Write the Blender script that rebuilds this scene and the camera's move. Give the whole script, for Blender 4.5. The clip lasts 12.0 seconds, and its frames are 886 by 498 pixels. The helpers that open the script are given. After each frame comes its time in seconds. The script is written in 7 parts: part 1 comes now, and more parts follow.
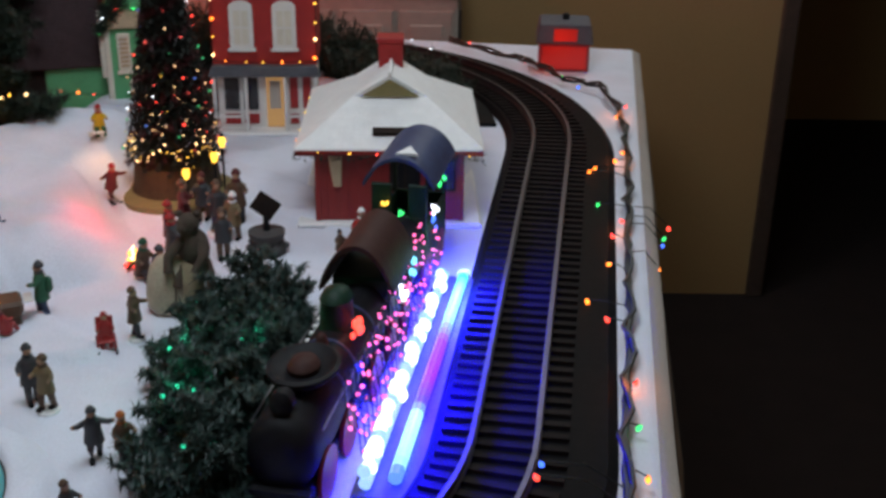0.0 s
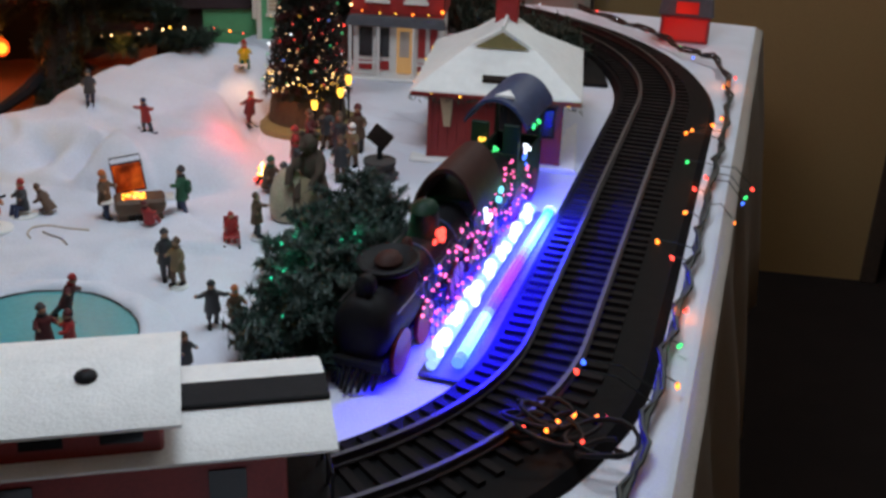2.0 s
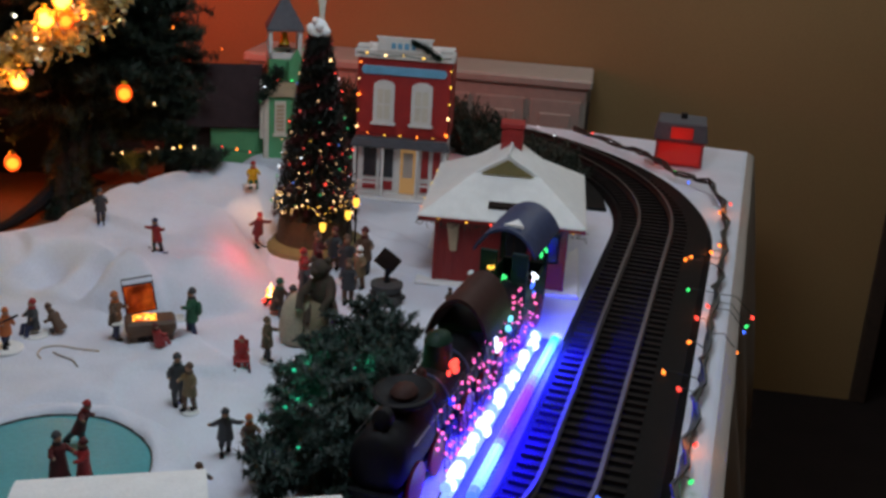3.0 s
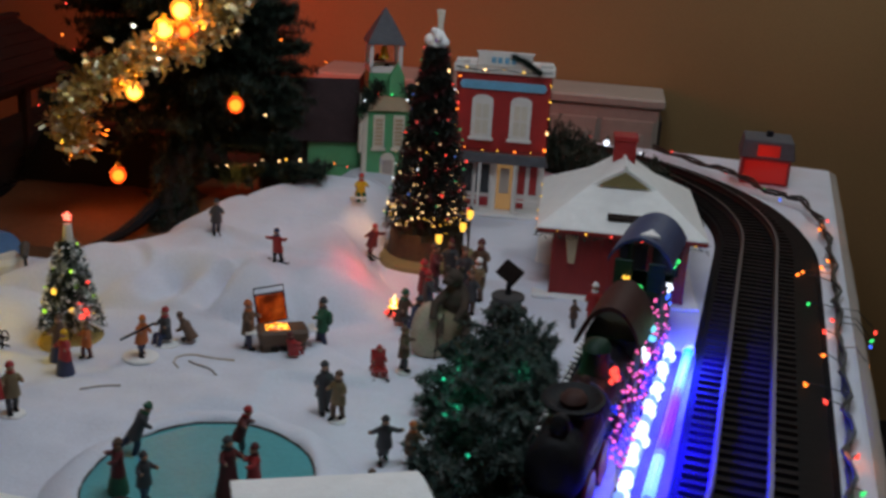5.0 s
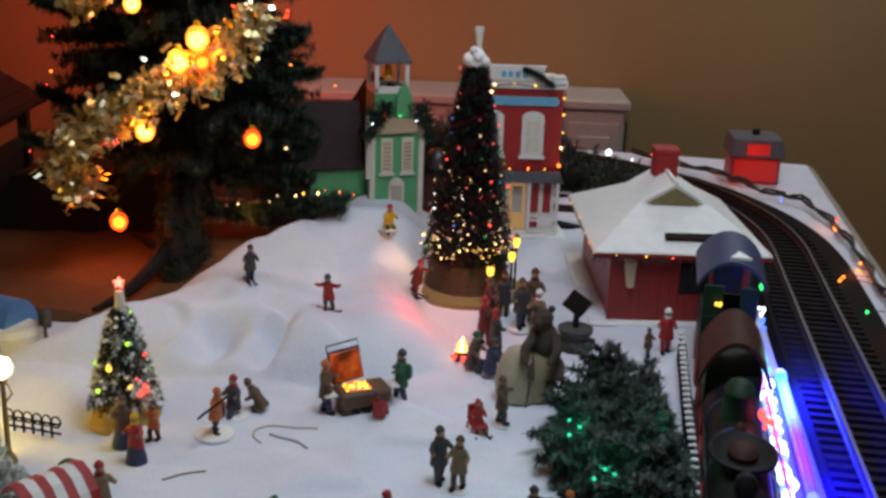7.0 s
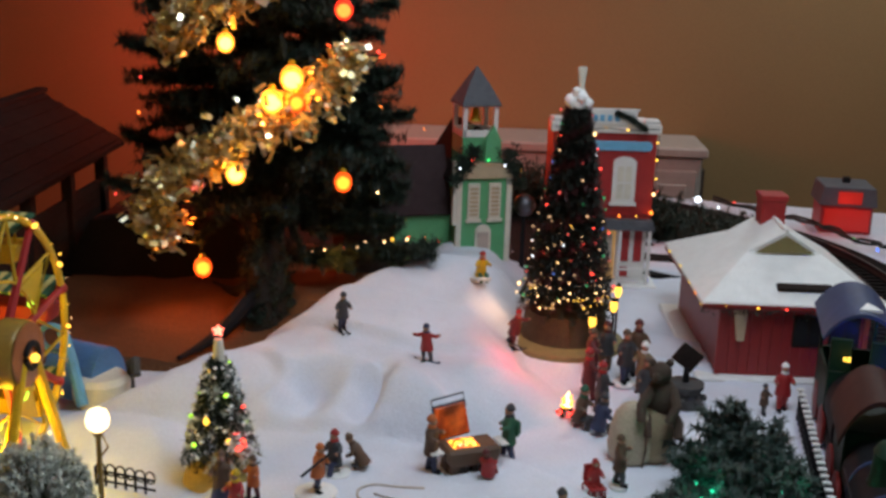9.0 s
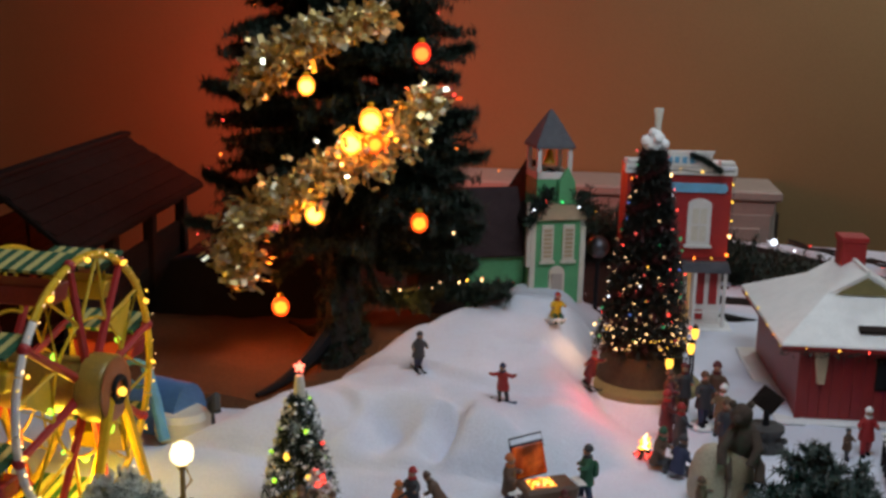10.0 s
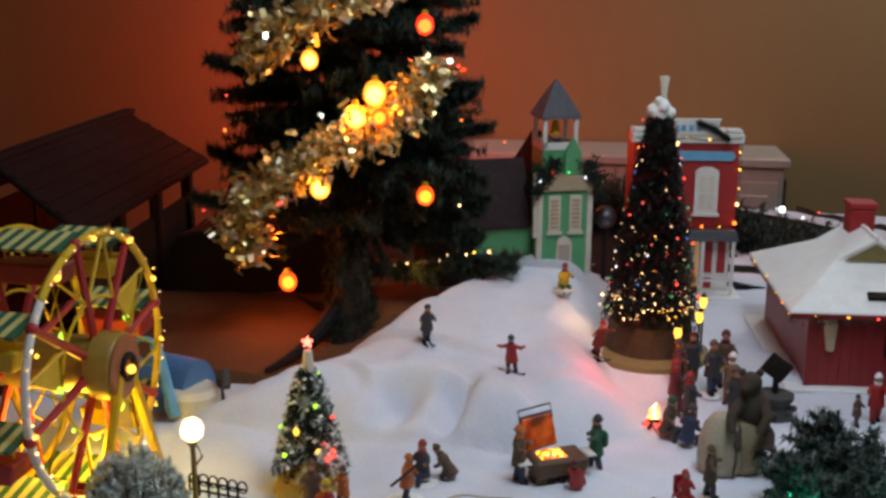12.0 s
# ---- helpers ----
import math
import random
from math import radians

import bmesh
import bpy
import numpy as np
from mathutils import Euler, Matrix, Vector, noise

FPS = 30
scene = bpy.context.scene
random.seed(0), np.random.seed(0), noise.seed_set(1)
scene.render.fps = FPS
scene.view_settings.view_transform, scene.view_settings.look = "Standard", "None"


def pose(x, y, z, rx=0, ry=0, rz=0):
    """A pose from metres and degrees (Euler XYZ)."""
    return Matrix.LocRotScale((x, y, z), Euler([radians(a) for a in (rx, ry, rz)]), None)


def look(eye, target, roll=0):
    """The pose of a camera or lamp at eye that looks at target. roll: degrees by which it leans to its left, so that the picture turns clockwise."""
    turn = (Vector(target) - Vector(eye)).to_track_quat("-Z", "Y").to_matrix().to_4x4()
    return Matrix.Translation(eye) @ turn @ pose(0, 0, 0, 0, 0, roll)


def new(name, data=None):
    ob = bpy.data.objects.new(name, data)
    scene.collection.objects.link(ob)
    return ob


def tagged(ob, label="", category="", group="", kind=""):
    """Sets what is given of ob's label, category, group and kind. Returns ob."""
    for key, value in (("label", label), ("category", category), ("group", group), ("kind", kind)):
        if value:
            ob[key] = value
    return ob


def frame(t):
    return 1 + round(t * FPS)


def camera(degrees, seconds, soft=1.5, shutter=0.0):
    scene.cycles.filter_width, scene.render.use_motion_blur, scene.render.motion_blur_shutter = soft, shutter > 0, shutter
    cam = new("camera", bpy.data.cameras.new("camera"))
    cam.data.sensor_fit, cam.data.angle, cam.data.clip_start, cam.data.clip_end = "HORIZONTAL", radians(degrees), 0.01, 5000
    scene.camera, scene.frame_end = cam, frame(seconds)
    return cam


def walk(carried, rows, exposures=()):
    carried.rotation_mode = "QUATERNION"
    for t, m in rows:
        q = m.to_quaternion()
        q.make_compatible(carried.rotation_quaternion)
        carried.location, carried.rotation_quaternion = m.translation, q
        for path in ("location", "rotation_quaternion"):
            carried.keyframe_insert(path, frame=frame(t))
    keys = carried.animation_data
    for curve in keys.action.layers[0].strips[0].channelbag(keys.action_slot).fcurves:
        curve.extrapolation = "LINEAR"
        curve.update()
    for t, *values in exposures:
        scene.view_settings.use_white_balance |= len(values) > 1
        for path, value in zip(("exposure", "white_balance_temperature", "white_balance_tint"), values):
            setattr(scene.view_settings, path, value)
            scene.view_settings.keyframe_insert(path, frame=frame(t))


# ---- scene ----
cam = camera(43.5, 12.0, soft=3.0, shutter=0.4)
PATH = [
    (0, (0.395, -0.985, 0.501), (0.394, 0.853, -0.287), 0.8),
    (0.5, (0.467, -1.009, 0.502), (0.281, 0.806, -0.317), 0.5),
    (1, (0.481, -1.036, 0.485), (0.209, 0.762, -0.348), 1.7),
    (1.5, (0.465, -1.085, 0.508), (0.197, 0.718, -0.314), 2.4),
    (2, (0.46, -1.125, 0.51), (0.211, 0.676, -0.324), 2.4),
    (2.5, (0.426, -1.138, 0.535), (0.21, 0.699, -0.227), 4.0),
    (2.7, (0.427, -1.133, 0.542), (0.203, 0.732, -0.143), 3.9),
    (4.3, (0.41, -1.134, 0.512), (0.145, 0.744, -0.123), 4.0),
    (4.5, (0.391, -1.139, 0.51), (0.099, 0.737, -0.119), 3.7),
    (5, (0.29, -1.145, 0.505), (0.031, 0.74, -0.109), 3.7),
    (5.5, (0.184, -1.124, 0.521), (0.023, 0.758, -0.136), 3.7),
    (6, (0.113, -1.105, 0.516), (0.028, 0.787, -0.127), 4.1),
    (6.5, (0.071, -1.082, 0.513), (0.062, 0.82, -0.106), 3.8),
    (6.7, (0.067, -1.074, 0.513), (0.046, 0.829, -0.101), 2.4),
    (8.3, (-0.006, -1.008, 0.482), (-0.067, 0.905, -0.098), 1.6),
    (8.5, (-0.008, -1.008, 0.489), (-0.097, 0.911, -0.066), 1.7),
    (9, (-0.013, -1.006, 0.488), (-0.123, 0.92, -0.038), 1.8),
    (9.5, (-0.028, -1.007, 0.486), (-0.217, 0.927, 0.01), 1.5),
    (10, (-0.025, -1.016, 0.483), (-0.255, 0.919, 0.034), 1.2),
    (10.5, (-0.026, -1.016, 0.479), (-0.263, 0.912, 0.004), 0.9),
    (11, (-0.027, -1.014, 0.482), (-0.268, 0.911, -0.004), 1.0),
    (11.5, (-0.026, -1.013, 0.485), (-0.262, 0.907, -0.021), 1.0),
    (12, (-0.024, -1.013, 0.483), (-0.266, 0.909, -0.015), 0.2),
]
walk(cam, [(t, look(eye, target, roll)) for t, eye, target, roll in PATH],
     [(0, 0.06), (0.5, 0.30), (1.5, 0.26), (2.0, 0.10), (2.5, -0.12), (4.5, -0.54), (5.5, -0.48), (6.5, -0.10), (8.5, 0.12), (9.5, 0.00), (10.0, -0.12), (10.5, -0.12), (11.5, 0.02), (12.0, 0.04)])

# ---- light: a ceiling lamp over the table, dim room, the coloured lights of the display ----
world = bpy.data.worlds.new("room_dark")
world.use_nodes = True
world.node_tree.nodes["Background"].inputs[0].default_value = (0.55, 0.5, 0.48, 1)
world.node_tree.nodes["Background"].inputs[1].default_value = 0.03
scene.world = world


def lamp(name, kind, place, watts, colour, size=0.02, target=None):
    data = bpy.data.lights.new(name, kind)
    data.energy, data.color = watts, colour
    if kind == "AREA":
        data.shape, data.size = "DISK", size
    else:
        data.shadow_soft_size = size
    ob = new(name, data)
    ob.matrix_world = look(place, target) if target else Matrix.Translation(place)
    return ob


lamp("pendant_lamp_light", "POINT", (0.20, -0.22, 1.04), 19.5, (0.76, 0.87, 1.0), 0.22)
# Unseen lamp added to brighten the right end of the back wall.
lamp("side_fill_light", "POINT", (0.86, 1.33, 1.30), 15.5, (0.80, 0.92, 1.0), 0.10)
# Added lamps near the wall stand in for the fir's unseen far-side bulbs.
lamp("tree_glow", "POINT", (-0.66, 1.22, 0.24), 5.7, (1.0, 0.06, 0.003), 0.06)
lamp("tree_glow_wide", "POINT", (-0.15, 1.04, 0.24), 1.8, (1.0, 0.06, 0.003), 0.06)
lamp("tree_glow_low", "POINT", (-0.410, 0.335, 0.095), 0.34, (1.0, 0.22, 0.03), 0.02)
lamp("campfire_glow", "POINT", (0.028, 0.165, 0.078), 0.105, (1.0, 0.03, 0.03), 0.006)
lamp("tree_foot_glow", "POINT", (0.050, 0.222, 0.072), 0.030, (1.0, 0.50, 0.14), 0.01)
lamp("tree_side_glow", "POINT", (-0.004, 0.300, 0.080), 0.035, (1.0, 0.45, 0.16), 0.01)
lamp("tree_bulb_glow", "POINT", (-0.262, 0.215, 0.318), 0.16, (1.0, 0.30, 0.04), 0.015)
lamp("led_glow", "AREA", (0.410, 0.03, 0.046), 3.2, (0.004, 0.0, 1.0), 0.05, (0.412, 0.03, 0.0))
lamp("led_glow_near", "AREA", (0.384, -0.16, 0.046), 2.7, (0.004, 0.0, 1.0), 0.05, (0.386, -0.16, 0.0))
lamp("led_glow_front", "AREA", (0.368, -0.275, 0.046), 1.0, (0.004, 0.0, 1.0), 0.05, (0.372, -0.280, 0.0))
lamp("cab_glow", "POINT", (0.424, 0.075, 0.045), 0.10, (0.45, 1.0, 0.62), 0.012)
lamp("wheel_glow", "POINT", (-0.440, -0.135, 0.060), 0.30, (1.0, 0.66, 0.03), 0.02)
lamp("wheel_glow_low", "POINT", (-0.476, -0.140, 0.088), 0.44, (1.0, 0.70, 0.04), 0.015)
lamp("red_lantern_glow", "POINT", (0.60, 0.99, 0.06), 0.02, (1.0, 0.06, 0.03), 0.02)


# ---- materials ----
def material(name, colour, rough=0.7, metal=0.0, var=0.25, scale=40.0, bump=0.2, fine=8.0, per_object=0.0):
    """Noise at two scales over one base colour, with fine relief; sizes in 1/metre."""
    m = bpy.data.materials.new(name)
    m.use_nodes = True
    n, l = m.node_tree.nodes, m.node_tree.links
    b = n["Principled BSDF"]
    b.inputs["Roughness"].default_value, b.inputs["Metallic"].default_value = rough, metal
    tc = n.new("ShaderNodeTexCoord")
    big, small, mix = n.new("ShaderNodeTexNoise"), n.new("ShaderNodeTexNoise"), n.new("ShaderNodeMath")
    big.inputs["Scale"].default_value, small.inputs["Scale"].default_value = scale, scale * fine
    big.inputs["Detail"].default_value = 4
    mix.operation = "ADD"
    ramp = n.new("ShaderNodeMapRange")
    ramp.inputs[1].default_value, ramp.inputs[2].default_value = 0.6, 1.4
    ramp.inputs[3].default_value, ramp.inputs[4].default_value = 1 - var, 1 + var
    hue = n.new("ShaderNodeMix")
    hue.data_type, hue.blend_type = "RGBA", "MULTIPLY"
    hue.inputs[0].default_value = 1.0
    hue.inputs[6].default_value = (*colour, 1)
    for t in (big, small):
        l.new(tc.outputs["Object"], t.inputs["Vector"])
    l.new(big.outputs["Fac"], mix.inputs[0]), l.new(small.outputs["Fac"], mix.inputs[1])
    l.new(mix.outputs[0], ramp.inputs[0])
    out = ramp.outputs[0]
    if per_object:
        info, rr, mul = n.new("ShaderNodeObjectInfo"), n.new("ShaderNodeMapRange"), n.new("ShaderNodeMath")
        rr.inputs[3].default_value, rr.inputs[4].default_value = 1 - per_object, 1 + per_object
        mul.operation = "MULTIPLY"
        l.new(info.outputs["Random"], rr.inputs[0]), l.new(rr.outputs[0], mul.inputs[0]), l.new(out, mul.inputs[1])
        out = mul.outputs[0]
    l.new(out, hue.inputs[7])
    l.new(hue.outputs[2], b.inputs["Base Color"])
    if bump:
        bp = n.new("ShaderNodeBump")
        bp.inputs["Strength"].default_value, bp.inputs["Distance"].default_value = bump, 0.002
        l.new(mix.outputs[0], bp.inputs["Height"]), l.new(bp.outputs[0], b.inputs["Normal"])
    return m


def glowing(name, colour, strength, base=0.3):
    m = bpy.data.materials.new(name)
    m.use_nodes = True
    b = m.node_tree.nodes["Principled BSDF"]
    b.inputs["Base Color"].default_value = (*[c * base for c in colour], 1)
    b.inputs["Roughness"].default_value = 0.25
    b.inputs["Emission Color"].default_value = (*colour, 1)
    b.inputs["Emission Strength"].default_value = strength
    return m


SNOW = material("snow_batting", (0.72, 0.75, 0.84), 0.95, 0, 0.10, 14, 0.32, 30)
# Cloth base colour lowered to stand in for shade on the hanging side.
CLOTH = material("shade_dimmed_cloth", (0.33, 0.29, 0.255), 0.9, 0, 0.12, 9, 0.35, 40)
PAINT_SNOW = material("painted_snow", (0.88, 0.88, 0.86), 0.6, 0, 0.08, 60, 0.3)
WALL = material("beige_wall_paint", (0.345, 0.215, 0.090), 0.85, 0, 0.08, 3, 0.15, 60)
CEIL = material("ceiling_paint", (0.6, 0.57, 0.5), 0.9, 0, 0.05, 3, 0.1)
FLOOR = material("dark_carpet", (0.014, 0.009, 0.008), 0.95, 0, 0.3, 12, 0.5, 30)
DOORWOOD = material("dark_door_wood", (0.06, 0.04, 0.03), 0.5, 0, 0.3, 10, 0.1)
MATT_BLACK = material("matt_black", (0.012, 0.011, 0.010), 0.95, 0, 0.4, 20, 0.4, 20)
BROWNCLOTH = material("brown_cloth", (0.15, 0.065, 0.028), 0.9, 0, 0.25, 12, 0.4, 20)
PANEL = material("white_panel_paint", (0.46, 0.40, 0.34), 0.6, 0, 0.1, 8, 0.1)
ROADBED = material("roadbed_plastic", (0.006, 0.0055, 0.006), 0.65, 0, 0.3, 80, 0.2)
BOARD = material("grey_plastic_board", (0.07, 0.07, 0.085), 0.35, 0, 0.25, 60, 0.2)
BLACK = material("black_plastic", (0.010, 0.010, 0.012), 0.6, 0, 0.3, 80, 0.15)
TIE = material("brown_tie_plastic", (0.011, 0.008, 0.008), 0.6, 0, 0.3, 120, 0.2, 6, 0.3)
STEEL = material("nickel_rail", (0.13, 0.125, 0.14), 0.45, 1.0, 0.2, 90, 0.1)
MAROON = material("maroon_paint", (0.26, 0.020, 0.018), 0.45, 0, 0.2, 50, 0.15)
RED = material("red_paint", (0.36, 0.022, 0.022), 0.5, 0, 0.2, 60, 0.2)
GREEN = material("mint_green_paint", (0.11, 0.39, 0.17), 0.6, 0, 0.15, 60, 0.3)
ENGINE_GREEN = material("engine_green_paint", (0.010, 0.034, 0.020), 0.5, 0, 0.3, 60, 0.2)
DKGREEN = material("dark_green_paint", (0.02, 0.10, 0.05), 0.6, 0, 0.3, 60, 0.3)
TAN = material("tan_trim", (0.50, 0.40, 0.26), 0.65, 0, 0.2, 80, 0.3)
WHITE = material("white_trim", (0.76, 0.74, 0.70), 0.55, 0, 0.1, 80, 0.2)
GREYROOF = material("grey_shingle", (0.10, 0.105, 0.12), 0.7, 0, 0.3, 90, 0.6)
DARKROOF = material("brown_shingle", (0.011, 0.006, 0.005), 0.9, 0, 0.35, 40, 0.7)
NAVEROOF = material("plum_shingle", (0.045, 0.028, 0.03), 0.85, 0, 0.3, 60, 0.6)
DARKWOOD = material("dark_stable_wood", (0.022, 0.014, 0.011), 0.85, 0, 0.35, 30, 0.5)
OLIVE = material("olive_pediment", (0.22, 0.18, 0.07), 0.7, 0, 0.2, 60, 0.3)
BLUE = material("blue_paint", (0.08, 0.20, 0.42), 0.5, 0, 0.2, 60, 0.2)
SKYBLUE = material("sky_blue_sign", (0.16, 0.42, 0.62), 0.5, 0, 0.2, 90, 0.1)
NAVY = material("navy_roof", (0.035, 0.055, 0.13), 0.5, 0, 0.3, 60, 0.3)
BROWN = material("brown_boiler", (0.052, 0.022, 0.018), 0.65, 0, 0.25, 60, 0.2)
BARK = material("trunk_bark", (0.022, 0.015, 0.011), 0.9, 0, 0.4, 60, 0.8)
DARKNEEDLE = material("dark_needles", (0.014, 0.017, 0.012), 0.65, 0, 0.45, 30, 0.1)
NEEDLE = material("fir_needles", (0.012, 0.026, 0.015), 0.6, 0, 0.45, 30, 0.1)
TEALN = material("garland_needles", (0.013, 0.036, 0.029), 0.5, 0, 0.5, 25, 0.1)
FLOCK = material("flocked_needles", (0.16, 0.22, 0.12), 0.8, 0, 0.5, 60, 0.3)
FROST = material("frosted_bush", (0.58, 0.62, 0.56), 0.85, 0, 0.4, 70, 0.3)
GOLD = material("gold_tinsel", (0.86, 0.66, 0.28), 0.38, 0.9, 0.2, 50, 0.0)
SILVER = material("silver_gold_foil", (0.96, 0.88, 0.62), 0.30, 1.0, 0.1, 50, 0.0)
GOLDMATT = material("dull_gold_foil", (0.46, 0.34, 0.12), 0.45, 0.3, 0.3, 50, 0.0)
DARKRED = material("dark_red_coat", (0.10, 0.012, 0.013), 0.6, 0, 0.25, 90, 0.2)
BURGUNDY = material("burgundy_needles", (0.07, 0.012, 0.014), 0.5, 0, 0.4, 40, 0.1)
STONE = material("grey_stone", (0.06, 0.057, 0.056), 0.8, 0, 0.35, 70, 0.7)
STRAW = material("straw_base", (0.48, 0.33, 0.10), 0.85, 0, 0.3, 90, 0.6)
SNOWMAN = material("aged_snowman", (0.46, 0.39, 0.28), 0.75, 0, 0.2, 50, 0.4)
SKIN = material("painted_face", (0.34, 0.19, 0.12), 0.6, 0, 0.15, 90, 0.1)
TUB = material("dark_tub_bark", (0.055, 0.038, 0.020), 0.8, 0, 0.4, 60, 0.6)
BEAR = material("dark_brown_plush", (0.075, 0.050, 0.036), 0.9, 0, 0.3, 120, 0.6)
SACK = material("brown_sack", (0.33, 0.25, 0.155), 0.8, 0, 0.25, 60, 0.5)
ICE = material("teal_ice", (0.10, 0.40, 0.43), 0.34, 0, 0.12, 25, 0.1)
ORANGE = material("orange_paint", (0.50, 0.13, 0.03), 0.6, 0, 0.2, 80, 0.2)
YELLOWP = material("yellow_metal", (0.62, 0.40, 0.015), 0.35, 0.1, 0.2, 70, 0.2)
WIRE = material("dark_wire", (0.012, 0.018, 0.014), 0.5, 0, 0.3, 100, 0.1)
DKBLUE = material("dark_blue_coat", (0.03, 0.04, 0.09), 0.6, 0, 0.2, 90, 0.2)
GREY = material("charcoal_coat", (0.045, 0.045, 0.05), 0.6, 0, 0.2, 90, 0.2)
COATBROWN = material("brown_coat", (0.11, 0.06, 0.035), 0.6, 0, 0.2, 90, 0.2)
HUBGOLD = material("golden_brown_plastic", (0.30, 0.19, 0.035), 0.32, 0.1, 0.25, 60, 0.15)
HUBFACE = material("reddish_brown_plastic", (0.30, 0.10, 0.035), 0.35, 0, 0.25, 60, 0.15)
KHAKI = material("khaki_coat", (0.20, 0.14, 0.07), 0.6, 0, 0.2, 90, 0.2)
CANVAS = material("yellow_canvas", (0.52, 0.46, 0.16), 0.8, 0, 0.15, 80, 0.2)
GLASS = material("smoked_pane", (0.02, 0.02, 0.022), 0.1, 0, 0.1, 40, 0.0)
CREAM = material("cream_paint", (0.70, 0.66, 0.55), 0.5, 0, 0.12, 60, 0.15)

# soot-dark and matt surfaces reflect little
for m in (BROWN, ENGINE_GREEN, ROADBED, TIE, MATT_BLACK, BLACK, DARKROOF, NAVEROOF, DARKWOOD, BROWNCLOTH, FLOOR):
    m.node_tree.nodes["Principled BSDF"].inputs["Specular IOR Level"].default_value = 0.08 if m in (ROADBED, TIE) else 0.2


def lit_glass(name, colour, strength):
    """Coloured glass with a lamp inside."""
    m = glowing(name, colour, strength, 1.0)
    b = m.node_tree.nodes["Principled BSDF"]
    b.inputs["Transmission Weight"].default_value = 0.9
    b.inputs["Roughness"].default_value = 0.45
    b.inputs["IOR"].default_value = 1.15
    return m


GL_ORANGE = lit_glass("lit_orange_glass", (1.0, 0.16, 0.02), 0.55)
GL_RED = lit_glass("lit_red_glass", (1.0, 0.07, 0.03), 0.55)
GL_YELLOW = lit_glass("lit_yellow_glass", (1.0, 0.40, 0.05), 0.9)
G_CORE = glowing("lamp_core", (1.0, 0.60, 0.16), 14.0)
G_CORE_RED = glowing("lamp_core_red", (1.0, 0.26, 0.05), 9.0)
G_ORANGE = glowing("orange_bulb", (1.0, 0.22, 0.025), 4.0)
G_RED = glowing("red_bulb", (1.0, 0.06, 0.04), 3.2)
G_STAR = glowing("star_lamp", (1.0, 0.16, 0.10), 4.5)
G_YELLOW = glowing("yellow_bulb", (1.0, 0.55, 0.06), 2.4)
G_WARM = glowing("warm_bulb", (1.0, 0.62, 0.26), 4.5)
G_GREEN = glowing("green_bulb", (0.06, 1.0, 0.22), 1.6)
G_LIME = glowing("lime_bulb", (0.5, 1.0, 0.06), 1.8)
G_BLUE = glowing("blue_bulb", (0.05, 0.15, 1.0), 2.5)
G_WHITE = glowing("white_led", (0.80, 0.88, 1.0), 3)
G_LEDROPE = glowing("led_rope", (0.62, 0.78, 1.0), 3.2)
G_LEDCOOL = glowing("led_rope_cool", (0.25, 0.42, 1.0), 1.6)
G_TUBE_BLUE = glowing("led_tube_blue", (0.02, 0.04, 1.0), 2.0)
G_TUBE_CYAN = glowing("led_tube_cyan", (0.22, 0.80, 1.0), 1.7)
G_PINK = glowing("pink_led", (1.0, 0.14, 0.38), 2.4)
G_FIRE = glowing("glowing_flame", (1.0, 0.42, 0.03), 3)


def ember_glow(name, dark, bright, low, high, scale):
    """Uneven glow: noise between a dull and a bright colour."""
    m = glowing(name, bright, high, 0.15)
    n, l = m.node_tree.nodes, m.node_tree.links
    tc, nz, ramp, power = n.new("ShaderNodeTexCoord"), n.new("ShaderNodeTexNoise"), n.new("ShaderNodeValToRGB"), n.new("ShaderNodeMapRange")
    nz.inputs["Scale"].default_value, nz.inputs["Detail"].default_value = scale, 3
    ramp.color_ramp.elements[0].position, ramp.color_ramp.elements[1].position = 0.36, 0.62
    ramp.color_ramp.elements[0].color, ramp.color_ramp.elements[1].color = (*dark, 1), (*bright, 1)
    power.inputs[1].default_value, power.inputs[2].default_value = 0.36, 0.62
    power.inputs[3].default_value, power.inputs[4].default_value = low, high
    b = n["Principled BSDF"]
    l.new(tc.outputs["Object"], nz.inputs["Vector"])
    l.new(nz.outputs["Fac"], ramp.inputs[0]), l.new(nz.outputs["Fac"], power.inputs[0])
    l.new(ramp.outputs[0], b.inputs["Emission Color"]), l.new(power.outputs[0], b.inputs["Emission Strength"])
    return m


G_EMBER = ember_glow("glowing_embers", (1.0, 0.10, 0.01), (1.0, 0.50, 0.05), 0.9, 4.0, 150)
# Lid's orange firelight is put in as its own uneven emission.
G_LID = ember_glow("lid_firelight_glow", (0.35, 0.02, 0.005), (1.0, 0.14, 0.015), 0.02, 0.42, 55)
G_TEAL = glowing("teal_led", (0.03, 0.80, 0.42), 1.1)
G_GLOBE = glowing("lamp_globe", (1.0, 0.80, 0.42), 3)
G_LANTERN = glowing("red_lantern_pane", (1.0, 0.03, 0.02), 0.22)
G_WINDOW = glowing("lit_shop_window", (1.0, 0.55, 0.2), 0.25)
G_DIM_WARM = glowing("faint_warm_bulb", (1.0, 0.60, 0.30), 1.3)
G_DIM_RED = glowing("faint_red_bulb", (1.0, 0.12, 0.10), 0.9)
G_DIM_GREEN = glowing("faint_green_bulb", (0.10, 0.8, 0.30), 0.5)
G_DIM_BLUE = glowing("faint_blue_bulb", (0.15, 0.30, 1.0), 0.6)
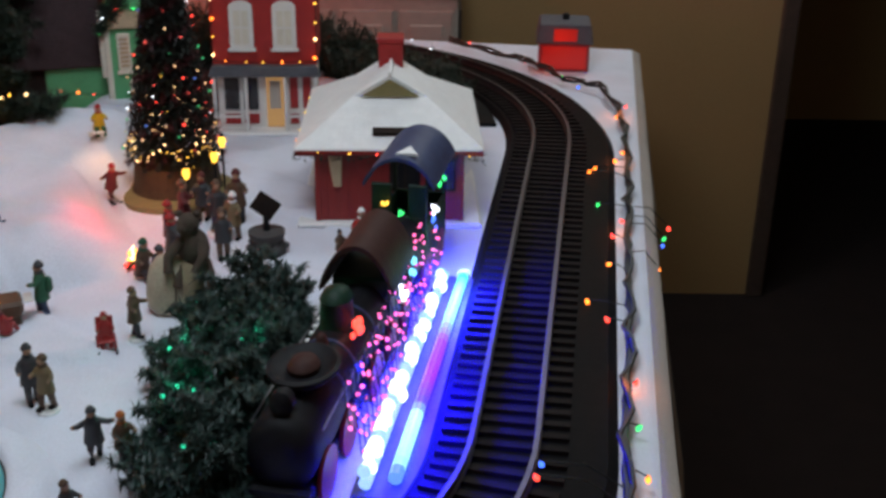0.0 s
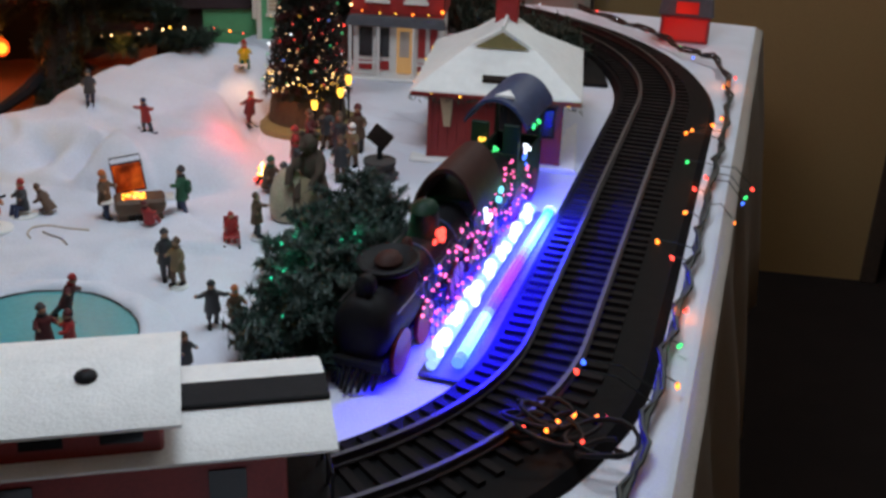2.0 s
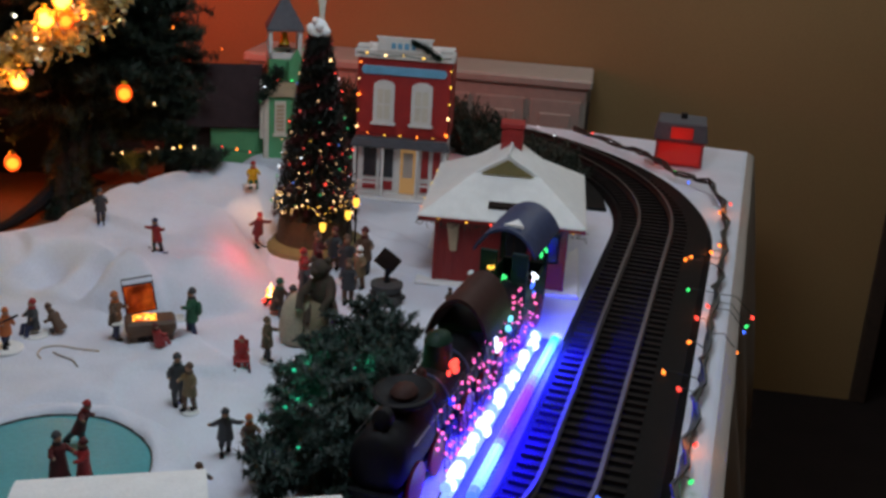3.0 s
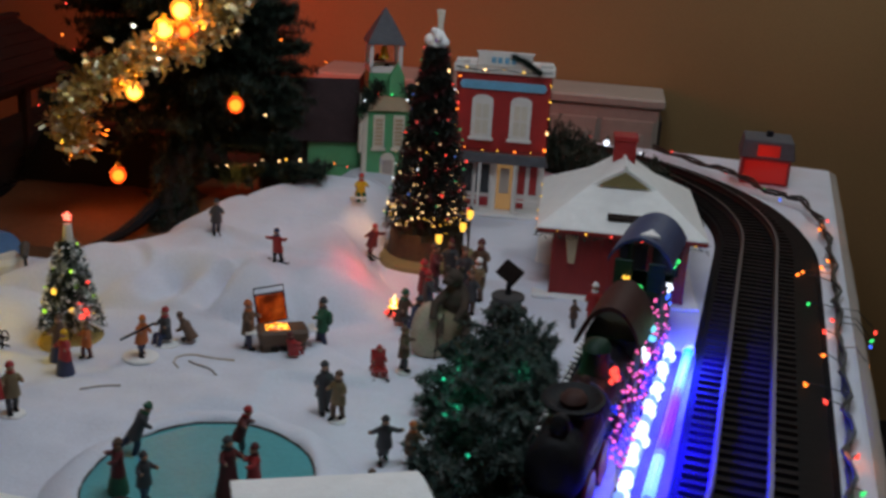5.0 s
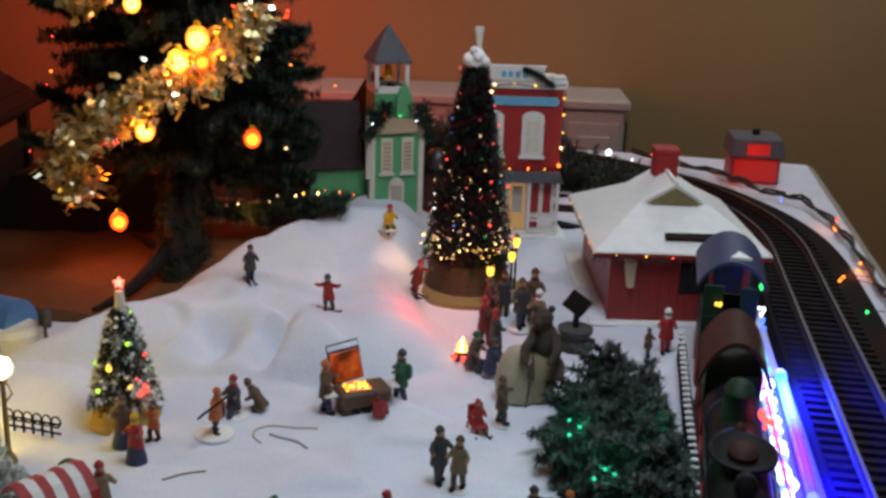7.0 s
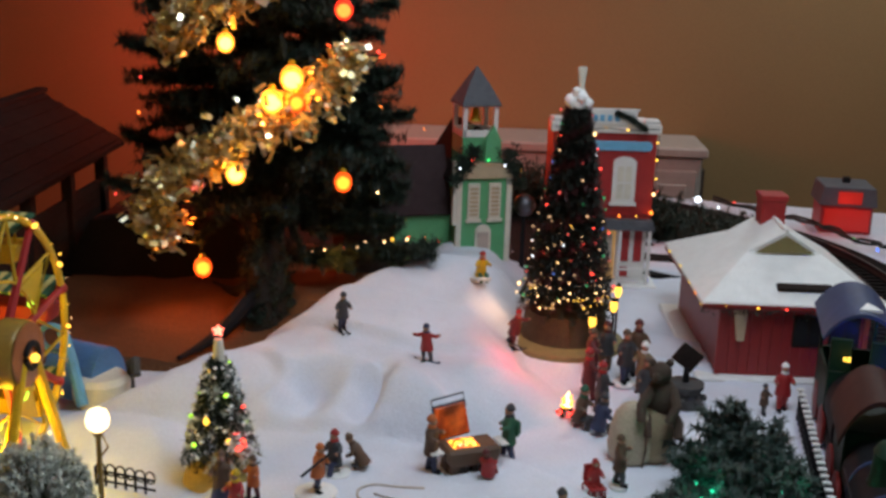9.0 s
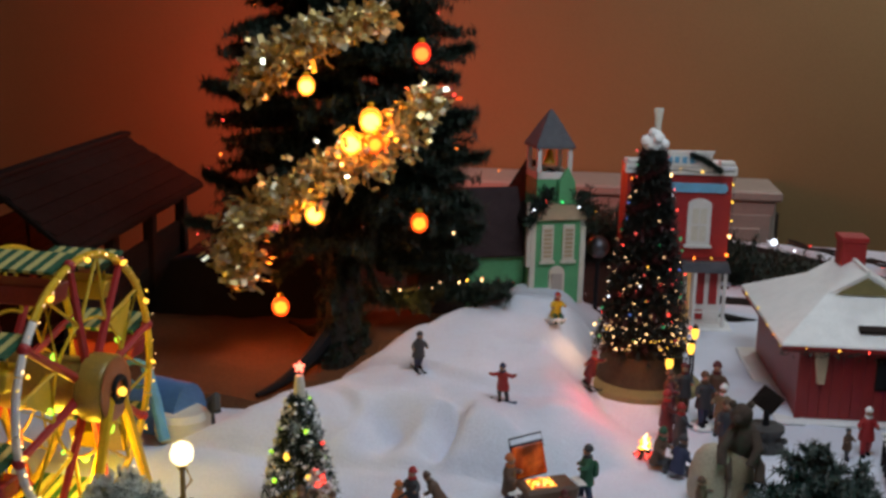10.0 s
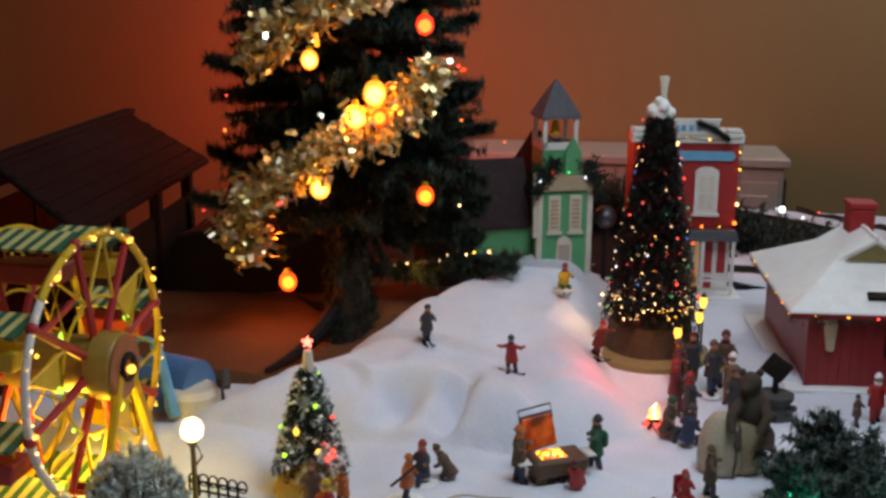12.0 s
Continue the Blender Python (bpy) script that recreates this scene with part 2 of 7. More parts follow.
BULB_SET = {"dim_warm": G_DIM_WARM, "dim_red": G_DIM_RED, "dim_green": G_DIM_GREEN, "dim_blue": G_DIM_BLUE, "orange": G_ORANGE, "red": G_RED, "yellow": G_YELLOW, "warm": G_WARM, "green": G_GREEN, "blue": G_BLUE, "lime": G_LIME, "white": G_WHITE}


# ---- mesh helpers ----
class Shape:
    """Collects vertices and faces; mi is the material slot."""

    def __init__(self):
        self.v, self.f, self.m = [], [], []

    def add(self, verts, faces, mi=0, at=None):
        k = len(self.v)
        self.v += [tuple(at @ Vector(p)) if at else tuple(p) for p in verts]
        self.f += [tuple(i + k for i in f) for f in faces]
        self.m += [mi] * len(faces)
        return self

    def box(self, x0, x1, y0, y1, z0, z1, mi=0, at=None):
        v = [(x, y, z) for z in (z0, z1) for y in (y0, y1) for x in (x0, x1)]
        return self.add(v, [(0, 2, 3, 1), (4, 5, 7, 6), (0, 1, 5, 4), (2, 6, 7, 3), (0, 4, 6, 2), (1, 3, 7, 5)], mi, at)

    def lathe(self, prof, n=12, mi=0, at=None, sx=1.0, sy=1.0):
        v, f = [], []
        for r, z in prof:
            v += [(r * sx * math.cos(2 * math.pi * i / n), r * sy * math.sin(2 * math.pi * i / n), z) for i in range(n)]
        for k in range(len(prof) - 1):
            f += [(k * n + i, k * n + (i + 1) % n, (k + 1) * n + (i + 1) % n, (k + 1) * n + i) for i in range(n)]
        f += [tuple(range(n))[::-1], tuple(range((len(prof) - 1) * n, len(prof) * n))]
        return self.add(v, f, mi, at)

    def ball(self, c, r, mi=0, n=10, sx=1.0, sy=1.0, sz=1.0):
        k = max(4, n // 2 + 1)
        prof = [(r * max(math.sin(math.pi * i / k), 0.02), -r * sz * math.cos(math.pi * i / k)) for i in range(k + 1)]
        return self.lathe(prof, n, mi, Matrix.Translation(c), sx, sy)

    def tube(self, path, r, n=6, mi=0, taper=1.0):
        pts = [Vector(p) for p in path]
        v, f = [], []
        for i, p in enumerate(pts):
            d = (pts[min(i + 1, len(pts) - 1)] - pts[max(i - 1, 0)]).normalized()
            q = d.to_track_quat("Z", "Y").to_matrix()
            s = r * (1 + (taper - 1) * i / max(1, len(pts) - 1))
            v += [tuple(p + q @ Vector((s * math.cos(2 * math.pi * k / n), s * math.sin(2 * math.pi * k / n), 0))) for k in range(n)]
        for i in range(len(pts) - 1):
            f += [(i * n + k, i * n + (k + 1) % n, (i + 1) * n + (k + 1) % n, (i + 1) * n + k) for k in range(n)]
        f += [tuple(range(n))[::-1], tuple(range((len(pts) - 1) * n, len(pts) * n))]
        return self.add(v, f, mi)

    def prism(self, poly, y0, y1, mi=0, at=None):
        """A polygon in x, z drawn out along y."""
        n = len(poly)
        v = [(x, y0, z) for x, z in poly] + [(x, y1, z) for x, z in poly]
        f = [tuple(range(n)), tuple(range(n, 2 * n))[::-1]] + [(i, i + n, (i + 1) % n + n, (i + 1) % n) for i in range(n)]
        return self.add(v, f, mi, at)

    def mesh(self, name, mats, smooth=False, bevel=0.0):
        me = bpy.data.meshes.new(name)
        me.from_pydata(self.v, [], self.f)
        for m in mats:
            me.materials.append(m)
        me.polygons.foreach_set("material_index", self.m)
        bm = bmesh.new()
        bm.from_mesh(me)
        bmesh.ops.recalc_face_normals(bm, faces=bm.faces)
        if bevel:
            edges = [e for e in bm.edges if len(e.link_faces) == 2 and e.calc_face_angle(0) > 0.6]
            bmesh.ops.bevel(bm, geom=edges, offset=bevel, segments=1, affect="EDGES", clamp_overlap=True)
        bm.to_mesh(me)
        bm.free()
        if smooth:
            me.polygons.foreach_set("use_smooth", [True] * len(me.polygons))
            me.set_sharp_from_angle(angle=radians(42))
        return me


def part(name, shape, mats, parent=None, label="", smooth=False, bevel=0.0, at=None):
    mats = mats if isinstance(mats, (list, tuple)) else [mats]
    ob = new(name, shape.mesh(name, mats, smooth, bevel))
    if parent:
        ob.parent = parent
    if at is not None:
        ob.matrix_basis = at
    return tagged(ob, label)


def share(name, mesh, parent, at):
    ob = new(name, mesh)
    ob.parent, ob.matrix_basis = parent, at
    return ob


def thing(name, m, label, category, group="", kind=""):
    e = new(name)
    e.empty_display_size = 0.02
    e.matrix_basis = m
    return tagged(e, label, category, group, kind)


def smooth01(t):
    t = min(1.0, max(0.0, t))
    return t * t * (3 - 2 * t)


# ---- room ----
def room():
    b = Shape().box(-2.2, 1.19, 1.66, 1.78, -0.75, 1.65)
    tagged(part("wall_north", b, WALL), "plain beige painted back wall of the room", "wall", kind="structure")
    b = Shape().box(-2.3, -2.2, -2.6, 1.78, -0.75, 1.65)
    tagged(part("wall_west", b, WALL), "plain beige painted side wall", "wall", kind="structure")
    b = Shape().box(-2.3, 3.0, -2.7, -2.6, -0.75, 1.65)
    tagged(part("wall_south", b, WALL), "plain beige painted wall behind", "wall", kind="structure")
    b = Shape().box(2.9, 3.0, -2.6, 3.4, -0.75, 1.65)
    tagged(part("wall_east", b, WALL), "plain beige painted side wall", "wall", kind="structure")
    b = Shape().box(1.09, 3.0, 3.3, 3.4, -0.75, 1.65).box(1.09, 1.19, 1.78, 3.3, -0.75, 1.65)
    tagged(part("wall_hallway", b, WALL), "unlit hallway wall seen beyond the opening", "wall", kind="structure")
    b = Shape().box(-2.3, 3.0, -2.7, 3.4, -0.85, -0.75)
    tagged(part("floor", b, FLOOR), "dark carpeted floor in deep shade", "floor", kind="structure")
    b = Shape().box(-2.3, 3.0, -2.7, 3.4, 1.65, 1.75)
    tagged(part("ceiling", b, CEIL), "off-white painted ceiling", "ceiling", kind="structure")
    b = Shape().box(1.19, 1.23, 1.645, 1.795, -0.75, 1.40).box(2.05, 2.10, 1.66, 1.78, -0.75, 1.40).box(1.23, 2.05, 1.66, 1.78, 1.35, 1.40)
    tagged(part("trim", b, DOORWOOD, bevel=0.004), "dark wooden frame round the hallway opening", "door frame", kind="structure")
    b = Shape().box(2.10, 2.9, 1.66, 1.78, -0.75, 1.65).box(1.19, 2.10, 1.66, 1.78, 1.40, 1.65)
    tagged(part("wall_beside_opening", b, WALL), "beige wall beside the dark opening", "wall", kind="structure")
    # Room light is inferred; this pendant fixture is unseen and added for it.
    shade = thing("unseen_pendant", pose(0.20, -0.22, 1.61), "plain pendant lamp assumed out of view over the table", "lamp")
    part("cord", Shape().tube([(0, 0, 0), (0, 0, -0.43)], 0.004, 6), BLACK, shade)
    part("socket", Shape().lathe([(0.02, -0.46), (0.03, -0.45), (0.03, -0.41), (0.008, -0.40)], 14), WHITE, shade)
    # Second pendant is unseen too, a body for the added wall-brightening lamp.
    shade = thing("unseen_pendant", pose(0.86, 1.33, 1.71), "unseen pendant lamp added beside the table to brighten the wall", "lamp")
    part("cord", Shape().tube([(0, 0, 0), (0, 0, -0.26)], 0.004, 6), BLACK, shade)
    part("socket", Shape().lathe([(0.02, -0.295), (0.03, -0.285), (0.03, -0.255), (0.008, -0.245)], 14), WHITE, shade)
    # low cabinet between the wall and the table
    cab = thing("low_cabinet", pose(0, 1.50, -0.75), "low white panelled cabinet behind the display table", "cabinet")
    part("body", Shape().box(-0.40, 0.42, -0.03, 0.14, 0, 0.80), PANEL, cab, bevel=0.004)
    part("top", Shape().box(-0.41, 0.43, -0.045, 0.15, 0.80, 0.822), PANEL, cab, bevel=0.004)
    for i in range(6):
        x = -0.37 + i * 0.132
        d = part("door_panel", Shape().box(x, x + 0.118, -0.042, -0.031, 0.08, 0.77).box(x + 0.022, x + 0.096, -0.047, -0.043, 0.11, 0.74), PANEL, cab, bevel=0.003)
    part("end_panel", Shape().box(0.421, 0.428, -0.02, 0.13, 0.08, 0.77), DOORWOOD, cab, "dark end panel")


room()

# ---- table: its right edge runs from EDGE0 along EDGE_DIR ----
EDGE_DIR = Vector((0.1343, 0.9909))
EDGE_ACROSS = Vector((0.9909, -0.1343))
EDGE0 = Vector((0.497, -0.80))


def table_point(u, v):
    """u: metres in from the right edge (negative into the table), v: metres along it."""
    return EDGE0 + EDGE_ACROSS * u + EDGE_DIR * v


NEAR_C, FAR_C, TRACK_R, BOW = Vector((-0.16, -0.16)), Vector((-0.06, 0.60)), 0.605, 0.74


def track_distance(x, y):
    """How far a place is from the track's centre line."""
    p, ax = Vector((x, y)) - NEAR_C, FAR_C - NEAR_C
    d = ax.normalized()
    v, u = p.dot(d), p.dot(Vector((d.y, -d.x)))
    v = v / BOW if v < 0 else max(0.0, v - ax.length)
    return math.hypot(u, v) - TRACK_R


def hill(x, y):
    foot = 0.016 + 0.006 * noise.noise(Vector((x * 9, 0.3, 1.7))) + 0.06 * smooth01((x + 0.06) / 0.10)
    rise = min(1.0, max(0.0, (y - foot) / 0.100))
    h = 0.054 * (1 - (1 - rise) ** 2.4) * smooth01(rise / 0.10) + 0.032 * smooth01((y - 0.12) / 0.34)
    h *= 1 - smooth01((x + 0.060 - 0.02 * smooth01((0.2 - y) / 0.1)) / 0.115)
    edge = -0.400 + 0.56 * min(y, 0.5)
    h *= smooth01((x - edge + 0.075) / 0.11)
    h *= (1 - smooth01((y - 0.60) / 0.12)) * (1 - 0.32 * smooth01((y - 0.42) / 0.12))
    fold = noise.noise(Vector((x * 9, y * 5, 3.1))) * 0.010 + noise.noise(Vector((x * 20, y * 9, 6.3))) * 0.003 + noise.noise(Vector((x * 34, y * 28, 0.7))) * 0.0014
    g = x - 0.20 * (y - 0.075)
    behind = lambda y0, near, far: math.exp(-((y - y0) / (near if y < y0 else far)) ** 2)
    hollow = 0.042 * math.exp(-((g + 0.206) / 0.027) ** 2) * behind(0.080, 0.046, 0.022)
    valley = 0.048 * math.exp(-((g + 0.143) / (0.010 if g > -0.143 else 0.022)) ** 2) * behind(0.084, 0.056, 0.024)
    return h + (fold - hollow - valley) * min(1, h / 0.03)


def ground_z(x, y):
    d = track_distance(x, y)
    lumps = noise.noise(Vector((x * 9, y * 9, 0))) * 0.008 + noise.noise(Vector((x * 22, y * 30, 5))) * 0.0036 + noise.noise(Vector((x * 80, y * 80, 9))) * 0.0006
    left = 0.022 * math.exp(-((x + 0.40) / 0.09) ** 2 - ((y - 0.02) / 0.07) ** 2)
    step = 0.008 * smooth01((noise.noise(Vector((x * 3.5, y * 9 + x * 4, 8))) - 0.02) * 16)
    flat = smooth01((-d - 0.07) / 0.05) * (1 - smooth01((x - 0.23) / 0.07) * (1 - smooth01((y - 0.22) / 0.1)))
    flat *= 1 - smooth01((y - max(0.17, (x + 0.44) / 0.56) + 0.02) / 0.04)
    flat *= smooth01((math.hypot((x + 0.019) / 0.095, (y + 0.333) / 0.107) - 1.15) / 0.3)
    mound = 0.020 * (1 - smooth01((math.hypot(x - 0.066, y - 0.305) - 0.062) / 0.055))
    return max((lumps + step) * flat + left + hill(x, y), mound)


def table():
    t = thing("display_table", pose(0, 0, -0.75), "wide table under the winter village", "table", kind="structure")
    a = [table_point(u, v) for u, v in ((-0.02, 0.02), (-0.02, 2.0), (-1.42, 2.0), (-1.42, 0.02))]
    s = Shape()
    v = [(p.x, p.y, z) for z in (0.70, 0.738) for p in a]
    s.add(v, [(0, 1, 2, 3), (7, 6, 5, 4), (0, 4, 5, 1), (1, 5, 6, 2), (2, 6, 7, 3), (3, 7, 4, 0)])
    part("tabletop", s, DARKWOOD, t)
    for u, v in ((-0.12, 0.12), (-0.12, 1.9), (-1.32, 1.9), (-1.32, 0.12)):
        p = table_point(u, v)
        part("leg", Shape().box(p.x - 0.03, p.x + 0.03, p.y - 0.03, p.y + 0.03, 0, 0.70), DARKWOOD, t, bevel=0.004)
    # white cloth: flat top and hanging sides with soft folds, sides darkened for shade
    s, nv, nu = Shape(), 440, 240
    rows = []
    for j in range(nv + 1):
        v = 2.02 * j / nv
        row = []
        for i in range(nu + 1):
            u = -1.44 * i / nu
            p = table_point(u, v)
            row.append((p.x, p.y, ground_z(p.x, p.y) - (0.004 if i == 0 else 0)))
        rows.append(row)
    verts = [p for r in rows for p in r]
    faces = [(j * (nu + 1) + i, j * (nu + 1) + i + 1, (j + 1) * (nu + 1) + i + 1, (j + 1) * (nu + 1) + i) for j in range(nv) for i in range(nu)]
    s.add(verts, faces)
    ob = part("snow_blanket", s, SNOW, smooth=True)
    tagged(ob, "white snow batting spread over the table with a ski slope", "artificial snow", kind="structure")
    s = Shape()
    outline = [(0.0, 2.02 * j / 120) for j in range(121)]
    verts, faces = [], []
    depth = [0.0, 0.006, 0.02, 0.08, 0.2, 0.34, 0.46]
    for j, (u, v) in enumerate(outline):
        for k, d in enumerate(depth):
            w = min(1.0, d / 0.25)
            wave = (0.016 * math.sin(v * 16) + 0.010 * math.sin(v * 37 + 1)) * w
            flare = 0.008 + 0.10 * d + wave + (0 if d > 0 else -0.012)
            p = table_point(flare, v)
            verts.append((p.x, p.y, -0.003 - d * (1 if d else 0)))
    n = len(depth)
    faces = [(j * n + k, (j + 1) * n + k, (j + 1) * n + k + 1, j * n + k + 1) for j in range(120) for k in range(n - 1)]
    s.add(verts, faces)
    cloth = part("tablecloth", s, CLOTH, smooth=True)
    mod = cloth.modifiers.new("thickness", "SOLIDIFY")
    mod.thickness = 0.003
    tagged(cloth, "white cloth in soft folds over the table edge, colour darkened for shade", "tablecloth", kind="structure")
    # flat black sheet inside the back of the loop
    s = Shape()
    pts = []
    for i in range(40):
        a = math.pi * (0.02 + 0.96 * i / 39)
        pts.append((FAR_C.x + 0.535 * math.cos(a), FAR_C.y + 0.03 + 0.535 * math.sin(a), 0.006))
    n = len(pts)
    top = pts + [(x, y, 0.0005) for x, y, z in pts]
    s.add(top, [tuple(range(n))] + [(i, (i + 1) % n, (i + 1) % n + n, i + n) for i in range(n)])
    tagged(part("black_sheet", s, MATT_BLACK), "flat black sheet behind the village houses", "mat", kind="structure")
    # brown cloth under the fir tree
    s = Shape()
    verts, faces, n = [], [], 40
    for j in range(n + 1):
        for i in range(n + 1):
            x, y = -0.82 + 0.74 * i / n, 0.12 + 0.66 * j / n
            z = 0.014 + 0.016 * noise.noise(Vector((x * 6, y * 6, 2))) + 0.006 * noise.noise(Vector((x * 18, y * 18, 4)))
            edge = min(i, n - i, j, n - j) / 4
            z = (z + 0.035 * math.exp(-((x + 0.25) / 0.08) ** 2 - ((y - 0.42) / 0.12) ** 2)) * min(1, edge) - 0.003
            if y < max(0.17, (x + 0.44) / 0.56):
                z = -0.03
            verts.append((x, y, z))
    faces = [(j * (n + 1) + i, j * (n + 1) + i + 1, (j + 1) * (n + 1) + i + 1, (j + 1) * (n + 1) + i) for j in range(n) for i in range(n)]
    s.add(verts, faces)
    tagged(part("tree_skirt", s, BROWNCLOTH, smooth=True), "crumpled brown cloth round the fir tree's foot", "tree skirt")


table()


# ---- railway ----
def loop_points():
    """The loop's centre line from the far end of the right side towards the camera, then left and back."""
    ax = FAR_C - NEAR_C
    d = ax.normalized()
    right = Vector((d.y, -d.x))
    pts = [FAR_C + right * TRACK_R - ax * (i / 60) for i in range(60)]
    pts += [NEAR_C + right * TRACK_R * math.cos(math.pi * i / 120) - d * TRACK_R * BOW * math.sin(math.pi * i / 120) for i in range(120)]
    pts += [NEAR_C - right * TRACK_R + ax * (i / 60) for i in range(60)]
    pts += [FAR_C - right * TRACK_R * math.cos(math.pi * i / 120) + d * TRACK_R * math.sin(math.pi * i / 120) for i in range(121)]
    return pts


LINE = loop_points()
MILES = [0.0]
for p, q in zip(LINE, LINE[1:]):
    MILES.append(MILES[-1] + (q - p).length)
ARC_START = (FAR_C - NEAR_C).length


def track_point(s):
    """Place and heading s metres along the loop."""
    s %= MILES[-1]
    k = next(i for i in range(len(MILES) - 1) if MILES[i + 1] >= s)
    w = (s - MILES[k]) / (MILES[k + 1] - MILES[k])
    a, b = LINE[max(k - 1, 0)], LINE[min(k + 2, len(LINE) - 1)]
    return LINE[k].lerp(LINE[k + 1], w), (b - a).normalized()


LOOP = MILES[-1]


def sweep(offsets, closed_steps=200):
    """A cross-section (offset across, height) swept round the loop."""
    s, n = Shape(), len(offsets)
    verts = []
    for i in range(closed_steps):
        p, d = track_point(LOOP * i / closed_steps)
        side = Vector((d.y, -d.x))
        verts += [(p.x + side.x * o, p.y + side.y * o, z) for o, z in offsets]
    k = closed_steps
    faces = [(i * n + j, i * n + (j + 1) % n, ((i + 1) % k) * n + (j + 1) % n, ((i + 1) % k) * n + j) for i in range(k) for j in range(n)]
    return s.add(verts, faces)


def railway():
    t = thing("model_railway_track", pose(0, 0, 0), "oval model railway track on black plastic roadbed", "track")
    part("roadbed", sweep([(-0.096, 0.001), (-0.087, 0.010), (0.052, 0.010), (0.060, 0.001)]), ROADBED, t)
    for o in (-0.031, 0.020):
        part("rail", sweep([(o - 0.003, 0.0135), (o - 0.003, 0.0155), (o - 0.0012, 0.0165), (o - 0.0012, 0.021), (o - 0.002, 0.0245), (o + 0.002, 0.0245), (o + 0.0012, 0.021), (o + 0.0012, 0.0165), (o + 0.003, 0.0155), (o + 0.003, 0.0135)]), STEEL, t, "nickel silver rail")
    tie = Shape().prism([(-0.0045, 0.0), (0.0045, 0.0), (0.0038, 0.0035), (-0.0038, 0.0035)], -0.047, 0.056).mesh("tie", [TIE])
    count = 280
    for i in range(count):
        p, d = track_point(LOOP * i / count)
        share("tie", tie, t, Matrix.Translation((p.x, p.y, 0.0102)) @ Matrix.Rotation(math.atan2(d.y, d.x), 4, "Z"))


def car_at(s, wheelbase):
    """Pose of a car whose middle is s metres along the loop: x runs along it, forwards."""
    a, _ = track_point(s + wheelbase / 2)
    b, _ = track_point(s - wheelbase / 2)
    m, d = (a + b) / 2, a - b
    m = m + Vector((-d.y, d.x)).normalized() * 0.0055
    return Matrix.Translation((m.x, m.y, 0.0245)) @ Matrix.Rotation(math.atan2(d.y, d.x), 4, "Z") @ Matrix.Diagonal((1.06, 1.12, 0.82, 1))


def roof_shape(x0, x1, half, z, rise, n=10, thick=0.004):
    """A bowed car roof from x0 to x1."""
    arc = [(half * math.sin(-1.0 + 2.0 * i / n) / math.sin(1.0), z + rise * (math.cos(-1.0 + 2.0 * i / n) - math.cos(1.0)) / (1 - math.cos(1.0))) for i in range(n + 1)]
    low = [(y * 0.97, zz - thick) for y, zz in reversed(arc)]
    poly = arc + low
    k = len(poly)
    v = [(x0, y, zz) for y, zz in poly] + [(x1, y, zz) for y, zz in poly]
    f = [(i, (i + 1) % k, (i + 1) % k + k, i + k) for i in range(k)]
    f += [(i, k - 1 - i, k - 2 - i, i + 1) for i in range(n)] + [(i + k, i + 1 + k, 2 * k - 2 - i, 2 * k - 1 - i) for i in range(n)]
    return Shape().add(v, f)


def trucks(car, places):
    wheel = Shape().lathe([(0.004, -0.001), (0.0135, -0.001), (0.0155, 0.0), (0.0155, 0.0015), (0.0135, 0.002), (0.0135, 0.007), (0.004, 0.007)], 16).mesh("wheel", [STEEL], True)
    for x in places:
        b = part("truck", Shape().box(x - 0.034, x + 0.034, -0.031, -0.026, 0.006, 0.018).box(x - 0.034, x + 0.034, 0.026, 0.031, 0.006, 0.018).box(x - 0.012, x + 0.012, -0.026, 0.026, 0.010, 0.020), BLACK, car, "black truck frame", bevel=0.001)
        for dx in (-0.022, 0.022):
            for sy in (-1, 1):
                share("wheel", wheel, b, Matrix.Translation((x + dx, sy * 0.0175, 0.0155)) @ Matrix.Rotation(-sy * math.pi / 2, 4, "X"))


def coach(s):
    c = thing("passenger_coach", car_at(s, 0.22), "red and cream model coach with a white roof on the track", "train car", "train cars")
    L, h = 0.165, 0.048
    part("body", Shape().box(-L, L, -h, h, 0.024, 0.066), MAROON, c, "maroon lower body", bevel=0.002)
    part("window_band", Shape().box(-L, L, -h + 0.001, h - 0.001, 0.0662, 0.112), CREAM, c, "cream window band", bevel=0.001)
    for sy in (-1, 1):
        for i in range(8):
            x = -0.128 + i * 0.0366
            w = Shape().box(x - 0.0105, x + 0.0105, sy * (h - 0.0005) - 0.001, sy * (h - 0.0005) + 0.001, 0.074, 0.098)
            w.lathe([(0.0105, -0.001), (0.0105, 0.001)], 14, 0, Matrix.Translation((x, sy * (h - 0.0005), 0.098)) @ Matrix.Rotation(math.pi / 2, 4, "X"))
            part("window", w, GLASS, c)
    part("roof", roof_shape(-L - 0.012, L + 0.012, 0.054, 0.110, 0.026), PAINT_SNOW, c, "bowed white roof", smooth=True)
    for x in (-0.11, -0.035, 0.045, 0.115):
        part("roof_vent", Shape().box(x - 0.010, x + 0.010, -0.004, 0.004, 0.1345, 0.139), PAINT_SNOW, c, bevel=0.0015)
    for e in (-1, 1):
        part("end_platform", Shape().box(e * L, e * (L + 0.014), -0.034, 0.034, 0.022, 0.026), BLACK, c, bevel=0.001)
        part("end_door", Shape().box(e * L, e * (L + 0.003), -0.014, 0.014, 0.028, 0.105), BLACK, c)
        part("coupler", Shape().box(e * (L + 0.012), e * (L + 0.024), -0.004, 0.004, 0.015, 0.021), BLACK, c)
    trucks(c, (-0.11, 0.11))


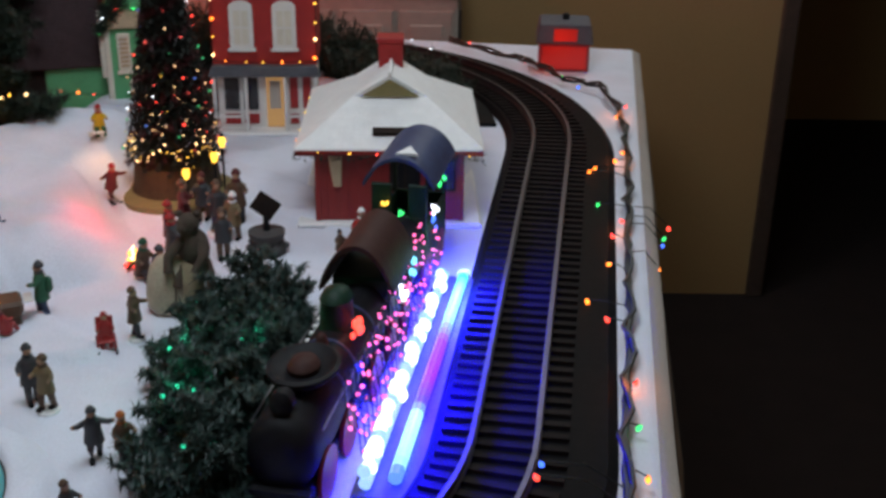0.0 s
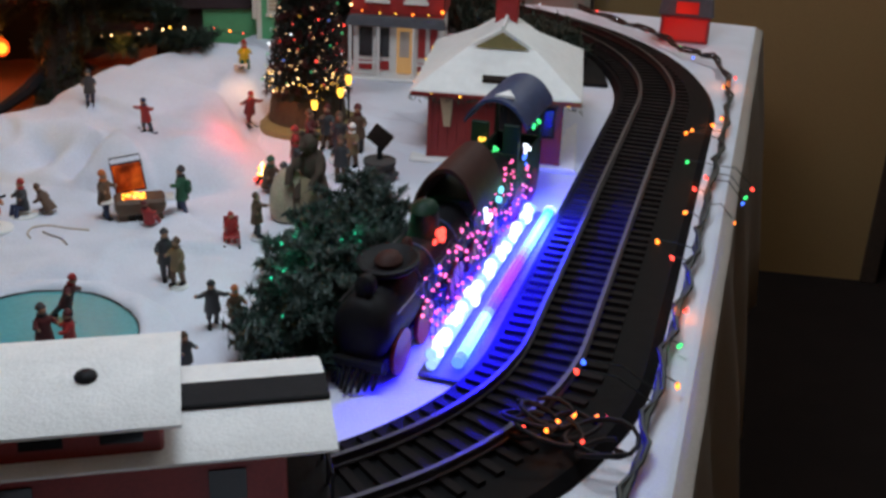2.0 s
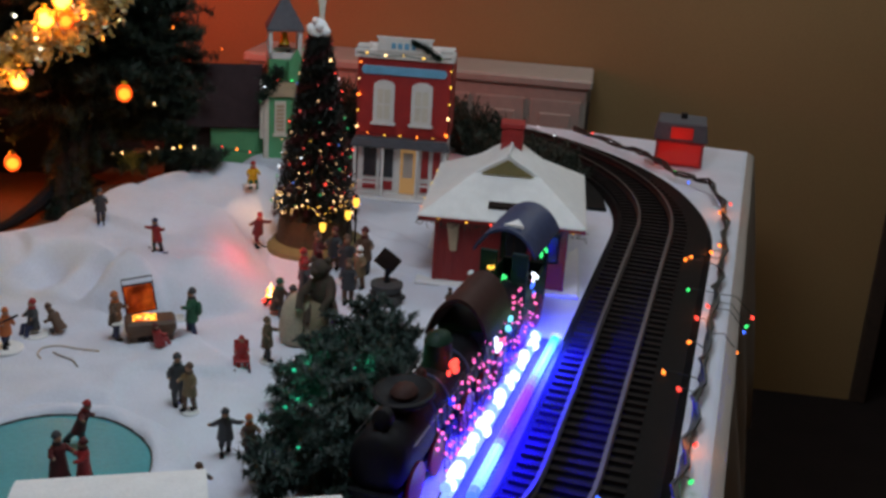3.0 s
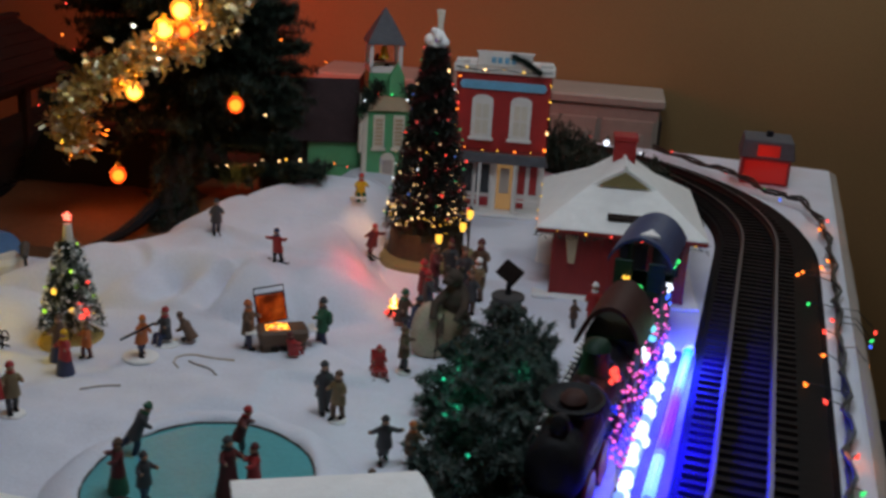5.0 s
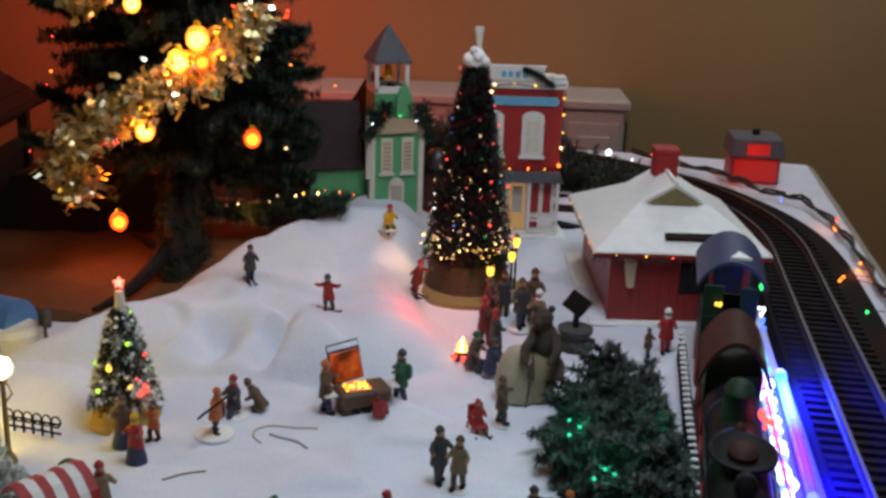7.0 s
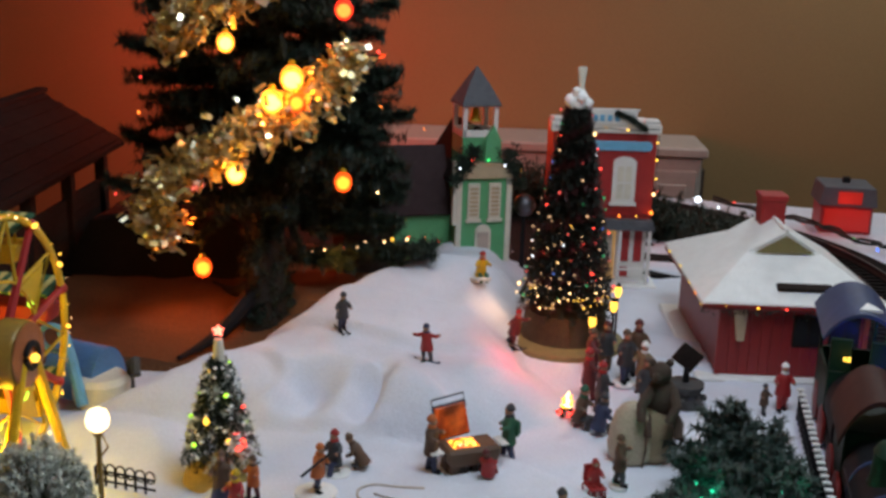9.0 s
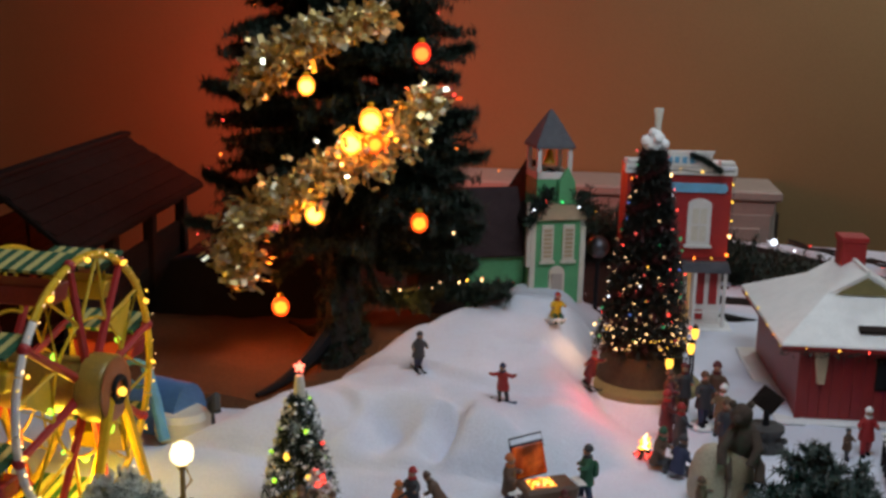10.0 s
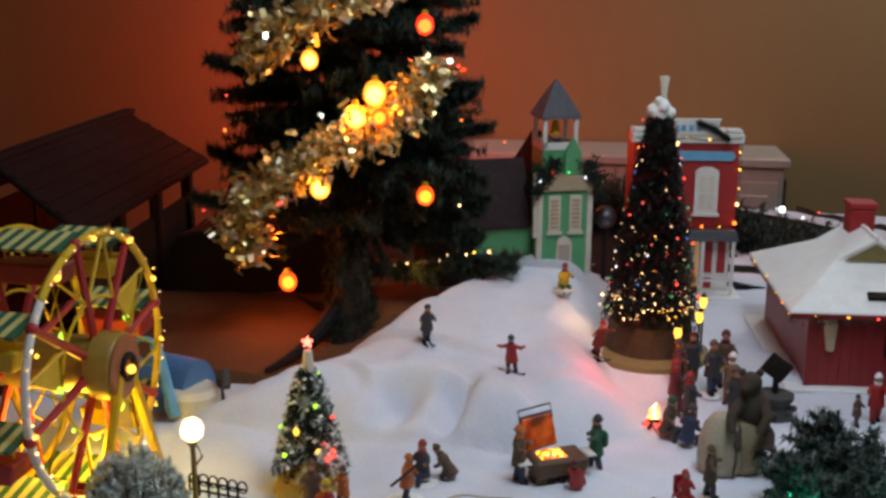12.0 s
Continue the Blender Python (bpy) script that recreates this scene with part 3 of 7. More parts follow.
def caboose(s):
    c = thing("caboose", car_at(s, 0.16), "dark red caboose with white roofs and a cupola", "train car", "train cars")
    L, h = 0.125, 0.046
    part("body", Shape().box(-L, L, -h, h, 0.024, 0.098), MAROON, c, "dark red body", bevel=0.002)
    for sy in (-1, 1):
        for x in (-0.09, 0.03, 0.09):
            part("window", Shape().box(x - 0.011, x + 0.011, sy * h - 0.0012, sy * h + 0.0012, 0.055, 0.083), GLASS, c)
    part("roof", roof_shape(-L - 0.03, L + 0.03, 0.052, 0.097, 0.012), PAINT_SNOW, c, "white roof", smooth=True)
    for a, b in ((-L - 0.03, -0.060), (0.045, L + 0.03)):
        part("roof_walk", Shape().box(a, b, -0.013, 0.013, 0.108, 0.113), BLACK, c, "black roof walk", bevel=0.001)
    cup = part("cupola", Shape().box(-0.055, 0.04, -0.043, 0.043, 0.100, 0.132), MAROON, c, "dark red cupola", bevel=0.002)
    for sy in (-1, 1):
        for x in (-0.032, 0.012):
            part("cupola_window", Shape().box(x - 0.012, x + 0.012, sy * 0.043 - 0.001, sy * 0.043 + 0.001, 0.112, 0.126), GLASS, cup)
    part("cupola_roof", roof_shape(-0.066, 0.051, 0.052, 0.131, 0.012), PAINT_SNOW, cup, "white cupola roof", smooth=True)
    part("roof_vent", Shape().ball((-0.012, 0.010, 0.144), 0.007, 0, 10, 1, 1, 0.7), BLACK, c, "black roof vent", smooth=True)
    part("stove_pipe", Shape().lathe([(0.006, 0.105), (0.006, 0.125), (0.009, 0.126), (0.009, 0.131), (0.002, 0.134)], 12, 0, Matrix.Translation((0.115, -0.032, 0))), BLACK, c, "black stove pipe")
    for e in (-1, 1):
        part("end_platform", Shape().box(e * L, e * (L + 0.03), -0.040, 0.040, 0.022, 0.027), BLACK, c, bevel=0.001)
        r = Shape()
        for y in (-0.038, -0.013, 0.013, 0.038):
            r.tube([(e * (L + 0.028), y, 0.027), (e * (L + 0.028), y, 0.060)], 0.0012)
        r.tube([(e * (L + 0.028), -0.038, 0.060), (e * (L + 0.028), 0.038, 0.060)], 0.0014)
        part("end_rail", r, BLACK, c)
        part("end_lamp", Shape().ball((e * (L + 0.002), 0.036, 0.085), 0.004, 0, 8), G_ORANGE if e > 0 else RED, c)
    trucks(c, (-0.08, 0.08))


railway()
TRAIN_S = ARC_START + 0.46
caboose(TRAIN_S)
coach(TRAIN_S + 0.345)
coach(TRAIN_S + 0.725)
coach(TRAIN_S + 1.105)


# ---- string lights: a cable with bulbs along a path ----
def bulb_mesh(mat, r):
    return Shape().lathe([(r * 0.35, -r * 1.1), (r * 0.9, -r * 0.4), (r, 0.1 * r), (r * 0.75, r * 0.9), (r * 0.15, r * 1.7)], 8).mesh("bulb", [mat], True)


def string_lights(name, path, colours, label, r=0.0026, wire=0.0009, spacing=0.05, jitter=0.006, seed=1, count=None):
    rng = random.Random(seed)
    t = thing(name, pose(0, 0, 0), label, "string lights")
    if wire:
        part("cable", Shape().tube(path, wire, 5), WIRE, t, smooth=True)
    meshes = {c: bulb_mesh(BULB_SET[c], r) for c in set(colours)}
    pts = [Vector(p) for p in path]
    seg = [(b - a).length for a, b in zip(pts, pts[1:])]
    total = sum(seg)
    n = count or max(2, int(total / spacing))
    for i in range(n):
        d, k = total * (i + 0.5) / n, 0
        while k < len(seg) - 1 and d > seg[k]:
            d -= seg[k]
            k += 1
        p = pts[k].lerp(pts[k + 1], d / max(seg[k], 1e-6))
        p = p + Vector((rng.uniform(-1, 1), rng.uniform(-1, 1), rng.uniform(-0.2, 1))) * jitter
        share("bulb", meshes[rng.choice(colours)], t, Matrix.Translation(p) @ Euler((rng.uniform(-1.2, 1.2), rng.uniform(-1.2, 1.2), 0)).to_matrix().to_4x4() @ Matrix.Scale(rng.choice((0.6, 0.75, 1.0, 1.0, 1.3)), 4))
    return t


def arch_window(s, x, z0, z1, w, y, mi_frame):
    """A framed window on the wall plane y, facing -y."""
    s.box(x - w, x + w, y - 0.002, y + 0.001, z0, z1, mi_frame)
    s.lathe([(w, -0.0015), (w, 0.0015)], 14, mi_frame, Matrix.Translation((x, y - 0.0005, z1)) @ Matrix.Rotation(math.pi / 2, 4, "X"))


# ---- station ----
def station():
    h = thing("railway_station", pose(0.330, 0.255, 0.0, 0, 0, 2.0), "maroon toy station with a snowy white hipped roof", "house", kind="")
    X, D, E = 0.086, 0.25, 0.098
    part("base", Shape().box(-0.11, 0.11, -0.012, D + 0.02, 0, 0.006), PAINT_SNOW, h, "snowy base slab", bevel=0.002)
    part("wall", Shape().box(-X, X, 0.002, D, 0.006, E), MAROON, h, "maroon boarded wall", bevel=0.001)
    for i in range(14):
        x = -X + 0.001 + i * 0.01215
        part("board", Shape().box(x, x + 0.0117, -0.0005, 0.0016, 0.007, 0.089), MAROON, h)
    for x in (0.018, 0.060):
        w = part("window", Shape().box(x - 0.018, x + 0.018, -0.0022, -0.0007, 0.044, 0.084), DARKWOOD, h, "dark window frame", bevel=0.0006)
        for dx in (-0.0085, 0.0085):
            part("pane", Shape().box(x + dx - 0.007, x + dx + 0.007, -0.0034, -0.0024, 0.048, 0.080), GLASS, w)
    part("porch_post", Shape().prism([(-0.066, 0.050), (-0.057, 0.050), (-0.055, 0.089), (-0.072, 0.089)], -0.006, -0.001), TAN, h, "tan eave bracket", bevel=0.001)
    for sx in (-1, 1):
        part("corner_board", Shape().box(sx * (X - 0.001) - 0.003, sx * (X - 0.001) + 0.003, -0.003, -0.0007, 0.007, 0.089), MAROON, h, "maroon corner board")
    part("soffit", Shape().box(-0.110, 0.110, -0.010, D + 0.008, E - 0.008, E - 0.002), MAROON, h)
    # hipped lower roof with a small gable on the ridge
    x0, x1, y0, y1 = -0.111, 0.111, -0.009, D + 0.012
    zr, zg, gx, gy = 0.168, 0.140, 0.045, 0.070
    v = [(x0, y0, E), (x1, y0, E), (x1, y1, E), (x0, y1, E), (-gx, gy, zg), (gx, gy, zg), (gx, y1 - 0.085, zg), (-gx, y1 - 0.085, zg), (0, gy - 0.004, zr), (0, y1 - 0.085, zr)]
    f = [(0, 1, 5, 4), (1, 2, 6, 5), (2, 3, 7, 6), (3, 0, 4, 7), (4, 8, 9, 7), (5, 6, 9, 8), (6, 7, 9), (4, 5, 8)]
    k = len(v)
    low = [(a, b, c - 0.004) for a, b, c in v[:4]]
    roof = Shape().add(v + low, f + [(0, k, k + 1, 1), (1, k + 1, k + 2, 2), (2, k + 2, k + 3, 3), (3, k + 3, k, 0), (k, k + 3, k + 2, k + 1)])
    r = part("roof", roof, PAINT_SNOW, h, "snowy white hipped roof", bevel=0.0012)
    part("pediment", Shape().prism([(-0.036, zg + 0.0005), (0.036, zg + 0.0005), (0, zr - 0.006)], gy - 0.0055, gy - 0.0042), OLIVE, r, "olive pediment")
    part("ridge_snow", Shape().tube([(0, gy - 0.004, zr), (0.001, 0.12, zr + 0.001), (0, y1 - 0.085, zr)], 0.0028), PAINT_SNOW, r)
    c = part("chimney", Shape().box(-0.015, 0.015, 0.133, 0.163, 0.13, 0.190).box(-0.017, 0.017, 0.131, 0.165, 0.190, 0.197), RED, h, "red brick chimney", bevel=0.0008)
    for zz in range(7):
        part("course", Shape().box(-0.0154, 0.0154, 0.1326, 0.1634, 0.153 + zz * 0.0047, 0.1535 + zz * 0.0047), RED, c)
    part("signboard", Shape().box(-0.032, 0.032, -0.0055, 0.0055, 0.0, 0.005, 0, Matrix.Translation((0.012, 0.014, E + 0.0128)) @ Matrix.Rotation(0.49, 4, "X")), DARKWOOD, h, "dark name board lying on the front roof", bevel=0.001)
    rng = random.Random(5)
    g = Shape()
    for i in range(120):
        x = rng.uniform(-0.112, 0.112)
        z = E - 0.006 - rng.uniform(0, 0.008)
        q = Vector((rng.uniform(-1, 1), rng.uniform(-1, 1), rng.uniform(-1, 1))).normalized() * 0.005
        g.tube([(x, -0.013, z), (x + q.x, -0.013 + q.y * 0.5, z + q.z)], 0.0006, 3)
    part("eave_garland", g, NEEDLE, h, "green eave garland")
    string_lights("station_lights", [(0.214, 0.52, 0.096), (0.216, 0.35, 0.097), (0.219, 0.240, 0.092), (0.33, 0.243, 0.091), (0.444, 0.250, 0.092)], ["yellow", "red", "orange"], "small coloured lights along the station eaves", 0.0013, 0.0005, 0.035, 0.003, 3)


def shop():
    h = thing("red_shop", pose(0.128, 0.622, 0.0, 0, 0, 3.0), "red toy shop with white cornice and strung lights", "house")
    W, D = 0.076, 0.11
    part("wall", Shape().box(-W, W, 0.0, D, 0.102, 0.236), RED, h, "red upper wall", bevel=0.001)
    part("shop_wall", Shape().box(-W + 0.004, W - 0.004, 0.006, D, 0.0, 0.100), WHITE, h, "white ground floor front", bevel=0.001)
    part("step", Shape().box(-W - 0.012, W + 0.012, -0.025, D + 0.01, 0, 0.006), PAINT_SNOW, h, "snowy base", bevel=0.002)
    part("cornice", Shape().box(-W - 0.005, W + 0.005, -0.006, 0.03, 0.232, 0.246).box(-W - 0.002, -W + 0.02, -0.004, 0.02, 0.246, 0.252).box(W - 0.02, W + 0.002, -0.004, 0.02, 0.246, 0.252), WHITE, h, "white cornice", bevel=0.0015)
    s = part("sign_top", Shape().prism([(-0.045, 0.244), (0.045, 0.244), (0.043, 0.262), (0.047, 0.268), (-0.047, 0.268), (-0.043, 0.262)], -0.009, -0.003), WHITE, h, "white raised sign board", bevel=0.001)
    for x in (-0.018, -0.008, 0.003, 0.014):
        part("lettering", Shape().box(x - 0.0035, x + 0.0035, -0.0102, -0.0091, 0.250, 0.259), SKYBLUE, s, "blue lettering bar")
    part("banner", Shape().prism([(-0.066, 0.206), (0.066, 0.206), (0.070, 0.213), (0.066, 0.220), (-0.066, 0.220), (-0.070, 0.213)], -0.0045, -0.0005), SKYBLUE, h, "sky blue name banner", bevel=0.001)
    for x in (-0.031, 0.031):
        fs = Shape().box(x - 0.017, x + 0.017, -0.004, 0.001, 0.128, 0.190)
        fs.lathe([(0.017, -0.002), (0.017, 0.003)], 16, 0, Matrix.Translation((x, -0.0018, 0.188)) @ Matrix.Rotation(math.pi / 2, 4, "X"), 1, 0.55)
        w = part("window", fs, WHITE, h, "white arched window frame")
        for dx in (-0.0058, 0.0058):
            for z in (0.134, 0.160):
                part("pane", Shape().box(x + dx - 0.0048, x + dx + 0.0048, -0.0052, -0.0041, z, z + 0.023), CREAM, w, "pale curtained pane")
        part("sill", Shape().box(x - 0.020, x + 0.020, -0.007, 0.0, 0.124, 0.128), WHITE, w)
    part("porch_roof", Shape().prism([(-W - 0.006, 0.088), (W + 0.006, 0.088), (W, 0.104), (-W, 0.104)], -0.016, 0.0), GREYROOF, h, "grey porch roof", bevel=0.001)
    for x0, x1 in ((-0.062, -0.040), (-0.034, -0.012)):
        part("shop_window", Shape().box(x0, x1, 0.0035, 0.0058, 0.034, 0.082), GLASS, h, "dark shop window")
        part("red_panel", Shape().box(x0, x1, 0.0035, 0.0058, 0.012, 0.027), RED, h, "red lower panel", bevel=0.0005)
    for x in (-0.074, -0.028, 0.030, 0.074):
        part("porch_post", Shape().box(x - 0.0025, x + 0.0025, -0.014, -0.009, 0.006, 0.088), WHITE, h, "white porch post", bevel=0.0006)
    for a, b in ((-0.071, -0.031), (0.033, 0.071)):
        part("porch_rail", Shape().box(a, b, -0.013, -0.010, 0.026, 0.029).box(a, b, -0.013, -0.010, 0.010, 0.013), WHITE, h, "white porch rail")
    d = part("door", Shape().box(0.000, 0.026, 0.0030, 0.0058, 0.008, 0.084), G_WINDOW, h, "warm lit shop door", bevel=0.0006)
    part("pane", Shape().box(0.005, 0.021, 0.0016, 0.0028, 0.036, 0.078), PANEL, d)
    part("red_panel", Shape().box(0.035, 0.047, 0.0035, 0.0058, 0.036, 0.084), RED, h, "red upper panel", bevel=0.0005)
    part("red_panel", Shape().box(0.035, 0.047, 0.0035, 0.0058, 0.012, 0.027), RED, h, "red lower panel", bevel=0.0005)
    part("red_panel", Shape().box(0.054, 0.066, 0.0035, 0.0058, 0.036, 0.084), RED, h, "red upper panel", bevel=0.0005)
    part("roof", Shape().box(-W + 0.003, W - 0.003, 0.03, D - 0.003, 0.236, 0.240), PAINT_SNOW, h)
    g, rng = Shape(), random.Random(17)
    for i in range(280):
        k = i / 280
        c = (0.012 + 0.046 * k, -0.012, 0.262 - 0.024 * k ** 1.5)
        needles(g, [c], 0.0085, 4, rng, 1.0, 0.0006)
    part("sign_garland", g, NEEDLE, h, "dark garland hanging over the sign board")
    p = lambda x, z: tuple(h.matrix_basis @ Vector((x, -0.007, z)))
    string_lights("shop_lights", [p(-0.070, 0.236), p(-0.074, 0.115), p(-0.070, 0.110), p(0, 0.107), p(0.070, 0.110), p(0.077, 0.116), p(0.077, 0.232)], ["yellow", "warm", "yellow", "orange"], "yellow lights strung round the red shop", 0.0021, 0.0006, 0.026, 0.002, 11)
    string_lights("shop_cornice_lights", [p(-0.076, 0.240), p(-0.03, 0.236), p(0, 0.240), p(0.03, 0.236), p(0.076, 0.240)], ["yellow", "lime", "warm"], "small lights along the shop cornice", 0.0017, 0.0006, 0.03, 0.002, 12)


def church():
    h = thing("green_church", pose(-0.046, 0.572, 0.040, 0, 0, 20.0), "mint green toy church with open grey-roofed belfry", "church")
    W, D = 0.038, 0.15
    v = [(-W, 0), (W, 0), (W, 0.134), (0.0, 0.190), (-W, 0.134)]
    part("wall", Shape().prism(v, 0.0, D), GREEN, h, "mint green wall", bevel=0.001)
    for sx in (-1, 1):
        part("corner_board", Shape().box(sx * W - 0.004, sx * W + 0.004, -0.003, 0.006, 0, 0.133), CREAM, h, "cream corner board", bevel=0.0006)
        part("roof", Shape().prism([(sx * 0.0, 0.188), (sx * 0.001, 0.195), (sx * (W + 0.010), 0.122), (sx * (W + 0.008), 0.116)], 0.006, D + 0.008), DARKROOF, h, "dark brown shingle roof", bevel=0.001)
    for x in (-0.016, 0.016):
        w = Shape()
        w.box(x - 0.0090, x + 0.0090, -0.0035, 0.0, 0.066, 0.119)
        wo = part("window", w, CREAM, h, "cream framed tall window", bevel=0.0006)
        part("sill", Shape().box(x - 0.0115, x + 0.0115, -0.0055, -0.0005, 0.062, 0.066), CREAM, wo)
        for k in range(7):
            part("slat", Shape().box(x - 0.006, x + 0.006, -0.0046, -0.0036, 0.071 + k * 0.0063, 0.0754 + k * 0.0063), TAN, wo)
    dr = Shape()
    arch_window(dr, 0.0, 0.0, 0.046, 0.012, -0.001, 0)
    d = part("door", dr, CREAM, h, "cream arched door")
    part("door_leaf", Shape().box(-0.008, 0.008, -0.0045, -0.0035, 0.002, 0.046), PANEL, d)
    part("cross_trim", Shape().prism([(-W - 0.003, 0.126), (W + 0.003, 0.126), (W + 0.003, 0.140), (0.012, 0.152), (-0.010, 0.152), (-W - 0.003, 0.138)], -0.006, -0.0005), TAN, h, "snow-dusted tan gable moulding", bevel=0.0015)
    part("gable_peak", Shape().prism([(-0.004, 0.150), (0.022, 0.150), (0.021, 0.182), (0.009, 0.204), (-0.003, 0.182)], -0.0075, 0.001), GREEN, h, "narrow green gable peak before the belfry", bevel=0.001)
    part("edge_board", Shape().box(-W - 0.010, -W - 0.0045, -0.004, 0.004, 0.058, 0.152), CREAM, h, "white edge board of the nave roof", bevel=0.0006)
    # belfry
    bx, by, bw = -0.009, 0.026, 0.026
    part("tower", Shape().box(bx - bw, bx + bw, by - bw, by + bw, 0.12, 0.186), GREEN, h, "green tower", bevel=0.001)
    for sx in (-1, 1):
        for sy in (-1, 1):
            part("belfry_post", Shape().box(bx + sx * (bw - 0.003) - 0.003, bx + sx * (bw - 0.003) + 0.003, by + sy * (bw - 0.003) - 0.003, by + sy * (bw - 0.003) + 0.003, 0.186, 0.232), WHITE, h, "white belfry post")
    part("belfry_rail", Shape().box(bx - bw, bx + bw, by - bw, by - bw + 0.003, 0.186, 0.196).box(bx - bw, bx + bw, by + bw - 0.003, by + bw, 0.186, 0.196).box(bx - bw, bx - bw + 0.003, by - bw, by + bw, 0.186, 0.196).box(bx + bw - 0.003, bx + bw, by - bw, by + bw, 0.186, 0.196), WHITE, h, "white belfry rail")
    part("bell", Shape().lathe([(0.001, 0.226), (0.005, 0.222), (0.006, 0.214), (0.009, 0.206)], 14, 0, Matrix.Translation((bx, by, 0))), YELLOWP, h, "brass bell", smooth=True)
    part("spire", Shape().lathe([(0.042, 0.230), (0.041, 0.234), (0.020, 0.262), (0.0015, 0.284)], 4, 0, Matrix.Translation((bx, by, 0)) @ Matrix.Rotation(math.pi / 4, 4, "Z")), GREYROOF, h, "grey pyramid spire")
    # low side wing with a green wall
    part("nave", Shape().box(-0.125, -W - 0.002, 0.030, 0.12, -0.03, 0.072), GREEN, h, "low green nave wall", bevel=0.001)
    part("nave_end", Shape().box(-0.200, -0.1255, 0.034, 0.116, -0.03, 0.071), DARKWOOD, h, "dark boarded end of the nave", bevel=0.001)
    turn = Matrix.Rotation(math.pi / 2, 4, "Z")
    part("nave_roof", Shape().prism([(0.020, 0.070), (0.075, 0.164), (0.130, 0.070), (0.126, 0.067), (0.075, 0.156), (0.024, 0.067)], W + 0.002, 0.206, 0, turn), NAVEROOF, h, "dark purple-brown nave roof", bevel=0.001)
    g = Shape()
    rng = random.Random(8)
    for cx, cz, spread, n in ((-0.034, 0.150, 0.012, 150), (-0.020, 0.166, 0.010, 120), (0.034, 0.160, 0.013, 170), (0.044, 0.142, 0.010, 110), (0.050, 0.120, 0.008, 70), (-0.046, 0.128, 0.007, 70)):
        for _ in range(n):
            x, z = cx + rng.gauss(0, 0.5) * spread, cz + rng.gauss(0, 0.5) * spread
            q = Vector((rng.uniform(-1, 1), rng.uniform(-1, 0.4), rng.uniform(-1, 1))).normalized() * 0.009
            g.tube([(x, -0.008, z), (x + q.x, -0.008 + q.y, z + q.z)], 0.0008, 3)
    part("garland", g, NEEDLE, h, "dark green fir garland")
    p = lambda x, y, z: tuple(h.matrix_basis @ Vector((x, y, z)))
    string_lights("church_lights", [p(-0.048, -0.006, 0.105), p(-0.044, -0.01, 0.14), p(-0.02, -0.012, 0.154), p(0.02, -0.012, 0.15), p(0.05, -0.008, 0.136), p(0.056, 0.0, 0.10)], ["yellow", "green", "red", "white"], "tiny lights in the church garland", 0.0014, 0.0005, 0.022, 0.004, 14)
    string_lights("church_wall_lights", [p(-0.12, 0.015, 0.042), p(-0.09, 0.012, 0.034), p(-0.05, 0.012, 0.030)], ["red", "orange"], "small red lights along the low church wing", 0.0018, 0.0006, 0.022, 0.002, 15)


def needles(s, centre_line, length, per, rng, spread=1.0, thick=0.0008, mi=0):
    """Short needles round a line of points."""
    for p in centre_line:
        for _ in range(per):
            q = Vector((rng.gauss(0, 1), rng.gauss(0, 1), rng.gauss(0, 1) * spread)).normalized() * length * rng.uniform(0.6, 1.2)
            e = Vector((-q.y, q.x, 0.3 * q.z)).normalized() * thick
            a = Vector(p) + Vector((rng.uniform(-1, 1), rng.uniform(-1, 1), rng.uniform(-1, 1))) * length * 0.22
            k = len(s.v)
            s.v += [tuple(a - e), tuple(a + e), tuple(a + q)]
            s.f.append((k, k + 1, k + 2))
            s.m.append(mi)


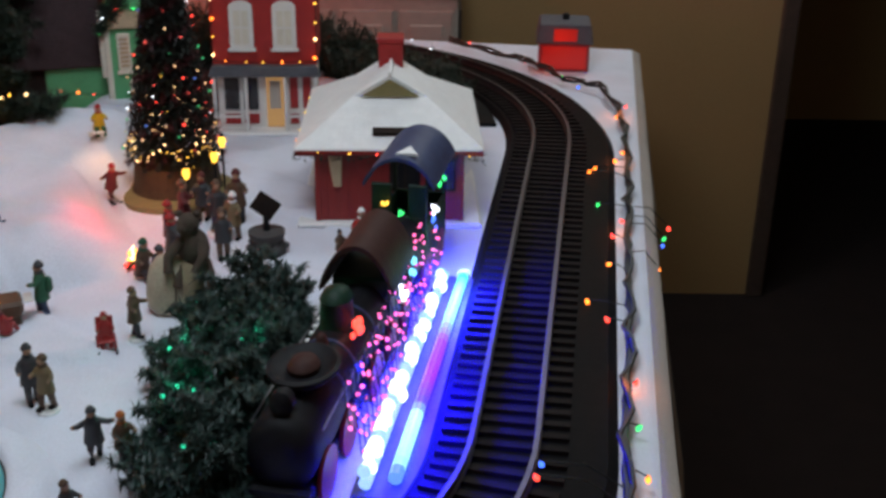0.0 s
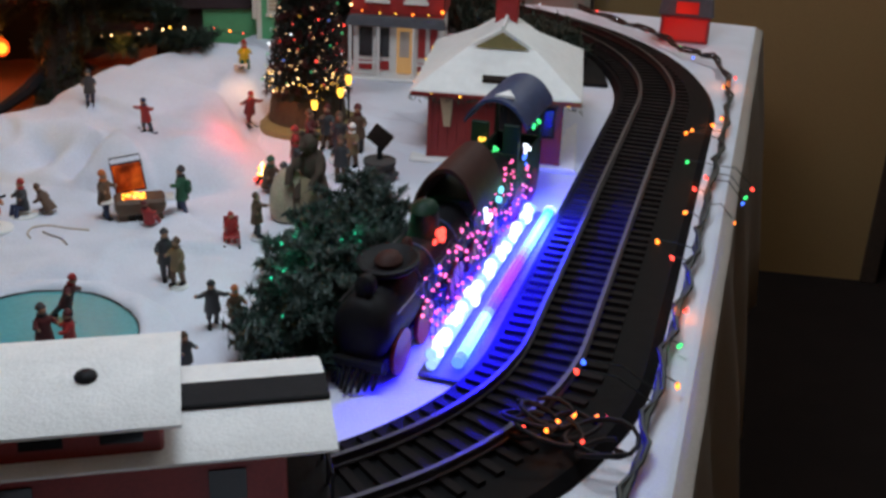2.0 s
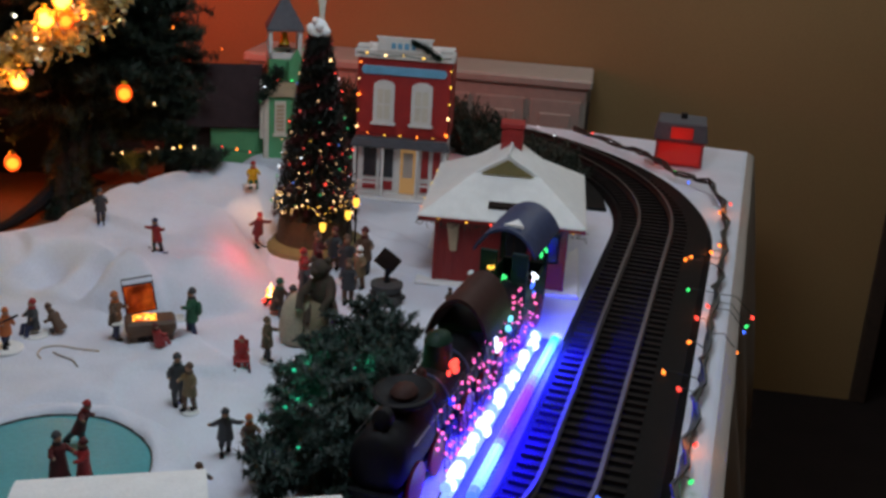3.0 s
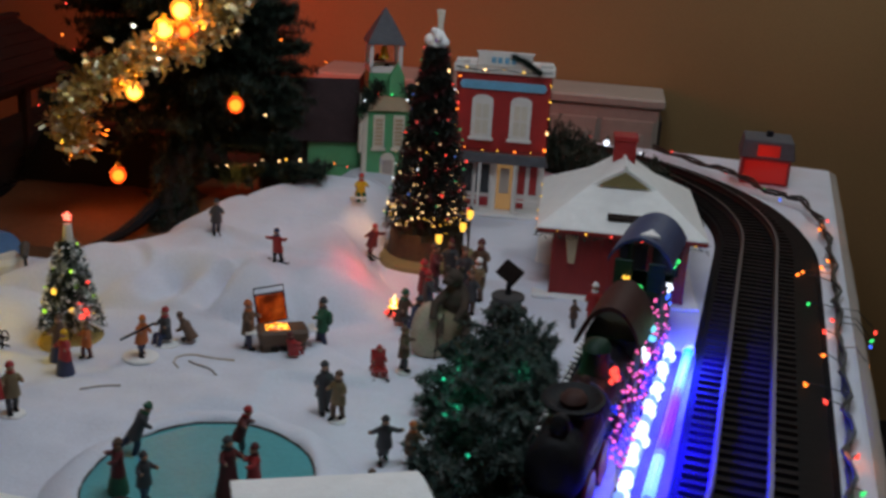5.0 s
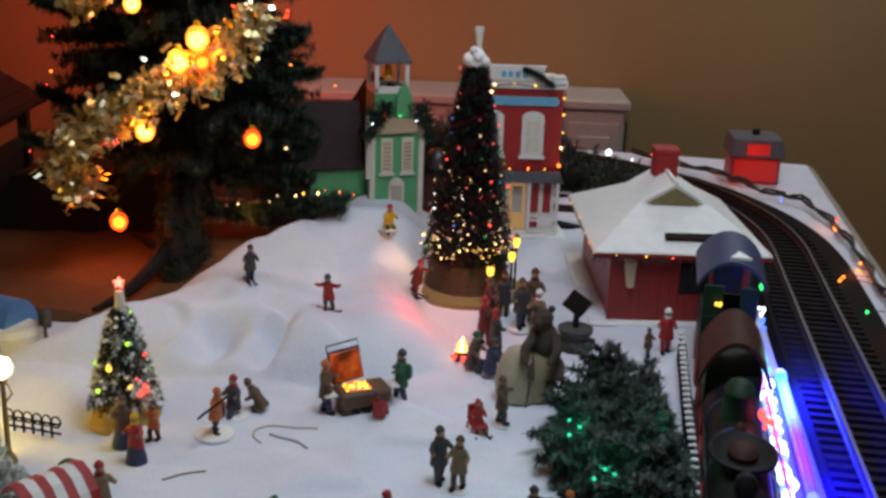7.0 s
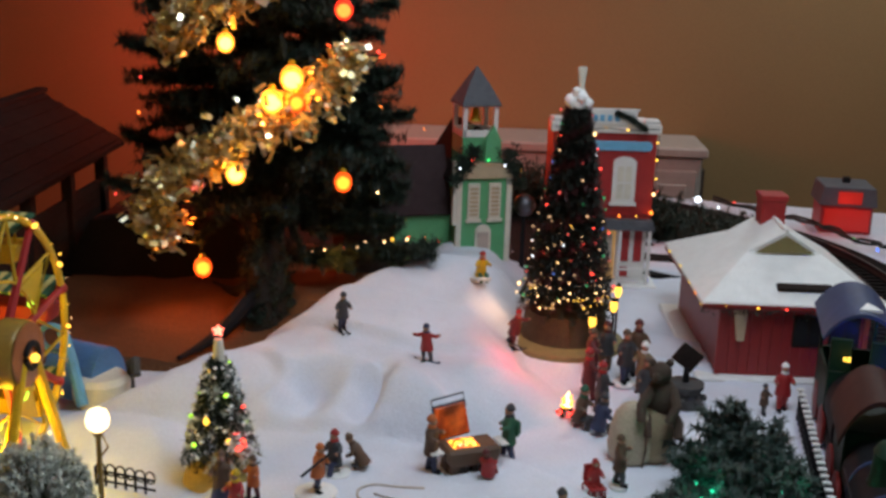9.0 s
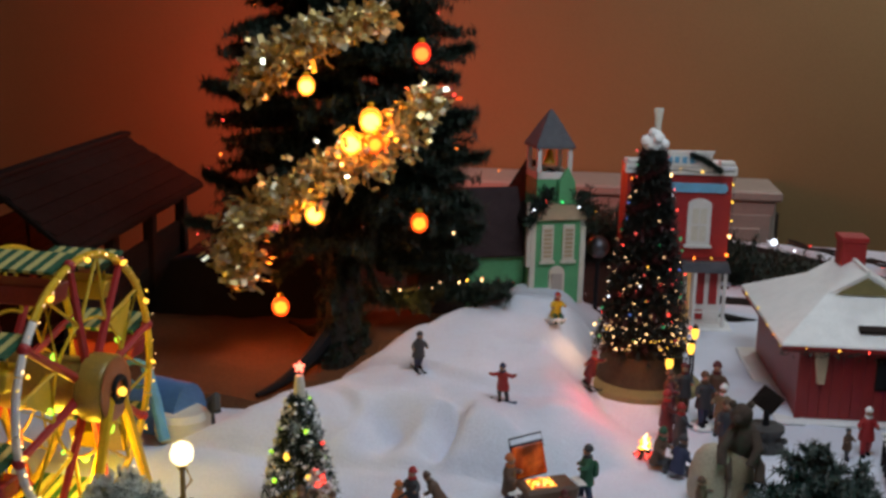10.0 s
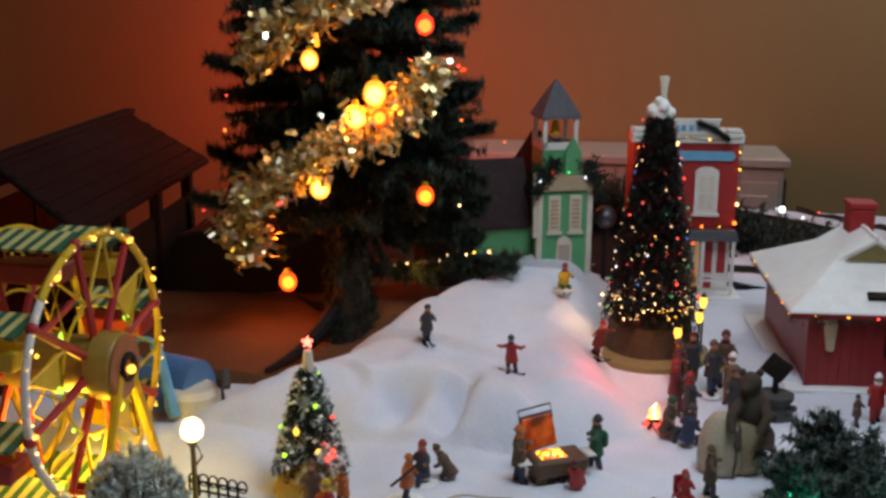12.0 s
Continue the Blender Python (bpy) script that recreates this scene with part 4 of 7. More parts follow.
def village_tree():
    t = thing("lit_village_tree", pose(0.066, 0.305, 0.020) @ Matrix.Diagonal((0.88, 0.88, 0.94, 1)), "tall dark artificial fir covered in tiny lights", "christmas tree")
    part("tub", Shape().lathe([(0.064, 0.004), (0.060, 0.014), (0.058, 0.034), (0.055, 0.046), (0.02, 0.054)], 28), TUB, t, "dark brown tub", smooth=True)
    part("base_disc", Shape().lathe([(0.084, -0.004), (0.083, 0.004), (0.074, 0.008), (0.060, 0.009)], 32), OLIVE, t, "olive base disc", smooth=True)
    part("trunk", Shape().lathe([(0.010, 0.04), (0.008, 0.15), (0.003, 0.315)], 10), BARK, t)
    s, rng = Shape(), random.Random(21)
    for i in range(520):
        z = 0.055 + 0.262 * (i / 520)
        r = 0.060 * (1 - (z - 0.055) / 0.30) ** 0.9 + 0.006
        a = i * 2.39996
        line = [(math.cos(a) * r * k, math.sin(a) * r * k, z + 0.008 - 0.020 * k) for k in (0.45, 0.62, 0.76, 0.88, 1.0)]
        needles(s, line, 0.0105, 15, rng, 0.8, 0.0011, 1 if i % 4 == 0 else 0)
    part("crown", s, [DARKNEEDLE, BURGUNDY], t, "dark crown of green and burgundy needles")
    part("snow_cap", Shape().lathe([(0.010, 0.306), (0.015, 0.309), (0.016, 0.316), (0.013, 0.323), (0.008, 0.330), (0.002, 0.333)], 9).ball((-0.011, -0.006, 0.318), 0.0085, 0, 9).ball((0.012, -0.007, 0.315), 0.0075, 0, 9).ball((0.003, -0.013, 0.322), 0.0070, 0, 9).ball((-0.004, -0.010, 0.330), 0.0055, 0, 8), PAINT_SNOW, t, "white snow cap", smooth=True)
    part("topper", Shape().lathe([(0.0045, 0.326), (0.0040, 0.338), (0.0052, 0.349), (0.0066, 0.357), (0.0060, 0.359)], 8, 0, Matrix.Translation((0.003, 0, 0.0)), 1, 0.6), CREAM, t, "cream topper figure", smooth=True)
    raised = lambda pts: [(0.066 + (a - 0.066) * 0.88, 0.305 + (b - 0.295) * 0.88, 0.020 + c * 0.94) for a, b, c in pts]
    path = []
    for i in range(420):
        k = i / 419
        z = 0.060 + 0.245 * k
        r = 0.063 * (1 - (z - 0.055) / 0.30) ** 0.9 + 0.007
        path.append((0.066 + math.cos(k * 92) * r, 0.295 + math.sin(k * 92) * r, z))
    string_lights("village_tree_lights", raised(path), ["dim_red", "dim_warm", "dim_green", "dim_warm", "red", "white", "dim_red", "dim_blue", "dim_green", "warm", "dim_warm"], "tiny multicoloured lights wound round the village tree", 0.0013, 0.0, 0.034, 0.004, 22, 74)
    path = [(0.066 + math.cos(k * 1.9) * (0.064 - 0.022 * k / 70), 0.295 + math.sin(k * 1.9) * (0.064 - 0.022 * k / 70), 0.066 + 0.10 * (k / 70) ** 1.3) for k in range(71)]
    string_lights("village_tree_warm_lights", raised(path), ["warm", "dim_warm", "dim_warm", "warm", "yellow", "dim_warm", "red"], "warm white lights on the lower half of the village tree", 0.0010, 0.0, 0.03, 0.010, 24, 120)
    string_lights("village_tree_low_lights", raised([(0.066 + 0.062 * math.cos(a), 0.295 + 0.062 * math.sin(a), 0.066 + 0.012 * math.sin(a * 7)) for a in [math.pi * (1.0 + i / 30) for i in range(31)]]), ["warm", "dim_warm", "yellow"], "warm white lights round the foot of the village tree", 0.0009, 0.0, 0.004, 0.009, 23, 64)


def street_lantern(x, y, z=0.0, h=0.062):
    t = thing("street_lantern", pose(x, y, z), "small black lantern post with a yellow light beside the tree", "street lamp", "yellow street lanterns")
    part("post", Shape().lathe([(0.005, 0), (0.004, 0.004), (0.0014, 0.007), (0.0014, h - 0.008), (0.003, h - 0.007)], 8), BLACK, t)
    part("lantern", Shape().lathe([(0.0026, h - 0.008), (0.0046, h - 0.002), (0.0040, h + 0.004), (0.001, h + 0.006)], 8), G_YELLOW, t, "yellow glowing lantern", smooth=True)
    part("cap", Shape().lathe([(0.0042, h + 0.0055), (0.0015, h + 0.009), (0.0005, h + 0.011)], 8), BLACK, t)


def small_tree():
    x, y = -0.268, -0.070
    t = thing("small_flocked_tree", pose(x, y, 0.0), "small flocked fir with a red glowing star on a straw base", "christmas tree")
    part("base", Shape().lathe([(0.036, 0.0), (0.034, 0.008), (0.026, 0.014), (0.010, 0.018)], 20), STRAW, t, "straw-coloured base", smooth=True)
    part("trunk", Shape().lathe([(0.006, 0.01), (0.004, 0.08), (0.002, 0.13)], 8), BARK, t)
    s, rng = Shape(), random.Random(31)
    for i in range(330):
        z = 0.024 + 0.098 * (i / 330)
        r = 0.032 * (1 - (z - 0.024) / 0.115) ** 0.85 + 0.004
        a = i * 2.39996
        line = [(math.cos(a) * r * k, math.sin(a) * r * k, z + 0.005 - 0.012 * k) for k in (0.5, 0.7, 0.87, 1.0)]
        needles(s, line, 0.0065, 7, rng, 0.8, 0.0008, 0 if rng.random() < 0.72 else 1)
    part("crown", s, [NEEDLE, FROST], t, "green crown dusted with snow")
    flock, rf = Shape(), random.Random(34)
    for i in range(130):
        z = 0.026 + 0.090 * rf.random()
        rr = 0.032 * (1 - (z - 0.024) / 0.115) ** 0.85 + 0.004
        a = rf.uniform(0, 6.283)
        flock.ball((math.cos(a) * rr, math.sin(a) * rr, z), rf.uniform(0.0012, 0.0026), 0, 5, 1, 1, 0.7)
    tagged(part("flocking", flock, PAINT_SNOW, t, "white flocking in small clumps", smooth=True), kind="stuff")
    part("candle", Shape().lathe([(0.006, 0.118), (0.005, 0.130), (0.004, 0.138)], 10), CREAM, t, "cream top")
    star = Shape()
    pts = []
    for i in range(10):
        rr = 0.0056 if i % 2 == 0 else 0.0027
        pts.append((rr * math.sin(i * math.pi / 5), 0.146 + rr * math.cos(i * math.pi / 5)))
    part("star", star.prism(pts, -0.002, 0.002), G_STAR, t, "red glowing star")
    path = [(x + math.cos(k * 1.35) * (0.031 * (1 - k / 24) ** 0.85 + 0.002), y + math.sin(k * 1.35) * (0.031 * (1 - k / 24) ** 0.85 + 0.002), 0.03 + 0.09 * k / 20) for k in range(21)]
    string_lights("small_tree_red_lights", [(x + 0.020, y - 0.020, 0.034), (x + 0.024, y - 0.012, 0.048), (x + 0.016, y - 0.018, 0.054), (x + 0.026, y - 0.006, 0.036)], ["red"], "cluster of red lights low on the small tree", 0.0024, 0.0, 0.03, 0.002, 33, 6)
    string_lights("small_tree_lights", path, ["lime", "yellow", "lime", "red"], "yellow-green lights on the small flocked tree", 0.0023, 0.0, 0.03, 0.003, 32, 16)


def fir_tree():
    """The large fir tree at the back of the table, partly seen."""
    x, y = -0.335, 0.47
    t = thing("large_christmas_tree", pose(x, y, 0.0), "large dark green artificial fir with gold tinsel and coloured bulbs", "christmas tree")
    lean = [(0.024, -0.150, 0.0), (0.020, -0.125, 0.06), (0.012, -0.075, 0.16), (0.004, -0.02, 0.30), (0, 0, 0.55), (0, 0, 1.02)]
    part("trunk", Shape().tube(lean, 0.030, 14, 0, 0.15), BARK, t, "dark leaning trunk", smooth=True)
    sleeve, rn = Shape(), random.Random(47)
    for k in range(60):
        w = k / 59
        a = Vector(lean[0]).lerp(Vector(lean[1]), w * 2) if w < 0.5 else Vector(lean[1]).lerp(Vector(lean[2]), w * 2 - 1)
        for q in range(5):
            b = rn.uniform(0, 6.28)
            needles(sleeve, [a + Vector((math.cos(b), math.sin(b), 0)) * 0.030], 0.014, 9, rn, 1.0, 0.0013)
    part("trunk_garland", sleeve, NEEDLE, t, "dark green needles round the lower trunk")
    foot = Shape()
    for dx, dy in ((-0.052, -0.278), (0.10, -0.13), (-0.09, 0.02), (0.07, 0.05)):
        a, b = Vector((0.016, -0.115, 0.062)), Vector((dx, dy, 0.006))
        foot.tube([a.lerp(b, w) - Vector((0, 0, 0.018 * math.sin(math.pi * w))) + Vector((0, 0, 0.008)) for w in (0, 0.2, 0.4, 0.6, 0.8, 1.0)], 0.015, 8, 0, 0.2)
    part("stand", foot, BLACK, t, "black curved tree stand", smooth=True)
    s, limbs, rng = Shape(), Shape(), random.Random(41)
    for i in range(280):
        k = i / 280
        z = 0.13 + 0.86 * k + rng.uniform(-0.02, 0.02)
        reach = (0.170 * (1 - k) ** 0.6 + 0.02) * rng.uniform(0.62, 1.12)
        a = i * 2.39996 + rng.uniform(-0.2, 0.2)
        rise = rng.uniform(-0.06, 0.07)
        pts = [Vector((math.cos(a) * reach * q, math.sin(a) * reach * q, z + rise * q - 0.06 * q * q + 0.05 * q)) for q in (0.05, 0.25, 0.45, 0.62, 0.78, 0.9, 1.0)]
        limbs.tube(pts, 0.004, 4, 0, 0.3)
        line = []
        for p, q in zip(pts, pts[1:]):
            line += [p.lerp(q, w) for w in (0, 0.25, 0.5, 0.75)]
        needles(s, line[3:], 0.0150, 26, rng, 1.0, 0.0013)
        for side in (-1, 1):
            for st in (0.45, 0.65, 0.82):
                b = Vector((math.cos(a) * reach * st, math.sin(a) * reach * st, z + 0.02))
                e = b + Vector((math.cos(a + side * 0.8), math.sin(a + side * 0.8), -0.1)) * reach * 0.34
                needles(s, [b.lerp(e, w / 9) for w in range(1, 10)], 0.0140, 18, rng, 1.0, 0.0013)
    # long bottle-brush boughs that reach out past the rest
    for a, b in (((-0.30, 0.43, 0.285), (-0.163, 0.42, 0.322)), ((-0.30, 0.42, 0.262), (-0.142, 0.42, 0.277)), ((-0.40, 0.43, 0.205), (-0.514, 0.40, 0.242)), ((-0.40, 0.41, 0.155), (-0.534, 0.38, 0.182)), ((-0.30, 0.43, 0.40), (-0.165, 0.43, 0.415)), ((-0.30, 0.44, 0.20), (-0.165, 0.44, 0.205)), ((-0.40, 0.42, 0.34), (-0.515, 0.41, 0.36))):
        a, b = Vector(a) - Vector((x, y, 0)), Vector(b) - Vector((x, y, 0))
        limbs.tube([a, a.lerp(b, 0.5) - Vector((0, 0, 0.006)), b], 0.004, 5, 0, 0.4)
        needles(s, [a.lerp(b, w / 40) - Vector((0, 0, 0.006 * math.sin(math.pi * w / 40))) for w in range(6, 41)], 0.016, 60, rng, 1.0, 0.0012)
    # low boughs on the church side
    for k in range(12):
        a = Vector((0.03, -0.04 - 0.01 * rng.random(), 0.13 + 0.016 * k))
        b = Vector((0.150 + rng.uniform(-0.02, 0.035), -0.05 + rng.uniform(-0.03, 0.04), 0.125 + 0.018 * k + rng.uniform(-0.015, 0.02)))
        limbs.tube([a, a.lerp(b, 0.5), b], 0.004, 5, 0, 0.4)
        needles(s, [a.lerp(b, w / 36) for w in range(2, 37)], 0.016, 46, rng, 1.0, 0.0012)
    for k in range(9):
        a = Vector((0.05, -0.05, 0.118 + 0.014 * k))
        b = Vector((0.178 + rng.uniform(-0.012, 0.018), -0.06 + rng.uniform(-0.03, 0.02), 0.116 + 0.013 * k + rng.uniform(-0.010, 0.010)))
        limbs.tube([a, a.lerp(b, 0.5), b], 0.004, 5, 0, 0.4)
        needles(s, [a.lerp(b, w / 36) for w in range(2, 37)], 0.015, 40, rng, 1.0, 0.0012)
    part("branchwork", limbs, BARK, t)
    part("crown", s, NEEDLE, t, "dark green needle crown")
    # tinsel: two swags across the front
    def tinsel(path, label, seed, width=0.040):
        g, rr = Shape(), random.Random(seed)
        pts = [Vector(p) for p in path]
        for a, b in zip(pts, pts[1:]):
            for j in range(300):
                p = a.lerp(b, rr.random()) + Vector((rr.gauss(0, 0.3), rr.gauss(0, 0.3), rr.gauss(0, 0.3))) * width
                q = Vector((rr.gauss(0, 1), rr.gauss(0, 1), rr.gauss(0, 1))).normalized() * rr.uniform(0.007, 0.019)
                e = q.cross(Vector((rr.gauss(0, 1), rr.gauss(0, 1), rr.gauss(0, 1)))).normalized() * rr.uniform(0.0022, 0.0048)
                n = q.cross(e).normalized() * rr.uniform(-0.003, 0.003)
                m = p + q * 0.5 + n
                g.add([p - e, p + e, m + e, m - e, p + q + e * 0.8, p + q - e * 0.8], [(0, 1, 2, 3), (3, 2, 4, 5)], rr.choice((0, 0, 1, 1, 2)))
        tg = thing("tinsel_garland", pose(0, 0, 0), label, "tinsel")
        part("core", Shape().tube(pts, 0.0018, 5), GOLD, tg)
        tagged(part("foil_fringe", g, [GOLD, SILVER, GOLDMATT], tg, "shiny gold foil fringe"), kind="stuff")
    tinsel([(-0.425, 0.29, 0.135), (-0.448, 0.285, 0.165), (-0.412, 0.262, 0.212), (-0.363, 0.25, 0.247), (-0.312, 0.25, 0.273), (-0.266, 0.26, 0.299), (-0.229, 0.275, 0.322), (-0.20, 0.29, 0.360)], "gold tinsel garland draped across the large tree", 51)
    tinsel([(-0.42, 0.30, 0.372), (-0.396, 0.275, 0.390), (-0.361, 0.27, 0.420), (-0.314, 0.27, 0.434), (-0.26, 0.28, 0.455)], "gold tinsel garland higher on the large tree", 52, 0.034)
    # large bulbs and glowing baubles
    for (bx, by, bz), r, m, lab in (
        ((-0.396, 0.335, 0.083), 0.0135, GL_ORANGE, "orange glowing glass bauble"), ((-0.329, 0.246, 0.226), 0.014, GL_YELLOW, "yellow glowing round bulb"),
        ((-0.340, 0.255, 0.375), 0.012, GL_YELLOW, "yellow glowing round bulb"), ((-0.213, 0.31, 0.413), 0.013, GL_RED, "red glowing glass bauble"),
        ((-0.262, 0.246, 0.338), 0.016, GL_YELLOW, "bright yellow glowing bulb"), ((-0.284, 0.240, 0.312), 0.015, GL_YELLOW, "bright orange glowing bulb"),
        ((-0.256, 0.242, 0.312), 0.011, GL_ORANGE, "bright orange glowing bulb"), ((-0.214, 0.32, 0.205), 0.013, GL_ORANGE, "orange-red glowing bauble")):
        o = thing("tree_bauble", pose(bx, by, bz), lab + " on the large tree", "bauble", "large tree baubles")
        part("globe", Shape().ball((0, 0, 0), r, 0, 18, 0.85, 0.85, 0.98), m, o, smooth=True)
        part("filament", Shape().ball((0, 0, -r * 0.1), r * 0.55, 0, 12), G_CORE if m == GL_YELLOW else G_CORE_RED, o, "bright lamp inside")
        part("cap", Shape().lathe([(0.004, r * 0.95), (0.004, r * 1.25), (0.001, r * 1.35)], 10), YELLOWP, o, "brass cap")
    string_lights("large_tree_lights", [(-0.345 + (0.25 - 0.16 * k / 120) * math.cos(k * 0.42), 0.47 + (0.25 - 0.16 * k / 120) * math.sin(k * 0.42), 0.14 + 0.4 * k / 120) for k in range(121)], ["red", "orange", "warm"], "dim red and orange lights deep in the large tree", 0.0017, 0.0, 0.1, 0.02, 53, 22)
    # a low fir branch lying across the cloth
    bough = thing("low_fir_branch", pose(0, 0, 0), "dark fir branch with warm lights low over the brown cloth", "branch")
    rb = random.Random(44)
    line = [Vector((-0.300 + 0.188 * k / 36, 0.402 + 0.006 * math.sin(k * 0.4), 0.083 + 0.019 * k / 36)) for k in range(37)]
    part("stem", Shape().tube(line, 0.003, 6, 0, 0.4), BARK, bough, smooth=True)
    brush = Shape()
    needles(brush, line, 0.022, 70, rb, 0.8, 0.0012)
    for k in range(4, 36, 4):
        for e in (-1, 1):
            a = line[k]
            b = a + Vector((0.030, e * 0.026, rb.uniform(-0.012, 0.016)))
            brush.tube([a, b], 0.0014, 4)
            needles(brush, [a.lerp(b, w / 10) for w in range(2, 11)], 0.015, 22, rb, 0.9, 0.0011)
    part("needle_brush", brush, NEEDLE, bough, "dark green needles")
    string_lights("low_branch_lights", [(-0.27, 0.385, 0.096), (-0.22, 0.382, 0.104), (-0.17, 0.384, 0.112), (-0.13, 0.388, 0.114)], ["warm", "yellow", "dim_warm", "dim_red"], "faint warm lights on the low branch", 0.0014, 0.0005, 0.016, 0.006, 45)
    lamp("low_branch_glow", "POINT", (-0.232, 0.372, 0.098), 0.050, (1.0, 0.42, 0.06), 0.008)


station()
shop()
church()
village_tree()
for q in ((0.094, 0.236, 0.0, 0.070), (0.121, 0.268, 0.008, 0.072), (0.127, 0.290, 0.010, 0.082)):
    street_lantern(*q)
small_tree()
fir_tree()


# ---- pond ----
def pond():
    cx, cy, rx, ry = -0.019, -0.333, 0.095, 0.107
    t = thing("skating_pond", pose(cx, cy, 0.0), "oval skating pond of teal ice with a snowy raised rim", "pond")
    n = 72
    wob = [1 + 0.035 * math.sin(2 * a + 0.6) + 0.02 * math.sin(3 * a + 2) + 0.012 * noise.noise(Vector((3 * math.cos(a), 3 * math.sin(a), 1))) for a in [2 * math.pi * i / n for i in range(n)]]
    ring = lambda k, z: [(rx * k * w * math.cos(2 * math.pi * i / n), ry * k * w * math.sin(2 * math.pi * i / n), z) for i, w in enumerate(wob)]
    ice = Shape().add(ring(0.985, 0.0105) + [(0, 0, 0.0105)], [(i, (i + 1) % n, n) for i in range(n)])
    part("ice", ice, ICE, t, "teal ice")
    rows = [(0.97, 0.008), (0.985, 0.012), (1.01, 0.0148), (1.05, 0.0158), (1.10, 0.0158), (1.16, 0.0145), (1.22, 0.0115), (1.28, 0.007), (1.34, 0.002), (1.40, -0.004)]
    v, f = [], []
    for r, (k, z) in enumerate(rows):
        v += [(x, y, z + 0.0034 * smooth01((k - 0.98) / 0.06) * noise.noise(Vector((x * 34, y * 34, 5))) + 0.0012 * noise.noise(Vector((x * 90, y * 90, 7)))) for x, y, z in ring(k, z)]
    for r in range(len(rows) - 1):
        f += [(r * n + i, r * n + (i + 1) % n, (r + 1) * n + (i + 1) % n, (r + 1) * n + i) for i in range(n)]
    part("rim", Shape().add(v, f), SNOW, t, "snowy rim", smooth=True)
    # Dark ring painted in as the shadow where the rim meets the ice.
    v, f = ring(0.972, 0.0112) + ring(0.99, 0.0125), []
    f = [(i, (i + 1) % n, (i + 1) % n + n, i + n) for i in range(n)]
    part("shadow_edge", Shape().add(v, f), STONE, t, "dark line drawn in as the rim's shadow on the ice")


